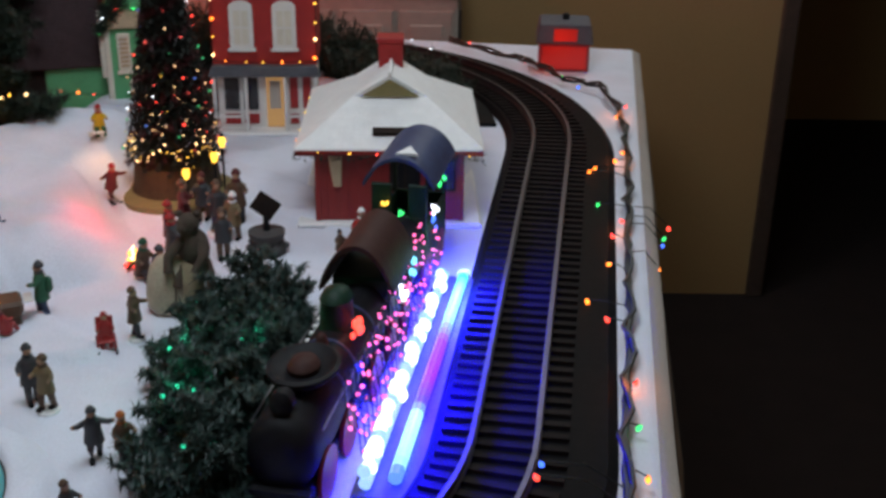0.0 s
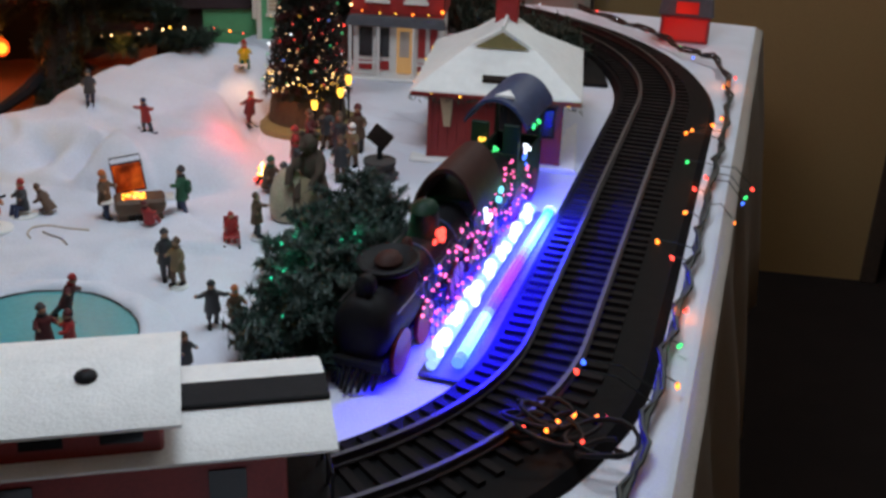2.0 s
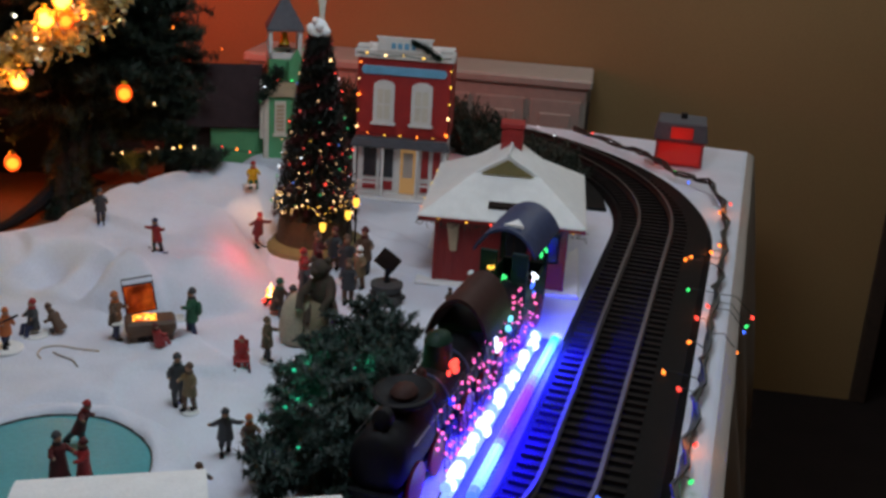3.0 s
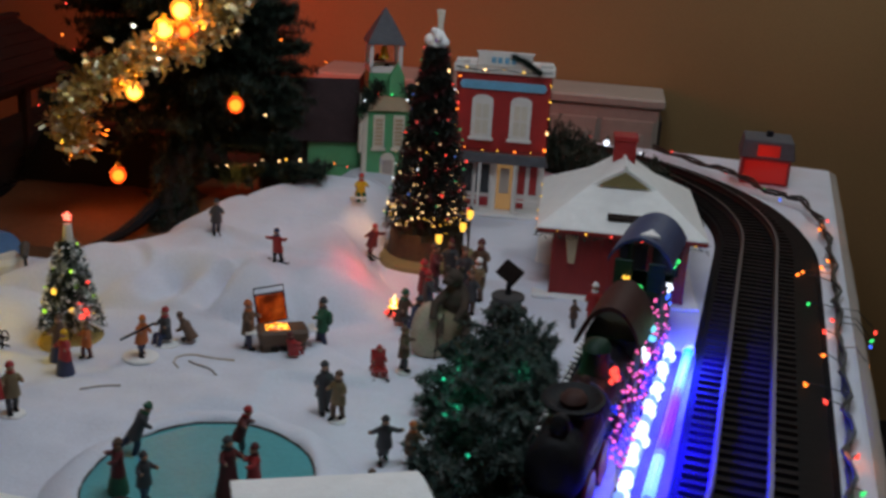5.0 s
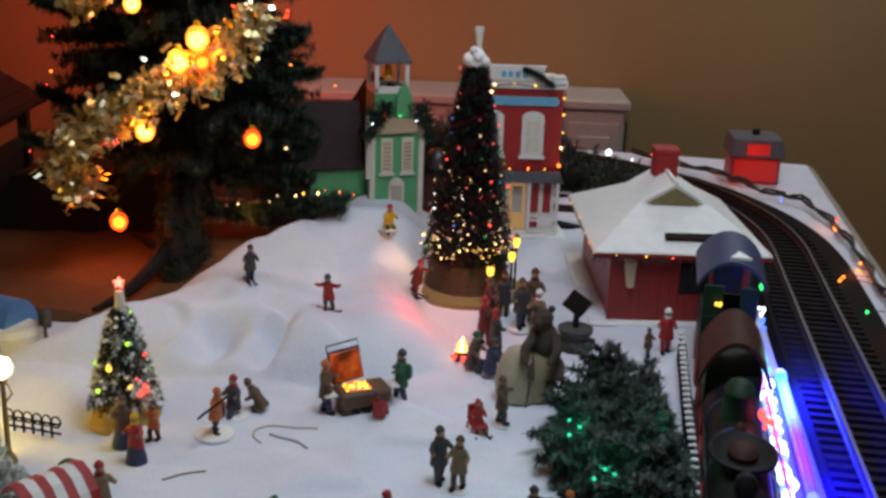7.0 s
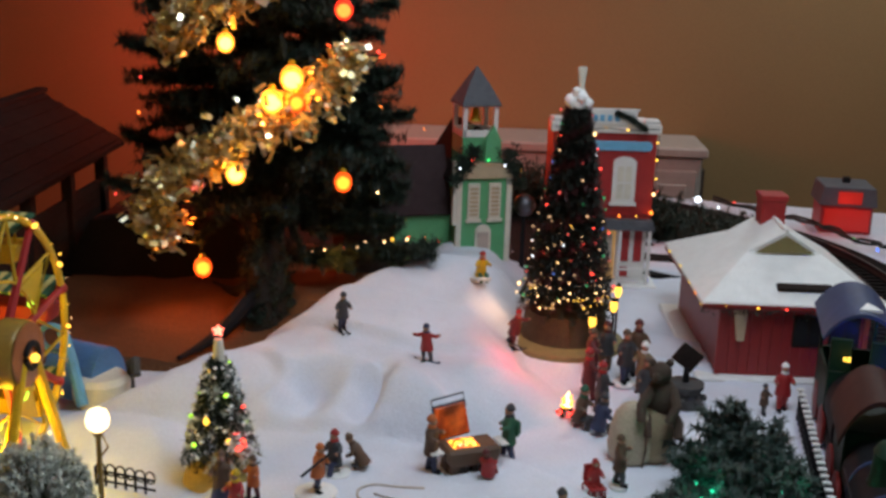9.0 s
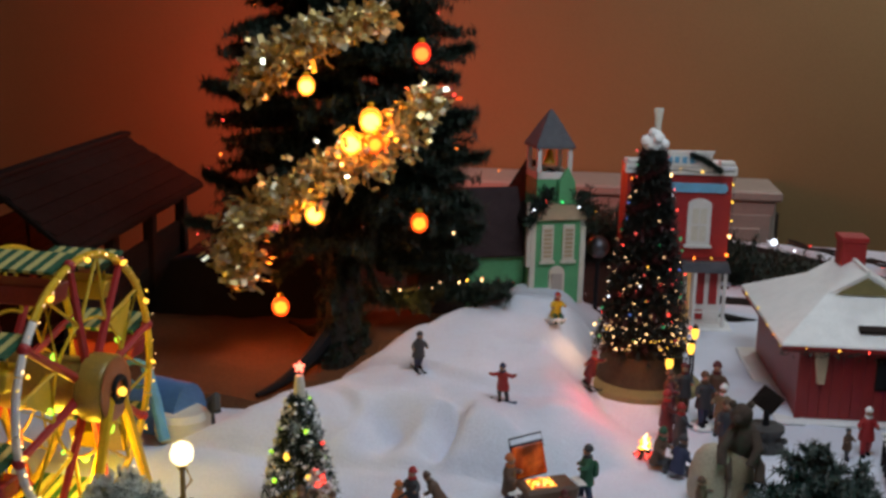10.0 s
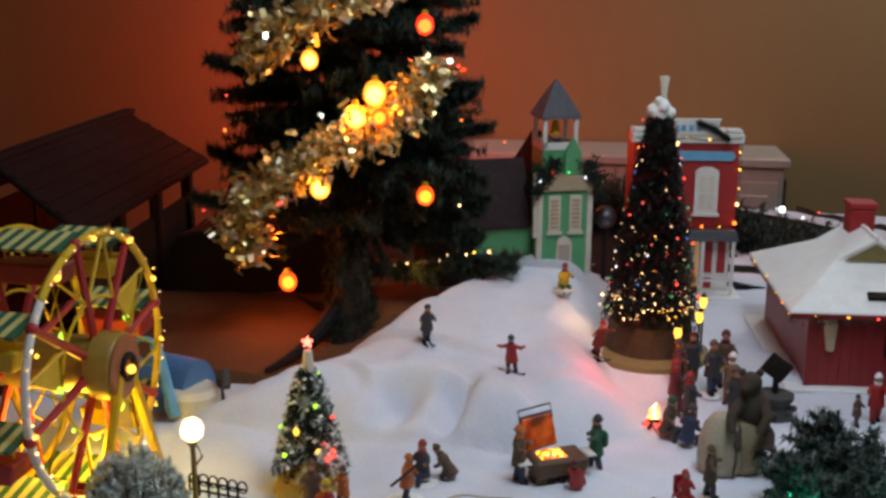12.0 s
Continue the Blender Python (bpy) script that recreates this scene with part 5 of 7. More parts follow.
# ---- figurines: one plain mesh each ----
def figurine(x, y, h=0.058, coat=GREY, legs=DKBLUE, hat=RED, yaw=0.0, arms=(0.3, 0.3), z=None, lean=0.0, skirt=False, base=None, seat=False, bits=(), label="", group="figurines", stride=0.004):
    """arms: how far each is raised, -0.2 hanging to 1.2 up; base: radius of a snowy disc; stride: half the step."""
    s, k = Shape(), h / 0.058
    lift = 0.0
    if base:
        s.lathe([(base, 0), (base * 0.97, 0.0025), (base * 0.8, 0.0035)], 18, 4)
        lift = 0.003
    hip = 0.014 if seat else 0.027
    body = Matrix.Translation((0, 0, lift)) @ Matrix.Rotation(lean, 4, "X")
    P = lambda a, b, c: body @ Vector((a, b, c))
    if skirt:
        s.lathe([(0.0115, 0.0), (0.0110, 0.006), (0.0085, 0.018), (0.0060, 0.030)], 11, 1, body, 1.0, 0.85)
    elif seat:
        for e in (-1, 1):
            s.tube([P(e * 0.003, 0.001, 0.010), P(e * 0.0046, -0.010, 0.0115), P(e * 0.0046, -0.0125, 0.0)], 0.0034, 7, 1, 0.8)
    else:
        for e in (-1, 1):
            f = e * stride
            s.tube([P(e * 0.0034, f - 0.0055, 0.0022), P(e * 0.0034, f + 0.0015, 0.0022)], 0.0025, 7, 5)
            s.tube([P(e * 0.0034, f, 0.002), P(e * 0.0036, f * 0.6 - 0.0012, 0.013), P(e * 0.0028, 0, 0.028)], 0.0025, 7, 1, 1.5)
    # coat with a flared hem, rounded shoulders
    s.lathe([(0.0060, hip - 0.0085), (0.0088, hip - 0.0080), (0.0080, hip - 0.001), (0.0068, hip + 0.006), (0.0076, hip + 0.0125), (0.0064, hip + 0.0165), (0.0032, hip + 0.0190), (0.0022, hip + 0.0205)], 11, 0, body, 1.0, 0.78)
    sh = hip + 0.0148
    for e, a in zip((-1, 1), arms):
        out, fore = (0.0025 + 0.0085 * max(0, a), 0.003) if a > 0.55 else (0.0022, 0.0085 * max(0.15, a + 0.35))
        el = P(e * (0.0072 + out * 0.6), -fore * 0.4, sh - 0.0068 + 0.0065 * max(0, a))
        ha = P(e * (0.0060 + out * 1.25), -fore * 1.3, sh - 0.0100 + 0.0145 * a)
        s.tube([P(e * 0.0052, 0.0005, sh), el, ha], 0.0029, 7, 0, 0.75)
        s.ball(ha, 0.0019, 2, 7)
    # scarf, head, knitted hat with a turned-up brim
    s.lathe([(0.0030, hip + 0.0178), (0.0044, hip + 0.0190), (0.0042, hip + 0.0208), (0.0028, hip + 0.0216)], 9, 3, body)
    s.ball(P(0, -0.0008, hip + 0.0244), 0.0037, 2, 10, 0.95, 1.05, 1.15)
    s.lathe([(0.0039, hip + 0.0252), (0.0044, hip + 0.0258), (0.0044, hip + 0.0274), (0.0039, hip + 0.0284), (0.0026, hip + 0.0306), (0.0009, hip + 0.0318)], 10, 3, body @ Matrix.Translation((0, 0.0006, 0)) )
    for kind in bits:
        if kind == "skis":
            for e in (-1, 1):
                s.tube([(e * 0.0040, -0.026, 0.004), (e * 0.0040, -0.021, 0.0008), (e * 0.0040, 0.018, 0.0008)], 0.0011, 5, 5)
        if kind == "board":
            s.tube([(-0.018, -0.001, 0.003), (-0.013, -0.001, 0.0008), (0.013, -0.001, 0.0008), (0.018, -0.001, 0.003)], 0.0016, 6, 3)
        if kind == "pack":
            s.lathe([(0.003, hip - 0.001), (0.0052, hip + 0.002), (0.0050, hip + 0.011), (0.002, hip + 0.0145)], 8, 0, body @ Matrix.Translation((0, 0.0068, 0)), 1, 0.7)
        if kind == "carried_ski":
            s.tube([P(-0.036, -0.008, sh - 0.004), P(0.014, -0.004, sh + 0.002)], 0.0016, 5, 5)
    ob = part("figurine", s, [coat, legs, SKIN, hat, PAINT_SNOW, BLACK], smooth=True)
    zz = ground_z(x, y) if z is None else z
    ob.matrix_basis = Matrix.Translation((x, y, zz)) @ Matrix.Rotation(radians(yaw), 4, "Z") @ Matrix.Diagonal((k * 1.08, k * 1.08, k, 1))
    return tagged(ob, label, "figurine", group)


def figures():
    f = figurine
    # skiers on the slope
    f(-0.195, 0.19, 0.048, GREY, DKBLUE, GREY, 25, (0.2, 0.3), lean=0.15, bits=("skis",), label="dark-clad toy skier on the snowy slope", group="skiers")
    f(-0.091, 0.128, 0.046, RED, GREY, DKBLUE, -20, (0.65, 1.0), z=0.050, lean=0.12, bits=("board",), label="red-jacketed toy snowboarder with spread arms", group="skiers")
    f(0.000, 0.246, 0.050, DARKRED, DARKRED, RED, 40, (0.6, 0.7), stride=0.009, lean=0.25, bits=("skis",), label="toy skier in dark red on the slope", group="skiers")
    # round the grill
    f(-0.073, -0.044, 0.058, COATBROWN, DKBLUE, ORANGE, 80, (0.3, 0.4), label="toy man in an orange hood and brown waistcoat by the grill")
    f(0.0, 0.0, 0.060, DKGREEN, DKBLUE, GREY, -80, (0.2, 0.4), bits=("pack",), label="toy man in a dark green coat by the grill")
    f(-0.018, -0.050, 0.044, RED, RED, DARKRED, 160, (0.3, 0.3), seat=True, lean=-0.25, label="small toy child in red kneeling before the grill")
    # three by the snow fort
    f(-0.172, -0.106, 0.048, ORANGE, DKBLUE, ORANGE, 60, (0.5, 0.1), base=0.022, lean=0.1, bits=("carried_ski",), label="toy boy in orange carrying skis on a snowy disc")
    f(-0.163, -0.060, 0.054, GREY, DKBLUE, RED, -30, (0.2, 0.3), seat=True, base=0.016, label="toy figure in a red hat sitting in the snow")
    f(-0.132, -0.050, 0.050, COATBROWN, GREY, COATBROWN, -100, (0.2, 0.4), seat=True, lean=0.55, label="brown toy figure bending over the snow")
    # pair above the pond
    f(0.045, -0.162, 0.056, GREY, GREY, GREY, 30, (0.1, 0.4), label="toy skater in a charcoal coat beside the pond")
    f(0.063, -0.177, 0.052, KHAKI, COATBROWN, COATBROWN, -20, (0.3, 0.1), base=0.010, label="toy skater in a khaki coat beside the pond")
    # right of the pond
    f(0.123, -0.245, 0.050, GREY, GREY, GREY, 20, (0.62, 0.75), lean=0.12, stride=0.006, label="dark toy skater with outstretched arms in the snow")
    f(0.153, -0.266, 0.046, COATBROWN, GREY, ORANGE, 40, (0.2, 0.4), label="small brown toy figure beside the garland")
    f(0.132, -0.338, 0.044, GREY, GREY, COATBROWN, 60, (0.3, 0.4), label="dark toy figure near the track")
    # on the ice
    f(-0.098, -0.312, 0.052, GREY, DKBLUE, DKGREEN, 130, (0.3, 0.7), z=0.0106, lean=0.45, stride=0.008, label="toy skater in dark green gliding on the ice", group="ice skaters")
    f(-0.008, -0.285, 0.050, DARKRED, GREY, RED, 100, (0.8, 0.4), z=0.0106, lean=0.3, stride=0.010, label="toy skater in red and dark trousers on the ice", group="ice skaters")
    f(0.012, -0.352, 0.054, DARKRED, DARKRED, GREY, 60, (0.3, 0.4), skirt=True, z=0.0106, label="toy skater of a dancing pair in a long dark red coat", group="ice skaters")
    f(0.034, -0.350, 0.050, RED, DARKRED, DARKRED, -60, (0.3, 0.4), z=0.0106, skirt=True, label="toy skater of a dancing pair in a red skirt", group="ice skaters")
    f(-0.076, -0.372, 0.050, DARKRED, DKGREEN, COATBROWN, -60, (0.5, 0.4), z=0.0106, skirt=True, label="toy skater in a dark dress on the ice", group="ice skaters")
    f(-0.050, -0.380, 0.046, GREY, DKBLUE, GREY, 60, (0.4, 0.5), z=0.0106, label="dark toy skater reaching out on the ice", group="ice skaters")
    # campfire group and people by the tree
    f(0.088, 0.165, 0.062, DARKRED, DARKRED, RED, 110, (0.3, 0.4), label="toy figure in red warming by the campfire", group="campfire group")
    f(0.092, 0.070, 0.060, DKBLUE, GREY, GREY, 130, (0.1, 0.3), seat=True, lean=0.2, label="toy figure in a dark blue coat sitting by the campfire", group="campfire group")
    f(0.073, 0.092, 0.062, COATBROWN, GREY, DKGREEN, 60, (0.3, 0.3), seat=True, lean=0.15, label="brown toy figure sitting before the campfire", group="campfire group")
    f(0.094, 0.212, 0.064, DARKRED, GREY, COATBROWN, 90, (0.3, 0.3), label="dark red toy figure standing behind the campfire", group="campfire group")
    f(0.100, 0.126, 0.060, GREY, GREY, RED, 120, (0.2, 0.5), label="dark toy figure in a red cap beside the campfire", group="campfire group")
    f(0.133, 0.212, 0.064, GREY, DKBLUE, COATBROWN, 20, (0.2, 0.3), base=0.012, label="dark toy carol singer in front of the lit tree", group="carol singers")
    f(0.153, 0.200, 0.060, KHAKI, COATBROWN, PAINT_SNOW, -20, (0.4, 0.3), label="toy carol singer in a khaki coat", group="carol singers")
    f(0.150, 0.245, 0.068, COATBROWN, GREY, DARKRED, 0, (0.3, 0.3), label="brown toy carol singer before the tree", group="carol singers")
    f(0.112, 0.232, 0.060, GREY, COATBROWN, DARKRED, -10, (0.3, 0.3), label="dark toy figure beside the tree tub", group="carol singers")
    f(0.150, 0.150, 0.060, GREY, COATBROWN, COATBROWN, 10, (0.2, 0.3), label="dark toy figure behind the snowman", group="carol singers")
    # barrow pair
    f(0.104, -0.048, 0.052, COATBROWN, GREY, COATBROWN, 80, (0.2, 0.5), base=0.009, label="toy man in a brown coat pushing a red sled chair")
    # Left side
    f(-0.252, -0.130, 0.052, COATBROWN, DKBLUE, COATBROWN, 10, (0.3, 0.3), skirt=True, label="toy carol singer in a long brown dress before the small tree", group="carol singers")
    f(-0.233, -0.155, 0.050, RED, DKBLUE, YELLOWP, -20, (0.3, 0.3), skirt=True, label="toy carol singer in a dark blue skirt", group="carol singers")
    f(-0.226, -0.120, 0.042, ORANGE, DARKRED, COATBROWN, -30, (0.3, 0.3), label="toy child in orange singing", group="carol singers")
    f(-0.226, -0.272, 0.052, KHAKI, GREY, RED, 40, (0.3, 0.5), base=0.012, label="toy figure in a red hat walking in the snow")
    f(-0.208, -0.345, 0.046, DKBLUE, GREY, GREY, 0, (0.2, 0.2), label="dark blue toy figure by the striped stall")
    # sled rider below the church
    f(-0.042, 0.362, 0.050, YELLOWP, DKGREEN, RED, 25, (0.4, 0.5), z=ground_z(-0.042, 0.362) + 0.003, seat=True, lean=0.15, label="toy sled rider in a red hat below the church")
    f(0.303, 0.165, 0.056, RED, RED, PAINT_SNOW, 0, (0.2, 0.3), label="red-suited toy figure with a white cap at the station")
    f(0.280, 0.150, 0.036, COATBROWN, GREY, GREY, 30, (0.3, 0.3), label="small brown toy figure at the station")


def grill():
    x, y = -0.038, -0.030
    t = thing("toy_grill", pose(x, y, 0.0, 0, 0, 26), "dark barbecue with glowing embers and a raised lid", "grill")
    part("base", Shape().lathe([(0.056, 0.0), (0.054, 0.004), (0.046, 0.006)], 28, 0, None, 1, 0.66), SNOW, t, "pale snowy base", smooth=True)
    part("firebox", Shape().prism([(-0.024, 0.013), (0.024, 0.013), (0.028, 0.022), (0.028, 0.031), (-0.028, 0.031), (-0.028, 0.022)], -0.016, 0.016), COATBROWN, t, "dark brown firebox", bevel=0.003)
    for sx in (-0.019, 0.019):
        part("support", Shape().prism([(sx - 0.006, 0.004), (sx + 0.006, 0.004), (sx + 0.005, 0.015), (sx - 0.005, 0.015)], -0.012, 0.012), COATBROWN, t, "dark brown support", bevel=0.0015)
    part("woodpile", Shape().tube([(-0.010, -0.012, 0.009), (-0.010, 0.012, 0.009)], 0.0045, 8).tube([(0.002, -0.013, 0.009), (0.002, 0.012, 0.009)], 0.0042, 8).tube([(-0.004, -0.012, 0.0155), (-0.004, 0.012, 0.0155)], 0.004, 8), BARK, t, "stacked logs under the firebox", smooth=True)
    v, n = [], 18
    for j in range(n + 1):
        for i in range(n + 1):
            a, b = -1 + 2 * i / n, -1 + 2 * j / n
            v.append((-0.006 + 0.0130 * a, 0.0095 * b, 0.0312 + 0.0045 * (1 - a * a) * (1 - b * b) + 0.0012 * noise.noise(Vector((a * 4, b * 3, 2)))))
    part("embers", Shape().add(v, [(j * (n + 1) + i, j * (n + 1) + i + 1, (j + 1) * (n + 1) + i + 1, (j + 1) * (n + 1) + i) for j in range(n) for i in range(n)]), G_EMBER, t, "orange glowing embers", smooth=True)
    tilt = Matrix.Translation((-0.008, 0.016, 0.032)) @ Matrix.Rotation(-0.22, 4, "X") @ Matrix.Rotation(-0.12, 4, "Y")
    part("lid", Shape().box(-0.016, 0.016, -0.001, 0.002, 0.0, 0.031), G_LID, t, "raised lid with orange firelight put in as glow", bevel=0.001, at=tilt)
    part("lid_back", Shape().box(-0.0175, 0.0175, 0.0022, 0.005, -0.002, 0.0325), BLACK, t, "black outer side of the lid", bevel=0.0012, at=tilt)
    part("lid_handle", Shape().tube([(-0.017, 0.002, 0.026), (-0.017, 0.003, 0.039), (0.017, 0.003, 0.039), (0.017, 0.002, 0.026)], 0.0009), BLACK, t, at=tilt)
    for a, b in ((-0.042, -0.029), (0.029, 0.038)):
        part("side_shelf", Shape().box(a, b, -0.010, 0.010, 0.027, 0.029), WHITE, t, "pale side shelf", bevel=0.0006)
    lamp("ember_light", "POINT", (x, y, 0.044), 0.004, (1.0, 0.4, 0.05), 0.008)


def campfire():
    t = thing("campfire", pose(0.062, 0.108, 0.004), "toy campfire with a glowing orange flame", "campfire")
    for a in range(6):
        part("log", Shape().tube([(0.011 * math.cos(a * 1.05), 0.011 * math.sin(a * 1.05), 0.003), (0.001 * math.cos(a), 0.001 * math.sin(a), 0.010)], 0.0024, 6, 0, 0.7), BARK, t)
    for fx, fy, fz, fr in ((0.0, -0.002, 0.018, 0.0052), (-0.004, -0.001, 0.015, 0.0040), (0.0035, -0.003, 0.018, 0.0036)):
        wave = Shape()
        wave.tube([(fx, fy, fz - fr), (fx + 0.3 * fr, fy, fz), (fx - 0.2 * fr, fy, fz + fr), (fx + 0.35 * fr, fy, fz + 2.1 * fr)], fr, 7, 0, 0.12)
        part("flame", wave, G_WARM if fr > 0.004 else G_FIRE, t, "orange flame", smooth=True)
    for a in range(4):
        part("ember", Shape().ball((0.008 * math.cos(a * 1.7), 0.008 * math.sin(a * 1.7), 0.005), 0.0030, 0, 7), G_RED, t, "red ember")


def sack_with_bear():
    """A plump sack with a brown toy animal climbing on it."""
    t = thing("snowy_sack", pose(0.122, 0.020, 0.0), "plump cream sack with a brown toy bear climbing on it", "sack")
    lobe = [(0.019, 0.0), (0.0245, 0.006), (0.0260, 0.018), (0.0245, 0.034), (0.0200, 0.048), (0.0130, 0.057), (0.004, 0.061)]
    part("front_lobe", Shape().lathe(lobe, 18, 0, None, 0.92, 0.9), SNOWMAN, t, "cream front of the sack", smooth=True)
    part("side_lobe", Shape().lathe([(r * 0.98, z * 1.0) for r, z in lobe], 18, 0, Matrix.Translation((0.021, 0.006, 0)), 0.82, 0.9), SACK, t, "tan side of the sack", smooth=True)
    part("seam", Shape().tube([(0.009, -0.0225, 0.002), (0.011, -0.0235, 0.02), (0.011, -0.021, 0.036), (0.009, -0.016, 0.05)], 0.0011, 5), COATBROWN, t, "brown seam", smooth=True)
    bear = Shape()
    bear.ball((0.026, 0.004, 0.066), 0.0160, 0, 14, 1.0, 0.9, 1.35)
    bear.ball((0.023, 0.000, 0.093), 0.0112, 0, 14, 1.0, 0.95, 1.0)
    bear.ball((0.0185, -0.0085, 0.0910), 0.0052, 0, 10)
    for e in (-1, 1):
        bear.ball((0.023 + e * 0.0085, 0.002, 0.1030), 0.0040, 0, 8)
        bear.tube([(0.026 + e * 0.010, -0.002, 0.076), (0.022 + e * 0.017, -0.015, 0.064), (0.018 + e * 0.013, -0.023, 0.050)], 0.0058, 8, 0, 0.8)
        bear.tube([(0.027 + e * 0.009, 0.004, 0.052), (0.027 + e * 0.016, -0.010, 0.044), (0.027 + e * 0.015, -0.018, 0.032)], 0.0060, 8, 0, 0.85)
    part("brown_bear", bear, BEAR, t, "dark brown plush bear on top", smooth=True)


def barrow():
    t = thing("white_sled", pose(-0.045, 0.352, ground_z(-0.045, 0.352) + 0.001, -14, 0, 25), "small white toy sled on the slope below the church", "sled")
    part("deck", Shape().box(-0.008, 0.008, -0.022, 0.020, 0.003, 0.0055), PAINT_SNOW, t, bevel=0.001)
    for e in (-1, 1):
        part("runner", Shape().tube([(e * 0.007, 0.022, 0.001), (e * 0.007, -0.020, 0.001), (e * 0.007, -0.028, 0.006)], 0.0012, 5), WHITE, t)
    t = thing("red_sled_chair", pose(0.080, -0.064, 0.0, 0, 0, 20), "small red sled chair with a seated toy child in the snow", "sled")
    part("seat", Shape().box(-0.008, 0.008, -0.012, 0.008, 0.010, 0.013).box(-0.008, 0.008, 0.006, 0.009, 0.013, 0.030), RED, t, bevel=0.001)
    for sx in (-0.008, 0.008):
        part("runner", Shape().tube([(sx, -0.020, 0.006), (sx, -0.016, 0.001), (sx, 0.014, 0.001)], 0.0012), BLACK, t)
        part("leg", Shape().tube([(sx, -0.008, 0.001), (sx, -0.008, 0.011)], 0.001).tube([(sx, 0.007, 0.001), (sx, 0.007, 0.011)], 0.001), RED, t)
    figurine(0.080, -0.064, 0.042, RED, MAROON, RED, 20, (0.2, 0.2), z=0.005, seat=True, label="toy child in red seated in the sled chair")


def sign_planter():
    t = thing("stone_planter_sign", pose(0.196, 0.168, 0.0), "dark signpost with a tilted square board in a stone planter", "sign")
    part("planter", Shape().lathe([(0.022, 0.0), (0.020, 0.006), (0.017, 0.016), (0.021, 0.022), (0.021, 0.026), (0.012, 0.027)], 16), STONE, t, "round dark stone planter", smooth=True)
    part("post", Shape().lathe([(0.004, 0.024), (0.0032, 0.045)], 8), BLACK, t)
    part("board", Shape().box(-0.014, 0.014, -0.002, 0.002, -0.012, 0.012, 0, Matrix.Translation((0, 0, 0.056)) @ Matrix.Rotation(0.62, 4, "Y")), DARKWOOD, t, "dark brown square board", bevel=0.001)
    for i in range(7):
        a = i * 0.9
        part("stone", Shape().ball((0.0205 * math.cos(a), 0.0205 * math.sin(a), 0.009), 0.005, 0, 8, 1, 1, 0.8), STONE, t)


# ---- decorative steam engine with light strips ----
ENGINE = Matrix.Translation((0.340, -0.03, 0.0)) @ Matrix.Rotation(radians(-8.6), 4, "Z")


ENGINE_BODY = Matrix.Translation((0.331, -0.03, 0.0)) @ Matrix.Rotation(radians(-10.3), 4, "Z") @ Matrix.Diagonal((0.80, 1, 0.96, 1))


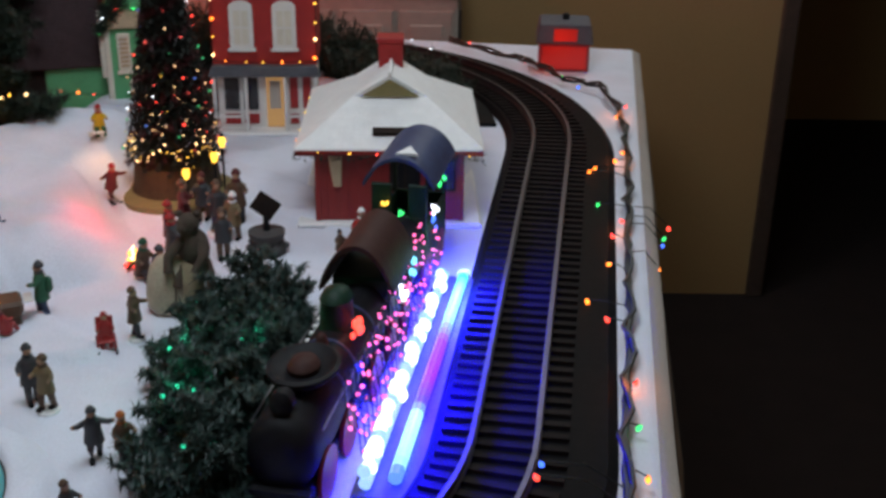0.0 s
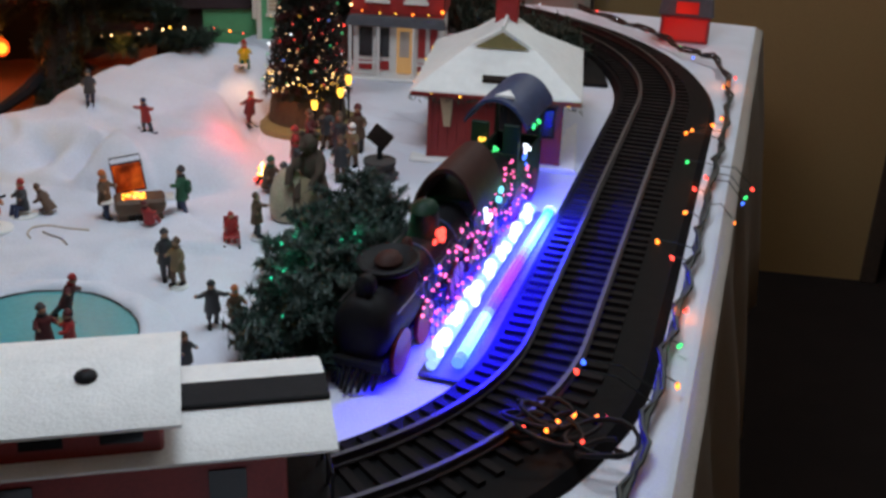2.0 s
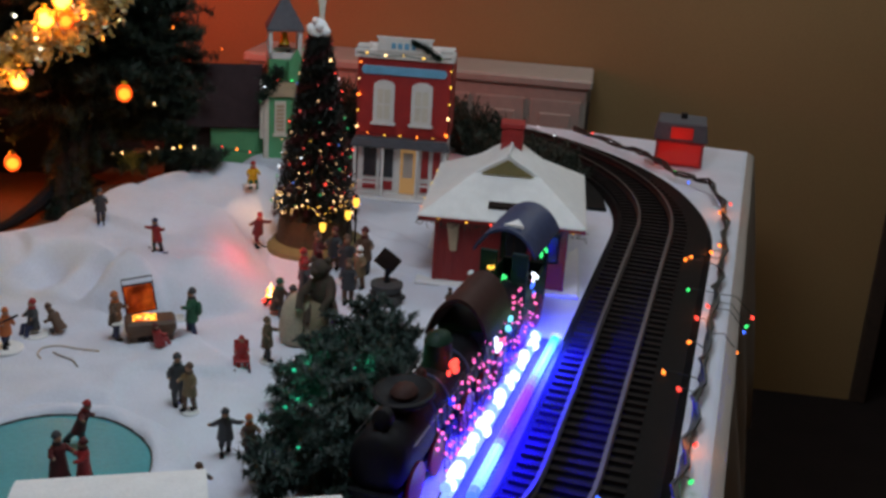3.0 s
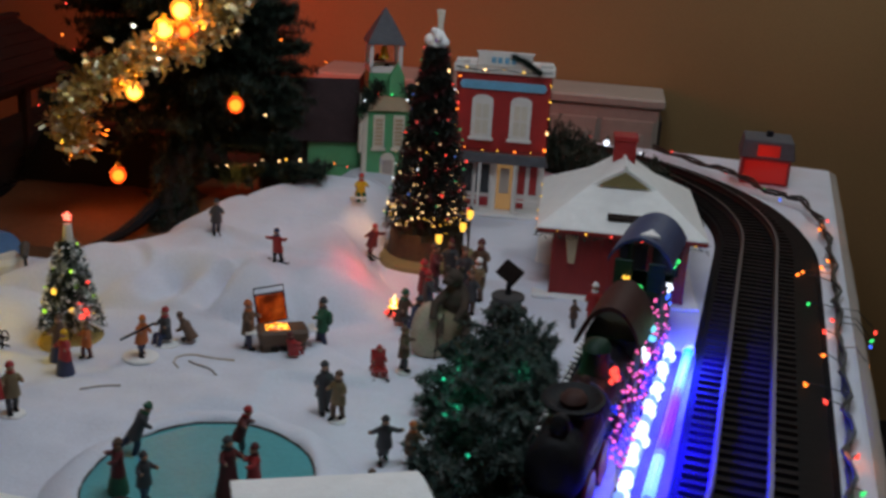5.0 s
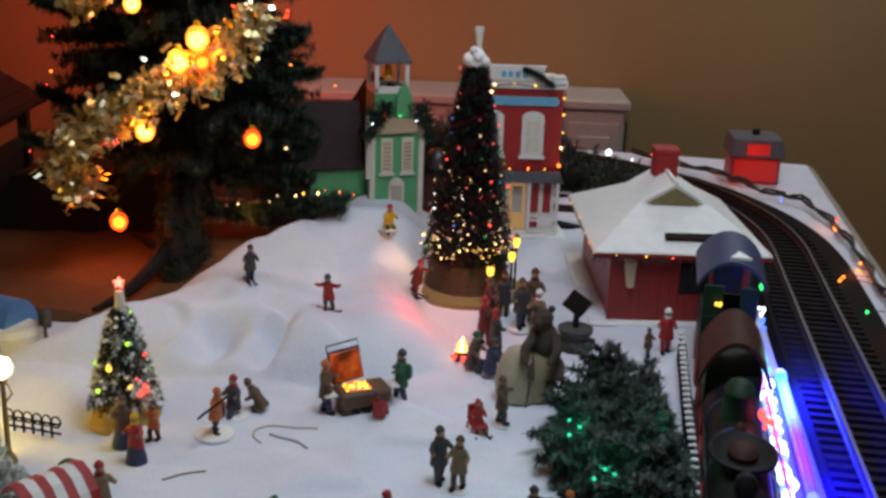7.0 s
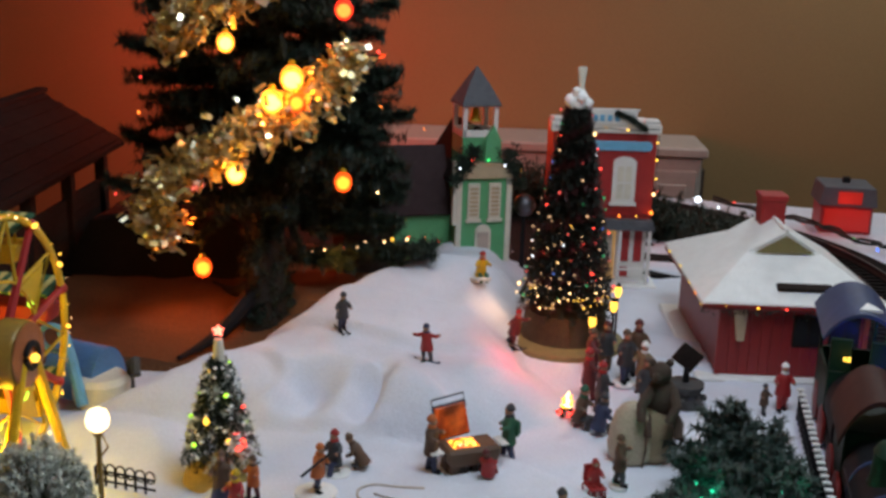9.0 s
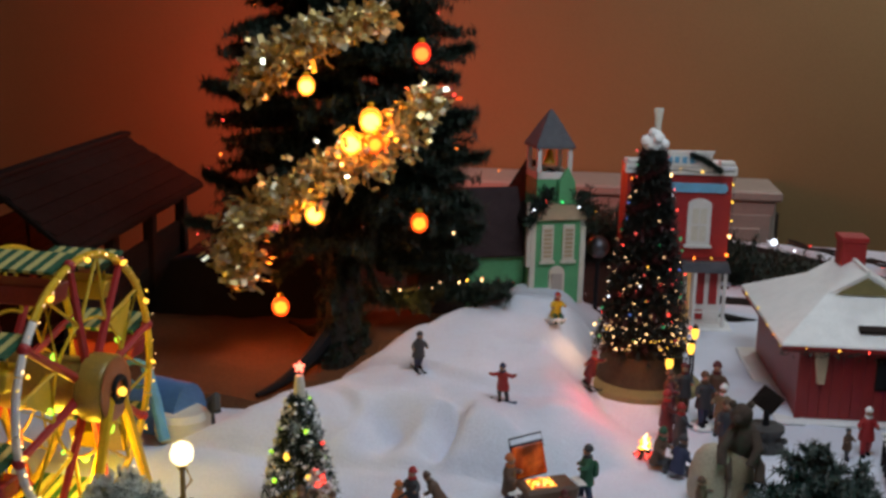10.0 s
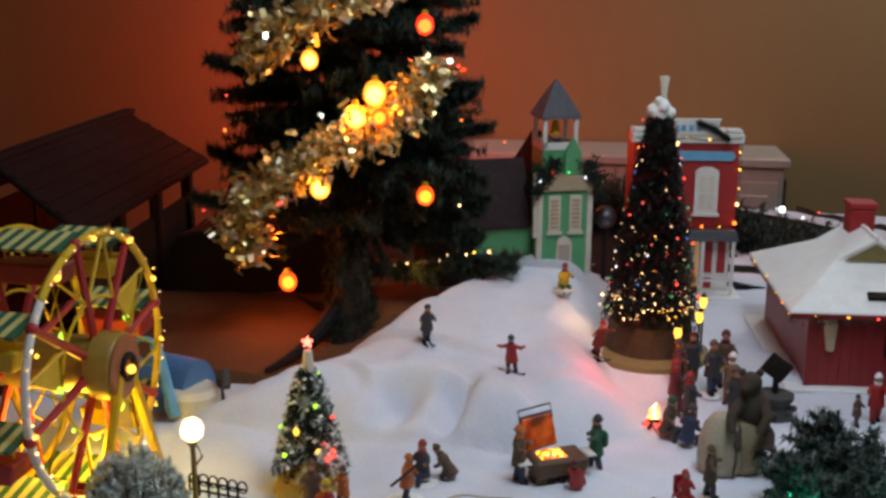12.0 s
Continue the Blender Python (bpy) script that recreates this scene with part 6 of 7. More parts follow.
def engine():
    t = thing("decorative_steam_engine", ENGINE_BODY, "dark steam engine ornament with brown hood and coloured lights", "locomotive")
    ry = Matrix.Rotation(math.pi / 2, 4, "X")
    turn = Matrix.Rotation(math.pi / 2, 4, "Z")
    part("frame", Shape().box(-0.031, 0.031, -0.292, 0.225, 0.012, 0.028), BLACK, t, "black frame", bevel=0.002)
    part("boiler", Shape().lathe([(0.026, 0.20), (0.032, 0.195), (0.032, -0.02), (0.030, -0.025)], 24, 0, Matrix.Translation((0, 0, 0.052)) @ ry), BLACK, t, "black boiler", smooth=True)
    part("smokebox", Shape().lathe([(0.008, 0.294), (0.026, 0.292), (0.032, 0.286), (0.034, 0.278), (0.034, 0.205), (0.032, 0.200)], 24, 0, Matrix.Translation((0, 0, 0.050)) @ ry), BLACK, t, "black smokebox", smooth=True)
    for y in (-0.20, -0.165, -0.100):
        part("band", Shape().lathe([(0.0322, -0.002), (0.0332, -0.0014), (0.0332, 0.0014), (0.0322, 0.002)], 24, 0, Matrix.Translation((0, y, 0.052)) @ ry), NAVY, t, "dull boiler band", smooth=True)
    stack = part("smokestack", Shape().lathe([(0.016, 0.074), (0.016, 0.080), (0.030, 0.087), (0.0345, 0.091), (0.0345, 0.0945), (0.031, 0.0955), (0.022, 0.0900), (0.004, 0.0885)], 26, 0, Matrix.Translation((0, -0.224, 0))), BLACK, t, "wide black flared smokestack", smooth=True)
    part("spark_cap", Shape().lathe([(0.0150, 0.0893), (0.0155, 0.0935), (0.0115, 0.0985), (0.0040, 0.1005)], 18, 0, Matrix.Translation((0, -0.224, 0))), BROWN, stack, "copper brown cap", smooth=True)
    part("steam_dome", Shape().lathe([(0.020, 0.078), (0.018, 0.084), (0.0165, 0.104), (0.0175, 0.107), (0.013, 0.114), (0.003, 0.117)], 18, 0, Matrix.Translation((0, -0.132, 0))), ENGINE_GREEN, t, "dark green steam dome", smooth=True)
    part("bell", Shape().lathe([(0.0085, 0.083), (0.0070, 0.086), (0.0050, 0.094), (0.0015, 0.097)], 12, 0, Matrix.Translation((0, -0.178, 0))), BROWN, t, "dark bronze bell", smooth=True)
    part("hood_wall", Shape().box(-0.033, 0.033, -0.056, 0.016, 0.028, 0.090), ENGINE_GREEN, t, "dark green body under the hood", bevel=0.002)
    part("boiler_hood", roof_shape(-0.044, 0.044, 0.041, 0.086, 0.042, 16, 0.007), BROWN, t, "rounded brown boiler hood", smooth=True, at=Matrix.Translation((0, -0.022, 0)) @ turn)
    part("hood_rim", roof_shape(-0.004, 0.004, 0.0425, 0.085, 0.0435, 16, 0.005), BROWN, t, "raised front edge of the hood", smooth=True, at=Matrix.Translation((0, -0.068, 0)) @ turn)
    part("firebox", Shape().lathe([(0.032, -0.016), (0.036, -0.020), (0.036, -0.098), (0.032, -0.100)], 20, 0, Matrix.Translation((0, 0, 0.054)) @ ry), BLACK, t, "black firebox before the cab", smooth=True)
    part("headlamp", Shape().lathe([(0.009, 0.0), (0.011, 0.004), (0.011, 0.012), (0.006, 0.016)], 16, 0, Matrix.Translation((0, -0.268, 0.091)) @ ry), BLACK, t, "black headlamp", smooth=True)
    cow = part("cowcatcher", Shape().box(-0.031, 0.031, -0.300, -0.293, 0.020, 0.028), BLACK, t)
    for i in range(8):
        x = -0.028 + i * 0.008
        part("bar", Shape().tube([(x, -0.296, 0.024), (x * 0.8, -0.318 + abs(x) * 0.5, 0.004)], 0.0022, 5), BLACK, cow)
    wheel = Shape().lathe([(0.004, -0.002), (0.021, -0.002), (0.022, 0.0), (0.022, 0.003), (0.019, 0.004), (0.004, 0.005)], 18).mesh("wheel", [MAROON], True)
    for sx in (-1, 1):
        for y in (-0.26, -0.20, -0.11, -0.05, 0.01, 0.11, 0.18):
            share("wheel", wheel, t, Matrix.Translation((sx * 0.033, y, 0.022)) @ Matrix.Rotation(sx * math.pi / 2, 4, "Y"))
        part("side_rod", Shape().box(sx * 0.0395 - 0.001, sx * 0.0395 + 0.001, -0.12, 0.02, 0.018, 0.022), STEEL, t)
        part("handrail", Shape().tube([(sx * 0.034, -0.27, 0.066), (sx * 0.035, -0.19, 0.068), (sx * 0.035, -0.09, 0.068)], 0.0010, 5), STEEL, t)
    cab = part("cab", Shape().box(-0.036, 0.036, 0.100, 0.105, 0.026, 0.088).box(-0.036, -0.010, 0.100, 0.105, 0.088, 0.124).box(0.012, 0.036, 0.100, 0.105, 0.088, 0.124).box(-0.036, -0.032, 0.105, 0.205, 0.026, 0.078).box(0.032, 0.036, 0.105, 0.205, 0.026, 0.078).box(-0.036, 0.036, 0.205, 0.209, 0.026, 0.078), ENGINE_GREEN, t, "dark green cab", bevel=0.001)
    for sx in (-1, 1):
        part("cab_post", Shape().box(sx * 0.034 - 0.002, sx * 0.034 + 0.002, 0.200, 0.206, 0.078, 0.126), ENGINE_GREEN, cab)
    part("cab_roof", roof_shape(-0.060, 0.060, 0.047, 0.124, 0.030, 14, 0.004), NAVY, t, "rounded navy blue cab roof", smooth=True, at=Matrix.Translation((0, 0.158, 0)) @ turn)
    part("roof_snow_patch", Shape().prism([(-0.010, 0), (0.018, 0.002), (0.002, 0.026)], -0.0015, 0.0015, 0, Matrix.Translation((0.004, 0.108, 0.1545)) @ Matrix.Rotation(-math.pi / 2, 4, "X")), PAINT_SNOW, t, "white triangular snow patch")
    # coloured lamps on the engine
    rng = random.Random(19)
    for x, y, z, r, m, n in ((0.045, 0.150, 0.114, 0.0042, G_GREEN, 6), (0.043, 0.112, 0.094, 0.0042, G_WHITE, 6), (0.045, 0.105, 0.084, 0.0040, G_BLUE, 4), (0.006, 0.092, 0.098, 0.0034, G_GREEN, 5), (-0.016, 0.094, 0.104, 0.0030, G_YELLOW, 3),
                             (0.044, 0.010, 0.074, 0.0050, G_TUBE_CYAN, 4), (0.043, -0.030, 0.066, 0.0052, G_WHITE, 5), (0.028, -0.150, 0.090, 0.0058, G_RED, 7), (0.037, -0.172, 0.068, 0.0045, G_TUBE_BLUE, 5)):
        for _ in range(n):
            part("lamp", Shape().ball((x + rng.uniform(-1, 1) * r, y + rng.uniform(-2.2, 2.2) * r, z + rng.uniform(-1.2, 1.2) * r), r * rng.uniform(0.4, 0.95), 0, 8, 0.8, 1, 0.9), m, t, "glowing coloured lamp", smooth=True)


def light_strips():
    t = thing("led_rope_light", ENGINE, "bright blue-white twisted rope light beside the engine", "rope light")
    rng = random.Random(20)
    part("cord", Shape().tube([(0.038, -0.260, 0.012), (0.038, 0.126, 0.012)], 0.0052, 8), G_LEDCOOL, t, "pale blue glowing cord", smooth=True)
    for i in range(36):
        y = -0.256 + i * 0.0107
        k = rng.choice((0.7, 0.9, 1.0, 1.15))
        part("led", Shape().ball((0.038 + rng.uniform(-0.003, 0.003), y + rng.uniform(-0.002, 0.002), 0.018 + rng.uniform(-0.002, 0.003)), 0.0064 * k, 0, 9, 1.0, 0.85, 1.0), G_LEDROPE if i % 5 else G_LEDCOOL, t, smooth=True)
    u = thing("led_tube_light", ENGINE, "frosted light tube glowing blue, violet and cyan beside the track", "light tube")
    stops = ((-0.250, (0.02, 0.04, 1.0)), (-0.228, (0.5, 1.2, 1.6)), (-0.165, (0.6, 1.3, 1.6)), (-0.148, (0.12, 0.1, 1.2)), (-0.10, (0.42, 0.05, 1.0)), (-0.03, (0.40, 0.08, 1.1)), (-0.005, (0.35, 0.5, 1.4)), (0.020, (0.55, 1.3, 1.6)), (0.085, (0.4, 1.3, 1.4)), (0.118, (0.05, 0.9, 0.8)))
    n = 32
    step = (stops[-1][0] - stops[0][0]) / n
    for i in range(n):
        y = stops[0][0] + step * (i + 0.5)
        k = max(j for j in range(len(stops) - 1) if stops[j][0] <= y)
        w = (y - stops[k][0]) / (stops[k + 1][0] - stops[k][0])
        c = Vector(stops[k][1]).lerp(Vector(stops[k + 1][1]), w)
        part("segment", Shape().tube([(0.059, y - step * 0.51, 0.013), (0.059, y + step * 0.51, 0.013)], 0.0058, 10), glowing("led_tube_glow", tuple(c), 1.0, 0.1), u, smooth=True)
    part("cap", Shape().lathe([(0.0076, 0), (0.0076, 0.006)], 10, 0, Matrix.Translation((0.059, 0.119, 0.013)) @ Matrix.Rotation(-math.pi / 2, 4, "X")), WHITE, u)
    rng = random.Random(9)
    w = thing("pink_fairy_lights", ENGINE, "net of tiny pink fairy lights on the side of the engine", "string lights")
    dot = Shape().ball((0, 0, 0), 0.0017, 0, 6).mesh("bulb", [G_PINK])
    for i in range(120):
        h = rng.random()
        share("bulb", dot, w, Matrix.Translation((0.034 - 0.018 * h + rng.uniform(-0.001, 0.001), -0.250 + 0.40 * (i + rng.random()) / 120, 0.030 + 0.050 * h)) @ Matrix.Scale(rng.uniform(0.7, 1.2), 4))
    for k in range(6):
        part("wire", Shape().tube([(0.034 - 0.018 * (0.5 + 0.5 * math.sin(i * 0.9 + k)), -0.250 + 0.40 * i / 30, 0.030 + 0.050 * (0.5 + 0.5 * math.sin(i * 0.9 + k))) for i in range(31)], 0.0005, 4), WIRE, w)
    b = part("strip_board", Shape().box(0.028, 0.0755, -0.268, 0.135, 0.003, 0.0062, 0, ENGINE), BOARD, bevel=0.001)
    tagged(b, "narrow grey plastic board under the light strips", "board")


# ---- fir garland with teal lights in front of the engine ----
def fir_garland():
    rng = random.Random(61)
    sprigs = [Shape() for _ in range(26)]
    for i in range(520):
        s = sprigs[i % 26]
        u, v = ((i % 26) + rng.random() * 2.5) / 28.0, rng.random()
        y = -0.335 + 0.365 * u
        mid = 0.214 + 0.06 * (y + 0.15) + 0.022 * smooth01((-y - 0.12) / 0.1)
        half = 0.066 * math.sin(math.pi * min(1, max(0.12, u * 0.95 + 0.05))) ** 0.5
        x = mid + half * (2 * v - 1)
        z = 0.012 + rng.random() ** 1.1 * 0.058 * (1 - abs(2 * v - 1) ** 2)
        a = rng.uniform(0, 6.28)
        d = Vector((math.cos(a), math.sin(a), rng.uniform(-0.1, 0.7))).normalized() * rng.uniform(0.022, 0.042)
        p = Vector((x, y, z))
        q = p + d
        q.x = min(q.x, 0.268 + 0.13 * max(y, -0.17))
        s.tube([p, q], 0.0010, 4, 1)
        needles(s, [p.lerp(q, w / 9) for w in range(1, 10)], 0.0095, 14, rng, 0.9, 0.0013)
    g = thing("fir_garland", pose(0, 0, 0), "bushy dark green fir garland lying beside the engine", "garland")
    for s in sprigs:
        part("sprig", s, [TEALN, BARK], g)
    t = thing("teal_garland_lights", pose(0, 0, 0), "soft teal lights inside the fir garland", "string lights")
    m = Shape().ball((0, 0, 0), 0.0020, 0, 8).mesh("bulb", [G_TEAL], True)
    glow = ((0.178, -0.078, 0.034), (0.172, -0.140, 0.050), (0.186, -0.222, 0.052), (0.236, -0.150, 0.066), (0.216, -0.285, 0.048), (0.166, -0.105, 0.024))
    for x, y, z in glow:
        for dx, dy, dz in ((0, 0, 0), (0.010, 0.012, -0.010), (-0.010, -0.008, -0.004)):
            share("bulb", m, t, Matrix.Translation((x + dx, y + dy, z + dz)))
        lamp("teal_light", "POINT", (x, y, z + 0.008), 0.026, (0.02, 0.8, 0.45), 0.010)


def iron_fence(points, name_label, h=0.022, snow=True):
    t = thing("toy_fence", pose(0, 0, 0), name_label, "fence")
    pts = [Vector(p) for p in points]
    for a, b in zip(pts, pts[1:]):
        n = max(2, round((b - a).length / (0.014 if snow else 0.011)))
        d = (b - a).normalized()
        for i in range(n):
            p = a.lerp(b, i / n)
            k = part("picket", Shape().tube([p, p + Vector((0, 0, h))], 0.0014, 5), BLACK, t)
            if snow:
                part("snow_cap", Shape().box(-0.0040, 0.0040, -0.0024, 0.0024, h, h + 0.003, 0, Matrix.Translation(p) @ Matrix.Rotation(math.atan2(d.y, d.x) + math.pi / 2, 4, "Z")), PAINT_SNOW, k, "white snow cap", bevel=0.0008)
            else:
                c = p + d * 0.0055 + Vector((0, 0, h * 0.92))
                part("scroll", Shape().tube([tuple(c + d * (0.0048 * math.cos(a)) + Vector((0, 0, 0.0058 * math.sin(a)))) for a in [2 * math.pi * q / 12 for q in range(13)]], 0.0009, 5), BLACK, k, smooth=True)
        up, side = Vector((0, 0, h * 0.8)), Vector((d.y, -d.x, 0)) * -0.0055
        part("rail", Shape().tube([a + up, b + up], 0.0012, 5).tube([a + up * 0.35, b + up * 0.35], 0.0012, 5), BLACK, t)
        if snow:
            part("snow_strip", Shape().tube([a + side + up * 0.9, b + side + up * 0.9], 0.0018, 5), GREYROOF, t, "grey rail beside the pickets")


# ---- left side: wheel, lamp, bush, stall, stable ----
def ferris_wheel():
    t = thing("ferris_wheel", pose(-0.466, -0.125, 0.0, 0, 0, -4), "lit red and yellow toy ferris wheel with striped canopies", "ferris wheel")
    R, zc = 0.118, 0.136
    circle = lambda x, r, a0, a1, n: [(x, r * math.cos(a0 + (a1 - a0) * i / n), zc + r * math.sin(a0 + (a1 - a0) * i / n)) for i in range(n + 1)]
    for k, x in enumerate((0.022, -0.060)):
        for i in range(16):
            a = 2 * math.pi * i / 16
            part("rim_segment", Shape().tube(circle(x, R, a, a + 0.385, 4), 0.0036, 8), WHITE if 6 <= i <= 10 else YELLOWP, t, "white rim segment" if 6 <= i <= 10 else "yellow rim segment", smooth=True)
        part("inner_rim", Shape().tube(circle(x, 0.062, 0, 2 * math.pi, 30), 0.0016, 6), YELLOWP, t, smooth=True)
        for i in range(8):
            a = 2 * math.pi * i / 8 + 0.2
            c, d = math.cos(a), math.sin(a)
            part("spoke", Shape().tube([(x, 0.02 * c, zc + 0.02 * d), (x, R * 0.6 * c, zc + R * 0.6 * d), (x, R * c, zc + R * d)], 0.0046, 6, 0, 0.75), RED, t, "red spoke", smooth=True)
            part("joint", Shape().ball((x, R * c, zc + R * d), 0.0058, 0, 8), RED, t, "red rim joint", smooth=True)
            b = a + math.pi / 8
            part("brace", Shape().tube([(x, 0.06 * c, zc + 0.06 * d), (x, R * math.cos(b), zc + R * math.sin(b)), (x, 0.06 * math.cos(a + math.pi / 4), zc + 0.06 * math.sin(a + math.pi / 4))], 0.0019, 5), YELLOWP, t, "yellow brace", smooth=True)
            if (i + k) % 3 == 0:
                e = a + math.pi / 4
                tri = [(0.072 * math.cos(a + 0.1), zc + 0.072 * math.sin(a + 0.1)), (0.104 * math.cos(b), zc + 0.104 * math.sin(b)), (0.060 * math.cos(e - 0.12), zc + 0.060 * math.sin(e - 0.12))]
                v = [(xx, p, q) for xx in (x - 0.003, x - 0.001) for p, q in tri]
                part("panel", Shape().add(v, [(0, 1, 2), (5, 4, 3), (0, 3, 4, 1), (1, 4, 5, 2), (2, 5, 3, 0)]), YELLOWP, t, "yellow triangular panel")
    for i in range(8):
        a = 2 * math.pi * i / 8 + 0.2
        part("axle_bar", Shape().tube([(-0.060, R * math.cos(a), zc + R * math.sin(a)), (0.022, R * math.cos(a), zc + R * math.sin(a))], 0.0017, 6), YELLOWP, t)
    part("hub", Shape().lathe([(0.010, -0.075), (0.026, -0.070), (0.026, 0.020), (0.031, 0.024), (0.031, 0.043), (0.029, 0.046), (0.012, 0.047)], 22, 0, Matrix.Translation((0, 0, zc)) @ Matrix.Rotation(math.pi / 2, 4, "Y")), HUBGOLD, t, "golden brown hub drum", smooth=True)
    part("hub_face", Shape().lathe([(0.0285, 0.0472), (0.026, 0.0485), (0.008, 0.0490)], 22, 0, Matrix.Translation((0, 0, zc)) @ Matrix.Rotation(math.pi / 2, 4, "Y")), HUBFACE, t, "reddish brown hub face", smooth=True)
    part("hub_lamp", Shape().ball((0.053, 0, zc - 0.002), 0.0042, 0, 10), G_YELLOW, t, "yellow hub lamp")
    part("hub_ring", Shape().tube([(0.0505, 0.011 * math.cos(a), zc + 0.011 * math.sin(a)) for a in [2 * math.pi * i / 20 for i in range(21)]], 0.0028, 6), BLACK, t, smooth=True)
    for x in (0.046, -0.082):
        for e in (-1, 1):
            part("support_leg", Shape().tube([(x, 0.008 * e, zc), (x, 0.062 * e, 0.004)], 0.0050, 8), YELLOWP, t, "yellow support leg", smooth=True)
        part("foot", Shape().box(x - 0.008, x + 0.008, -0.075, 0.075, 0.0, 0.006), MAROON, t, "dark red foot beam", bevel=0.001)
    stripe = [DKGREEN, CANVAS]
    for i in range(8):
        a = 2 * math.pi * i / 8 + 0.2
        y, z = R * math.cos(a), zc + R * math.sin(a)
        g = part("gondola", Shape().prism([(-0.048, -0.034), (0.010, -0.034), (0.014, -0.016), (-0.052, -0.016)], -0.014, 0.014), (RED, YELLOWP, MAROON, YELLOWP)[i % 4], t, "gondola tub", bevel=0.0015, at=Matrix.Translation((0, y, z)))
        c = Shape()
        for j in range(11):
            x0 = -0.054 + j * 0.0064
            c.prism([(x0, 0.000), (x0 + 0.0064, 0.000), (x0 + 0.0064, 0.003), (x0, 0.003)], -0.020, 0.020, j % 2, Matrix.Rotation(0.18, 4, "X"))
        part("canopy", c, stripe, g, "green and yellow striped canopy")
        for x in (-0.045, 0.006):
            part("hanger", Shape().tube([(x, 0, -0.030), (x, 0, 0.002)], 0.0012, 5), YELLOWP, g)
    m = t.matrix_basis
    path = [tuple(m @ Vector((0.027, (R + 0.001) * math.cos(a), zc + (R + 0.001) * math.sin(a)))) for a in [2 * math.pi * i / 48 for i in range(49)]]
    string_lights("wheel_rim_lights", path, ["yellow", "dim_warm", "warm"], "tiny yellow lights round the wheel rim", 0.0008, 0.0, 0.02, 0.0022, 71, 52)
    path = [tuple(m @ Vector((0.028, R * math.cos(a), zc + R * math.sin(a)))) for a in [2 * math.pi * (i - 0.1) / 16 + 0.2 for i in range(17)]]
    string_lights("wheel_joint_lights", path, ["yellow"], "round yellow lamps at the wheel joints", 0.0025, 0.0, 0.02, 0.001, 73, 11)
    path = [tuple(m @ Vector((0.020, 0.066 * math.cos(a), zc + 0.066 * math.sin(a)))) for a in [2 * math.pi * i / 24 for i in range(25)]]
    string_lights("wheel_spoke_lights", path, ["lime"], "lime green lights on the wheel spokes", 0.0030, 0.0, 0.02, 0.002, 72, 9)


def globe_lamp():
    t = thing("globe_street_lamp", pose(-0.348, -0.162, 0.0), "toy street lamp with a glowing cream globe", "street lamp")
    part("post", Shape().lathe([(0.008, 0.0), (0.006, 0.006), (0.0026, 0.012), (0.0022, 0.078), (0.0045, 0.082), (0.006, 0.085)], 10), HUBGOLD, t, "golden brown post", smooth=True)
    part("arm", Shape().tube([(0.002, 0, 0.062), (0.008, 0, 0.070), (0.004, 0, 0.080)], 0.001), HUBGOLD, t)
    part("globe", Shape().lathe([(0.005, 0.085), (0.0092, 0.089), (0.0102, 0.0955), (0.0080, 0.102), (0.003, 0.105)], 14), G_GLOBE, t, "glowing cream globe", smooth=True)
    lamp("globe_light", "POINT", (-0.348, -0.162, 0.120), 0.012, (1.0, 0.8, 0.45), 0.012)


def frosted_bush(x, y, r, h, mat, label, seed):
    rng, s, twigs = random.Random(seed), Shape(), Shape()
    t = thing("frosted_bush", pose(x, y, 0.0), label, "bush")
    for i in range(420):
        d = Vector((rng.gauss(0, 1), rng.gauss(0, 1), abs(rng.gauss(0, 1)))).normalized()
        k = rng.uniform(0.88, 1.02)
        p = Vector((d.x * r * 0.5, d.y * r * 0.5, 0.006 + d.z * h * 0.5))
        q = Vector((d.x * r * k, d.y * r * k, 0.006 + d.z * h * k))
        twigs.tube([p * 0.3, p, q], 0.0008, 3, 0)
        needles(s, [p.lerp(q, w) for w in (0.5, 0.65, 0.8, 0.92, 1.0)], 0.0046, 20, rng, 1.3, 0.0008)
    part("twig_core", twigs, FLOCK, t, "pale flocked twig core")
    part("foliage", s, mat, t, "frosted pale green foliage")


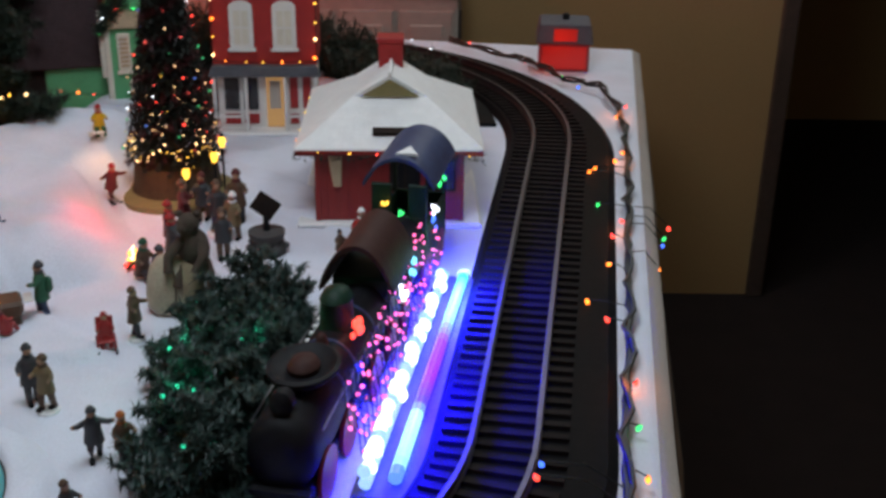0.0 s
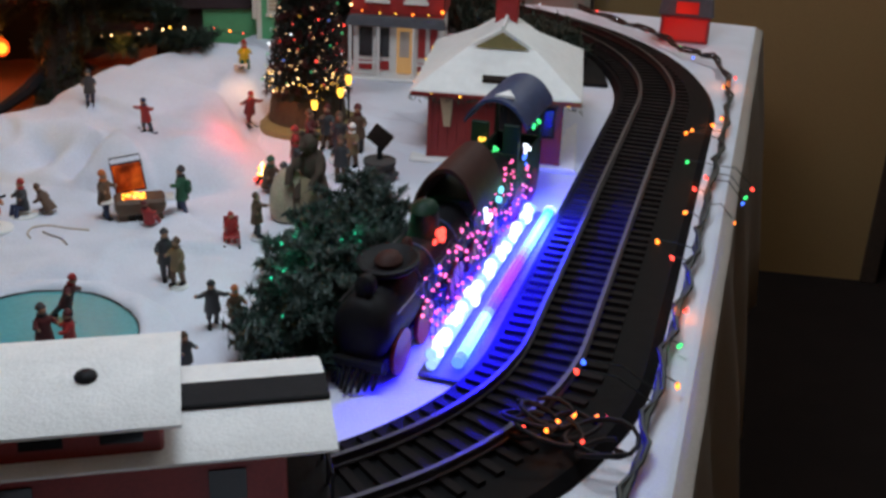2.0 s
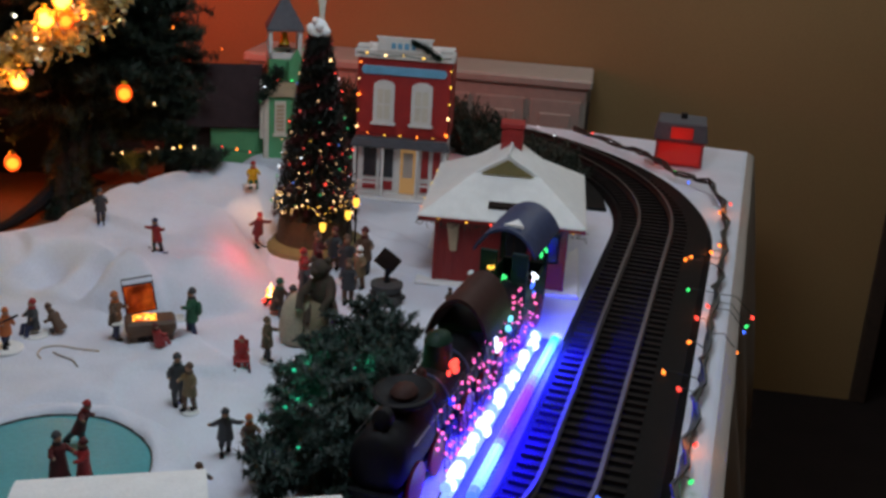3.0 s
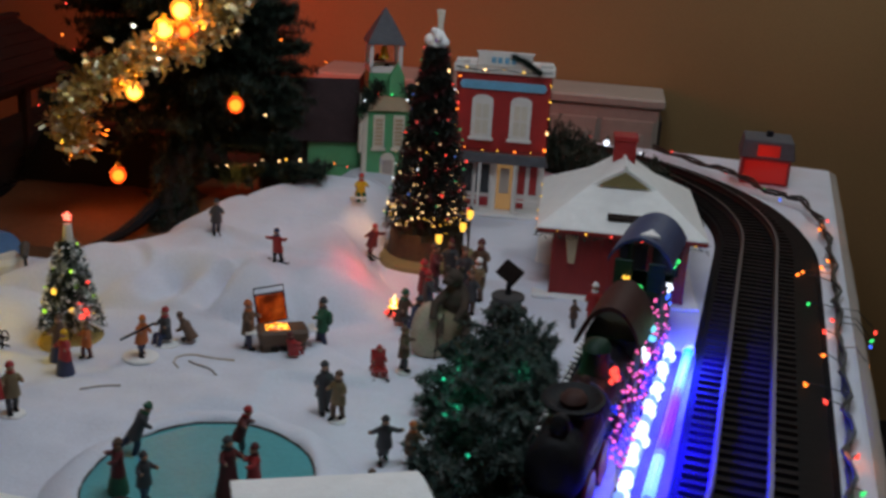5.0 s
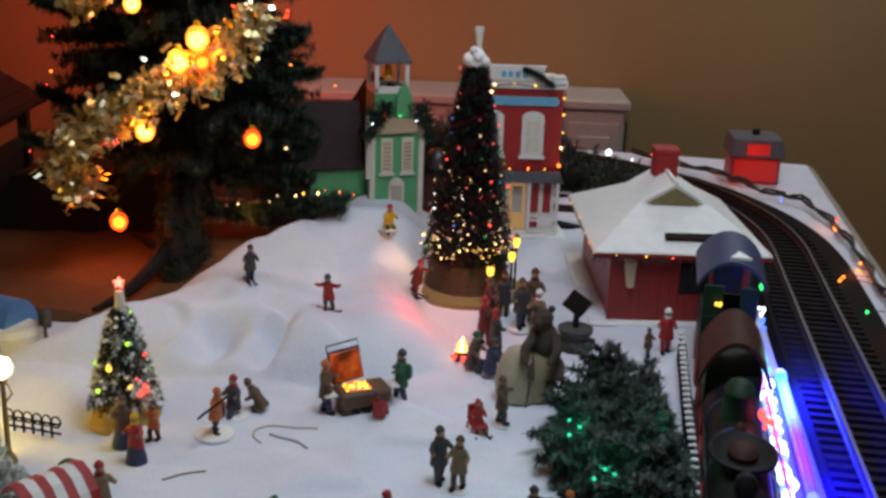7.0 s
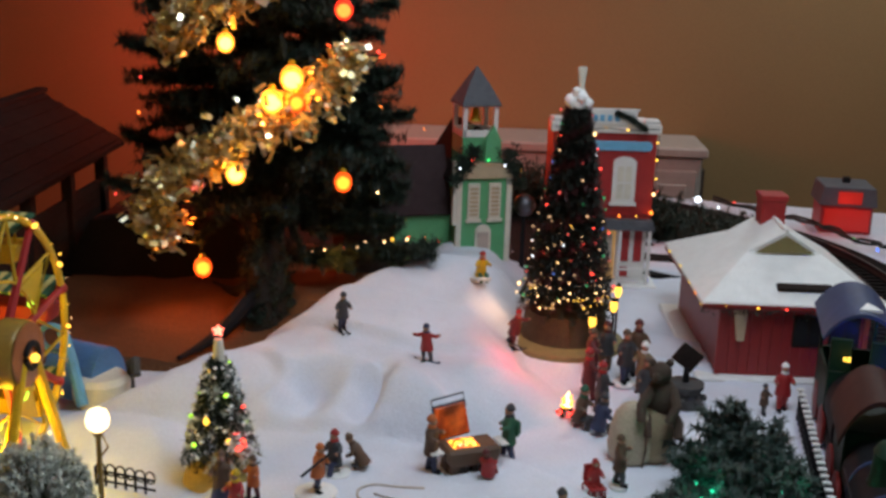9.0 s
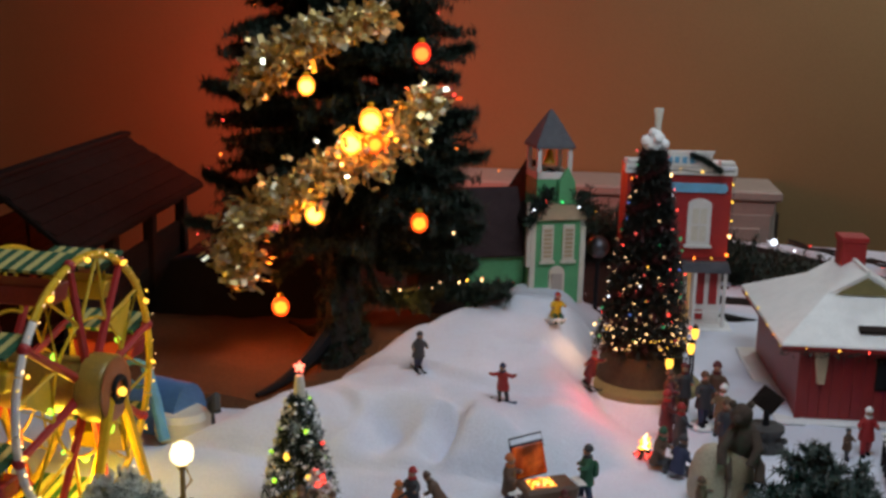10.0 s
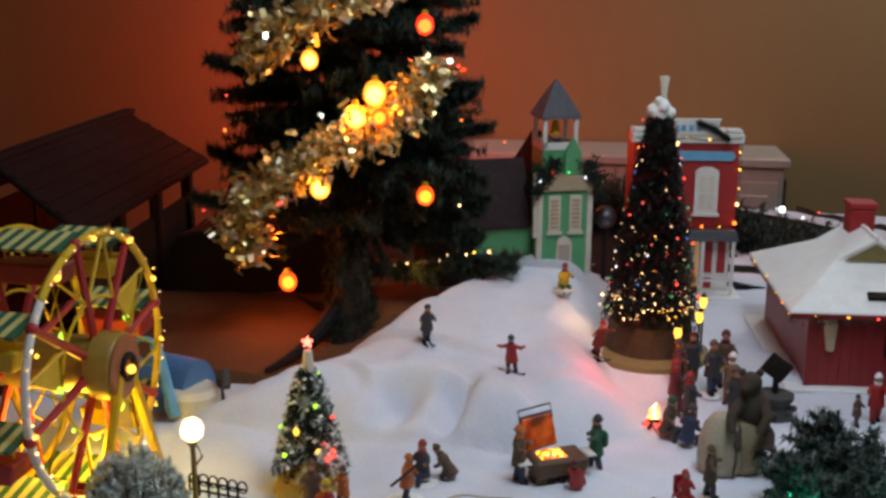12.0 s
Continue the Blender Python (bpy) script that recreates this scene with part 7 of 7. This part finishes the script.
def stall():
    t = thing("striped_stall", pose(-0.248, -0.316, 0.0, 0, 0, 50) @ Matrix.Diagonal((0.66, 0.70, 0.90, 1)), "small market stall with a red and white striped awning", "stall")
    part("counter", Shape().box(-0.032, 0.032, -0.018, 0.020, 0.0, 0.034), MAROON, t, "dark red counter", bevel=0.002)
    for x in (-0.034, 0.034):
        for y in (-0.022, 0.022):
            part("post", Shape().tube([(x, y, 0), (x, y, 0.070)], 0.0016, 6), COATBROWN, t)
    n = 7
    for j in range(n):
        x0 = -0.044 + j * 0.0126
        s = Shape()
        v, f = [], []
        prof = [(-0.034, 0.056), (-0.026, 0.070), (-0.012, 0.082), (0.004, 0.087), (0.02, 0.084), (0.032, 0.074)]
        for x in (x0, x0 + 0.0126):
            v += [(x, y, z) for y, z in prof] + [(x, y, z - 0.003) for y, z in reversed(prof)]
        k = 2 * len(prof)
        f = [tuple(range(k)), tuple(range(k, 2 * k))[::-1]] + [(i, i + k, (i + 1) % k + k, (i + 1) % k) for i in range(k)]
        part("awning_stripe", s.add(v, f), WHITE if j % 2 else RED, t, "red awning stripe" if j % 2 == 0 else "white awning stripe")
    part("wreath", Shape().ball((0.040, 0.030, 0.070), 0.015, 0, 12, 1, 1, 0.8).ball((0.030, 0.040, 0.062), 0.012, 0, 10), DKGREEN, t, "green leafy clump behind the awning", smooth=True)
    for i in range(5):
        part("goods", Shape().ball((-0.024 + 0.012 * i, -0.006, 0.038), 0.005, 0, 8), (RED, ORANGE, DKGREEN, YELLOWP, MAROON)[i], t)


def blue_swing():
    t = thing("blue_toy_ride", pose(-0.455, 0.085, 0.012, 0, 0, -20), "blue toy fairground ride with a pale tank on the snow", "toy ride")
    part("tank", Shape().lathe([(0.028, 0.0), (0.030, 0.008), (0.030, 0.024), (0.024, 0.030)], 18, 0, Matrix.Translation((0.030, -0.012, 0))), CREAM, t, "pale round tank", smooth=True)
    part("hood", roof_shape(-0.034, 0.030, 0.028, 0.026, 0.030, 10, 0.026), BLUE, t, "blue rounded hood", smooth=True)
    part("beam", Shape().tube([(0.002, -0.034, 0.080), (0.018, -0.040, 0.050), (0.034, -0.046, 0.008)], 0.0062, 8), SKYBLUE, t, "pale blue slanting beam", smooth=True)
    part("ring", Shape().tube([(-0.01 + 0.018 * math.cos(a), -0.034, 0.070 + 0.014 * math.sin(a)) for a in [2 * math.pi * i / 20 for i in range(21)]], 0.0032, 6), SKYBLUE, t, smooth=True)
    part("rear_post", Shape().tube([(0.052, 0.01, 0.0), (0.050, 0.01, 0.038), (0.066, 0.0, 0.048), (0.074, -0.01, 0.036)], 0.0052, 7), STONE, t, "grey bent post", smooth=True)


def stable():
    """Dark wooden stable: its ridge runs from the far gable towards the room."""
    t = thing("dark_wooden_stable", Matrix.Translation((-0.755, 0.703, 0.0)) @ Matrix.Rotation(math.radians(-88.0), 4, "Z"), "dark brown wooden stable with a broad pitched roof", "stable")
    # local x: along the ridge towards the camera; local y: towards the display
    for side in (-1, 1):
        v = [(0, 0.0, 0.249), (0.46, 0.0, 0.249), (0.50, side * 0.125, 0.172), (-0.02, side * 0.125, 0.172)]
        lo = [(a, b, c - 0.010) for a, b, c in v]
        r = part("roof", Shape().add(v + lo, [(0, 1, 2, 3), (7, 6, 5, 4), (0, 4, 5, 1), (1, 5, 6, 2), (2, 6, 7, 3), (3, 7, 4, 0)]), DARKROOF, t, "dark shingled roof slope", bevel=0.002)
        for k in range(6):
            q = (k + 0.5) / 6
            part("shingle_course", Shape().box(-0.015 * q, 0.46 + 0.035 * q, -0.004, 0.006, -0.001, 0.0016, 0, Matrix.Translation((0, side * 0.125 * q, 0.249 - 0.077 * q)) @ Matrix.Rotation(-side * 0.55, 4, "X")), DARKROOF, r)
    part("ridge_cap", Shape().box(-0.01, 0.47, -0.010, 0.010, 0.246, 0.254), DARKROOF, t, bevel=0.002)
    for x in (0.012, 0.16, 0.31, 0.45):
        part("post", Shape().box(x - 0.009, x + 0.009, 0.088, 0.104, 0.0, 0.182), DARKWOOD, t, bevel=0.001)
        part("post", Shape().box(x - 0.009, x + 0.009, -0.104, -0.088, 0.0, 0.182), DARKWOOD, t, bevel=0.001)
    for k in range(9):
        z = 0.002 + k * 0.0142
        if k == 8:
            z += 0.030
        part("plank", Shape().box(0.005, 0.46, 0.090, 0.096, z, z + 0.0132), DARKWOOD, t)
    for k in range(11):
        z = 0.002 + k * 0.0142
        part("plank", Shape().box(0.005, 0.46, -0.096, -0.090, z, z + 0.0132), DARKWOOD, t)
    part("floorboard", Shape().box(0.0, 0.46, -0.10, 0.10, -0.002, 0.002), DARKWOOD, t)


def dark_area_block():
    """An added black block that stands in for the shade between the stable and the fir tree."""
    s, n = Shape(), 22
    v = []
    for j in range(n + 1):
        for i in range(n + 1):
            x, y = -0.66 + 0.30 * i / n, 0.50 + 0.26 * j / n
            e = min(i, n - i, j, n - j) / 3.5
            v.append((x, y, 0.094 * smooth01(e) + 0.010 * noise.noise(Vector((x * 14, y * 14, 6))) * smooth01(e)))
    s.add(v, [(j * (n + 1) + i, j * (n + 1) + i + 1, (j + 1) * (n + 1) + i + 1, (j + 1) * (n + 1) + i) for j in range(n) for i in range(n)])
    tagged(part("dark_area_block", s, MATT_BLACK, smooth=True), "low black block added for the shade beside the stable", "box")


def red_lantern_house():
    t = thing("red_lantern_house", pose(0.612, 1.055, 0.0, 0, 0, -4), "small red glowing house with a dark roof", "lantern")
    part("body", Shape().box(-0.046, 0.046, -0.038, 0.038, 0.0, 0.052), RED, t, "red body", bevel=0.002)
    part("front", Shape().box(-0.040, 0.040, -0.0405, -0.0385, 0.006, 0.046), G_LANTERN, t, "glowing red front")
    part("roof", Shape().prism([(-0.052, 0.052), (0.052, 0.052), (0.046, 0.088), (-0.046, 0.088)], -0.045, 0.045), GREYROOF, t, "dark grey roof", bevel=0.002)
    part("dormer", Shape().box(-0.020, 0.022, -0.049, -0.030, 0.058, 0.080), G_LANTERN, t, "glowing red dormer")
    part("chimney", Shape().box(-0.004, 0.008, 0.0, 0.012, 0.088, 0.098), BLACK, t)


def edge_lights():
    path = [(0.40, 1.20, 0.012), (0.492, 1.10, 0.010), (0.556, 1.00, 0.016), (0.600, 0.915, 0.010), (0.655, 0.86, 0.014), (0.672, 0.745, 0.008), (0.662, 0.60, 0.010), (0.640, 0.42, 0.006), (0.622, 0.30, 0.010), (0.598, 0.13, 0.006), (0.580, 0.0, 0.010), (0.560, -0.12, 0.006), (0.540, -0.25, 0.012), (0.520, -0.38, 0.008), (0.500, -0.5, 0.006)]
    rng = random.Random(81)
    fine = []
    for a, b in zip(path, path[1:]):
        for w in range(6):
            fine.append(tuple(Vector(a).lerp(Vector(b), w / 6) + Vector((rng.uniform(-0.002, 0.002), 0, rng.uniform(0, 0.004)))))
    t = thing("edge_string_lights", pose(0, 0, 0), "dark twisted cable of coloured lights along the table edge", "string lights")
    part("cable", Shape().tube(fine, 0.0032, 6), WIRE, t, smooth=True)
    part("cable_twist", Shape().tube([(x + 0.005 * math.sin(i * 1.3), y, z + 0.004 + 0.003 * math.cos(i * 1.3)) for i, (x, y, z) in enumerate(fine)], 0.0026, 6), WIRE, t, smooth=True)
    spots = (("orange", 0.541, 0.025), ("red", 0.556, -0.015), ("orange", 0.638, 0.161), ("red", 0.672, 0.283), ("orange", 0.598, 0.438), ("orange", 0.645, 0.508), ("red", 0.684, 0.745), ("red", 0.607, 0.246),
             ("orange", 0.661, 0.683), ("orange", 0.630, 0.470), ("orange", 0.589, 0.425), ("red", 0.465, -0.307), ("orange", 0.552, -0.282), ("red", 0.565, -0.137),
             ("green", 0.585, 0.30), ("green", 0.556, -0.21), ("blue", 0.655, 0.23), ("green", 0.66, 0.25), ("blue", 0.62, 0.86), ("green", 0.60, 0.93), ("red", 0.54, 1.04), ("orange", 0.57, 1.00), ("white", 0.48, 1.13), ("red", 0.44, 1.19), ("blue", 0.47, -0.29), ("red", 0.59, 0.20), ("orange", 0.575, 0.12))
    for c, x, y in spots:
        m = bulb_mesh(BULB_SET[c], 0.0024)
        e = (Vector((x, y)) - EDGE0).dot(EDGE_ACROSS)
        z = (0.030 if track_distance(x, y) < 0.055 and track_distance(x, y) > -0.055 else 0.012) if e < 0.004 else -0.012
        base = min(fine, key=lambda p: (p[0] - x) ** 2 + (p[1] - y) ** 2)
        part("lead", Shape().tube([base, ((base[0] + x) / 2, (base[1] + y) / 2, max(z, base[2]) + 0.002), (x, y, z + 0.003)], 0.0007, 5), WIRE, t)
        share("bulb", m, t, Matrix.Translation((x, y, z)) @ Euler((rng.uniform(-1, 1), rng.uniform(-1, 1), 0)).to_matrix().to_4x4())
    for p in ((0.63, 0.49, 0.02), (0.60, 0.23, 0.02), (0.56, -0.13, 0.02), (0.67, 0.72, 0.02)):
        lamp("edge_bulb_light", "POINT", p, 0.02, (1.0, 0.22, 0.05), 0.006)


def light_tangle():
    """A loose heap of cable and bulbs at the near corner of the track."""
    rng = random.Random(83)
    t = thing("heaped_string_lights", pose(0.462, -0.392, 0.012), "heap of dark cable with glowing orange bulbs beside the track", "string lights")
    for k in range(7):
        cx, cy = rng.uniform(-0.03, 0.04), rng.uniform(-0.02, 0.02)
        a0, rad = rng.uniform(0, 6.28), rng.uniform(0.014, 0.030)
        part("cable", Shape().tube([(cx + rad * math.cos(a0 + i * 0.42), cy + rad * 0.7 * math.sin(a0 + i * 0.42), 0.004 + 0.010 * (0.5 + 0.5 * math.sin(i * 0.6 + k)) + 0.0015 * k) for i in range(16)], 0.0021, 6), BLACK, t, smooth=True)
    for c, x, y, z in (("orange", -0.008, 0.0, 0.022), ("orange", -0.016, -0.006, 0.016), ("red", -0.034, 0.004, 0.012), ("orange", 0.022, 0.022, 0.016), ("red", 0.030, 0.026, 0.014), ("orange", 0.004, 0.014, 0.020), ("red", 0.012, -0.012, 0.014)):
        share("bulb", bulb_mesh(BULB_SET[c], 0.0017), t, Matrix.Translation((x, y, z)) @ Euler((rng.uniform(-1, 1), rng.uniform(-1, 1), 0)).to_matrix().to_4x4())
    lamp("tangle_light", "POINT", (0.452, -0.392, 0.046), 0.02, (1.0, 0.25, 0.05), 0.006)


def back_garland():
    rng, s = random.Random(91), Shape()
    for i in range(900):
        a = radians(rng.uniform(22, 120))
        r = rng.uniform(0.40, 0.53)
        p = Vector((FAR_C.x + r * math.cos(a), FAR_C.y + r * math.sin(a), 0.006))
        q = p + Vector((rng.uniform(-0.03, 0.03), rng.uniform(-0.03, 0.03), rng.uniform(0.02, 0.06) + 0.035 * smooth01((math.degrees(a) - 40) / 30)))
        s.tube([p, q], 0.0012, 3)
        needles(s, [p.lerp(q, w / 6) for w in range(1, 7)], 0.013, 8, rng, 0.8, 0.0013)
    tagged(part("dark_fir_garland", s, NEEDLE), "dark fir garland lying behind the houses", "garland")
    string_lights("back_garland_lights", [(0.24, 1.08, 0.05), (0.32, 1.04, 0.045), (0.40, 0.95, 0.04)], ["white", "red"], "few small lights in the dark garland", 0.0018, 0.0006, 0.06, 0.01, 92)
    t = thing("white_star_light", pose(0.301, 0.80, 0.0), "single bright white light on a thin wire behind the station", "light")
    part("wire", Shape().tube([(0, 0, 0.006), (0.002, 0, 0.06), (0, 0, 0.096)], 0.0008, 5), WIRE, t)
    part("bulb", Shape().ball((0, 0, 0.099), 0.0055, 0, 10), G_WHITE, t, smooth=True)
    o = thing("glass_ornament_ball", pose(0.014, 0.62, 0.0), "shiny grey glass ball ornament between church and tree", "ornament")
    part("globe", Shape().ball((0, 0, 0.118), 0.017, 0, 18), STEEL, o, smooth=True)
    part("stand", Shape().lathe([(0.012, 0.0), (0.004, 0.006), (0.003, 0.103)], 10), BLACK, o)


def snow_grooves():
    """Pale tubes lying in curves, drawn for the faint grey grooves in the snow."""
    for pts, m in ((((-0.125, -0.118), (-0.135, -0.108), (-0.136, -0.094), (-0.122, -0.083), (-0.100, -0.080), (-0.076, -0.082)), PANEL), (((-0.12, -0.10), (-0.105, -0.108), (-0.092, -0.112), (-0.080, -0.126)), CLOTH), (((-0.20, -0.19), (-0.185, -0.178), (-0.165, -0.172)), CLOTH)):
        v = [Vector((*p, 0)) for p in pts]
        fine = [v[i].lerp(v[i + 1], w / 5) for i in range(len(v) - 1) for w in range(5)] + [v[-1]]
        for _ in range(4):
            fine = [fine[0]] + [(fine[i - 1] + fine[i] * 2 + fine[i + 1]) / 4 for i in range(1, len(fine) - 1)] + [fine[-1]]
        path = [(p.x, p.y, ground_z(p.x, p.y) + 0.0006) for p in fine]
        tagged(part("groove_line", Shape().tube(path, 0.0011, 6), m, smooth=True), "thin pale tube drawn for a groove in the snow", "cord")


pond()
figures()
grill()
campfire()
sack_with_bear()
barrow()
sign_planter()
engine()
light_strips()
fir_garland()
iron_fence([(0.312, 0.13, 0.004), (0.304, 0.07, 0.004), (0.285, -0.063, 0.004), (0.273, -0.159, 0.004), (0.259, -0.245, 0.004)], "black toy fence capped with snow beside the engine", 0.034)
iron_fence([(-0.375, -0.105, 0.004), (-0.345, -0.112, 0.004), (-0.315, -0.120, 0.004)], "small dark wrought fence by the lamp", 0.018, False)
ferris_wheel()
globe_lamp()
frosted_bush(-0.388, -0.195, 0.050, 0.085, FROST, "round frosted pale green bush in the snow", 101)
frosted_bush(-0.318, -0.262, 0.034, 0.050, FROST, "low frosted green bush beside the stall", 102)
stall()
blue_swing()
stable()
dark_area_block()
red_lantern_house()
edge_lights()
light_tangle()
back_garland()
snow_grooves()
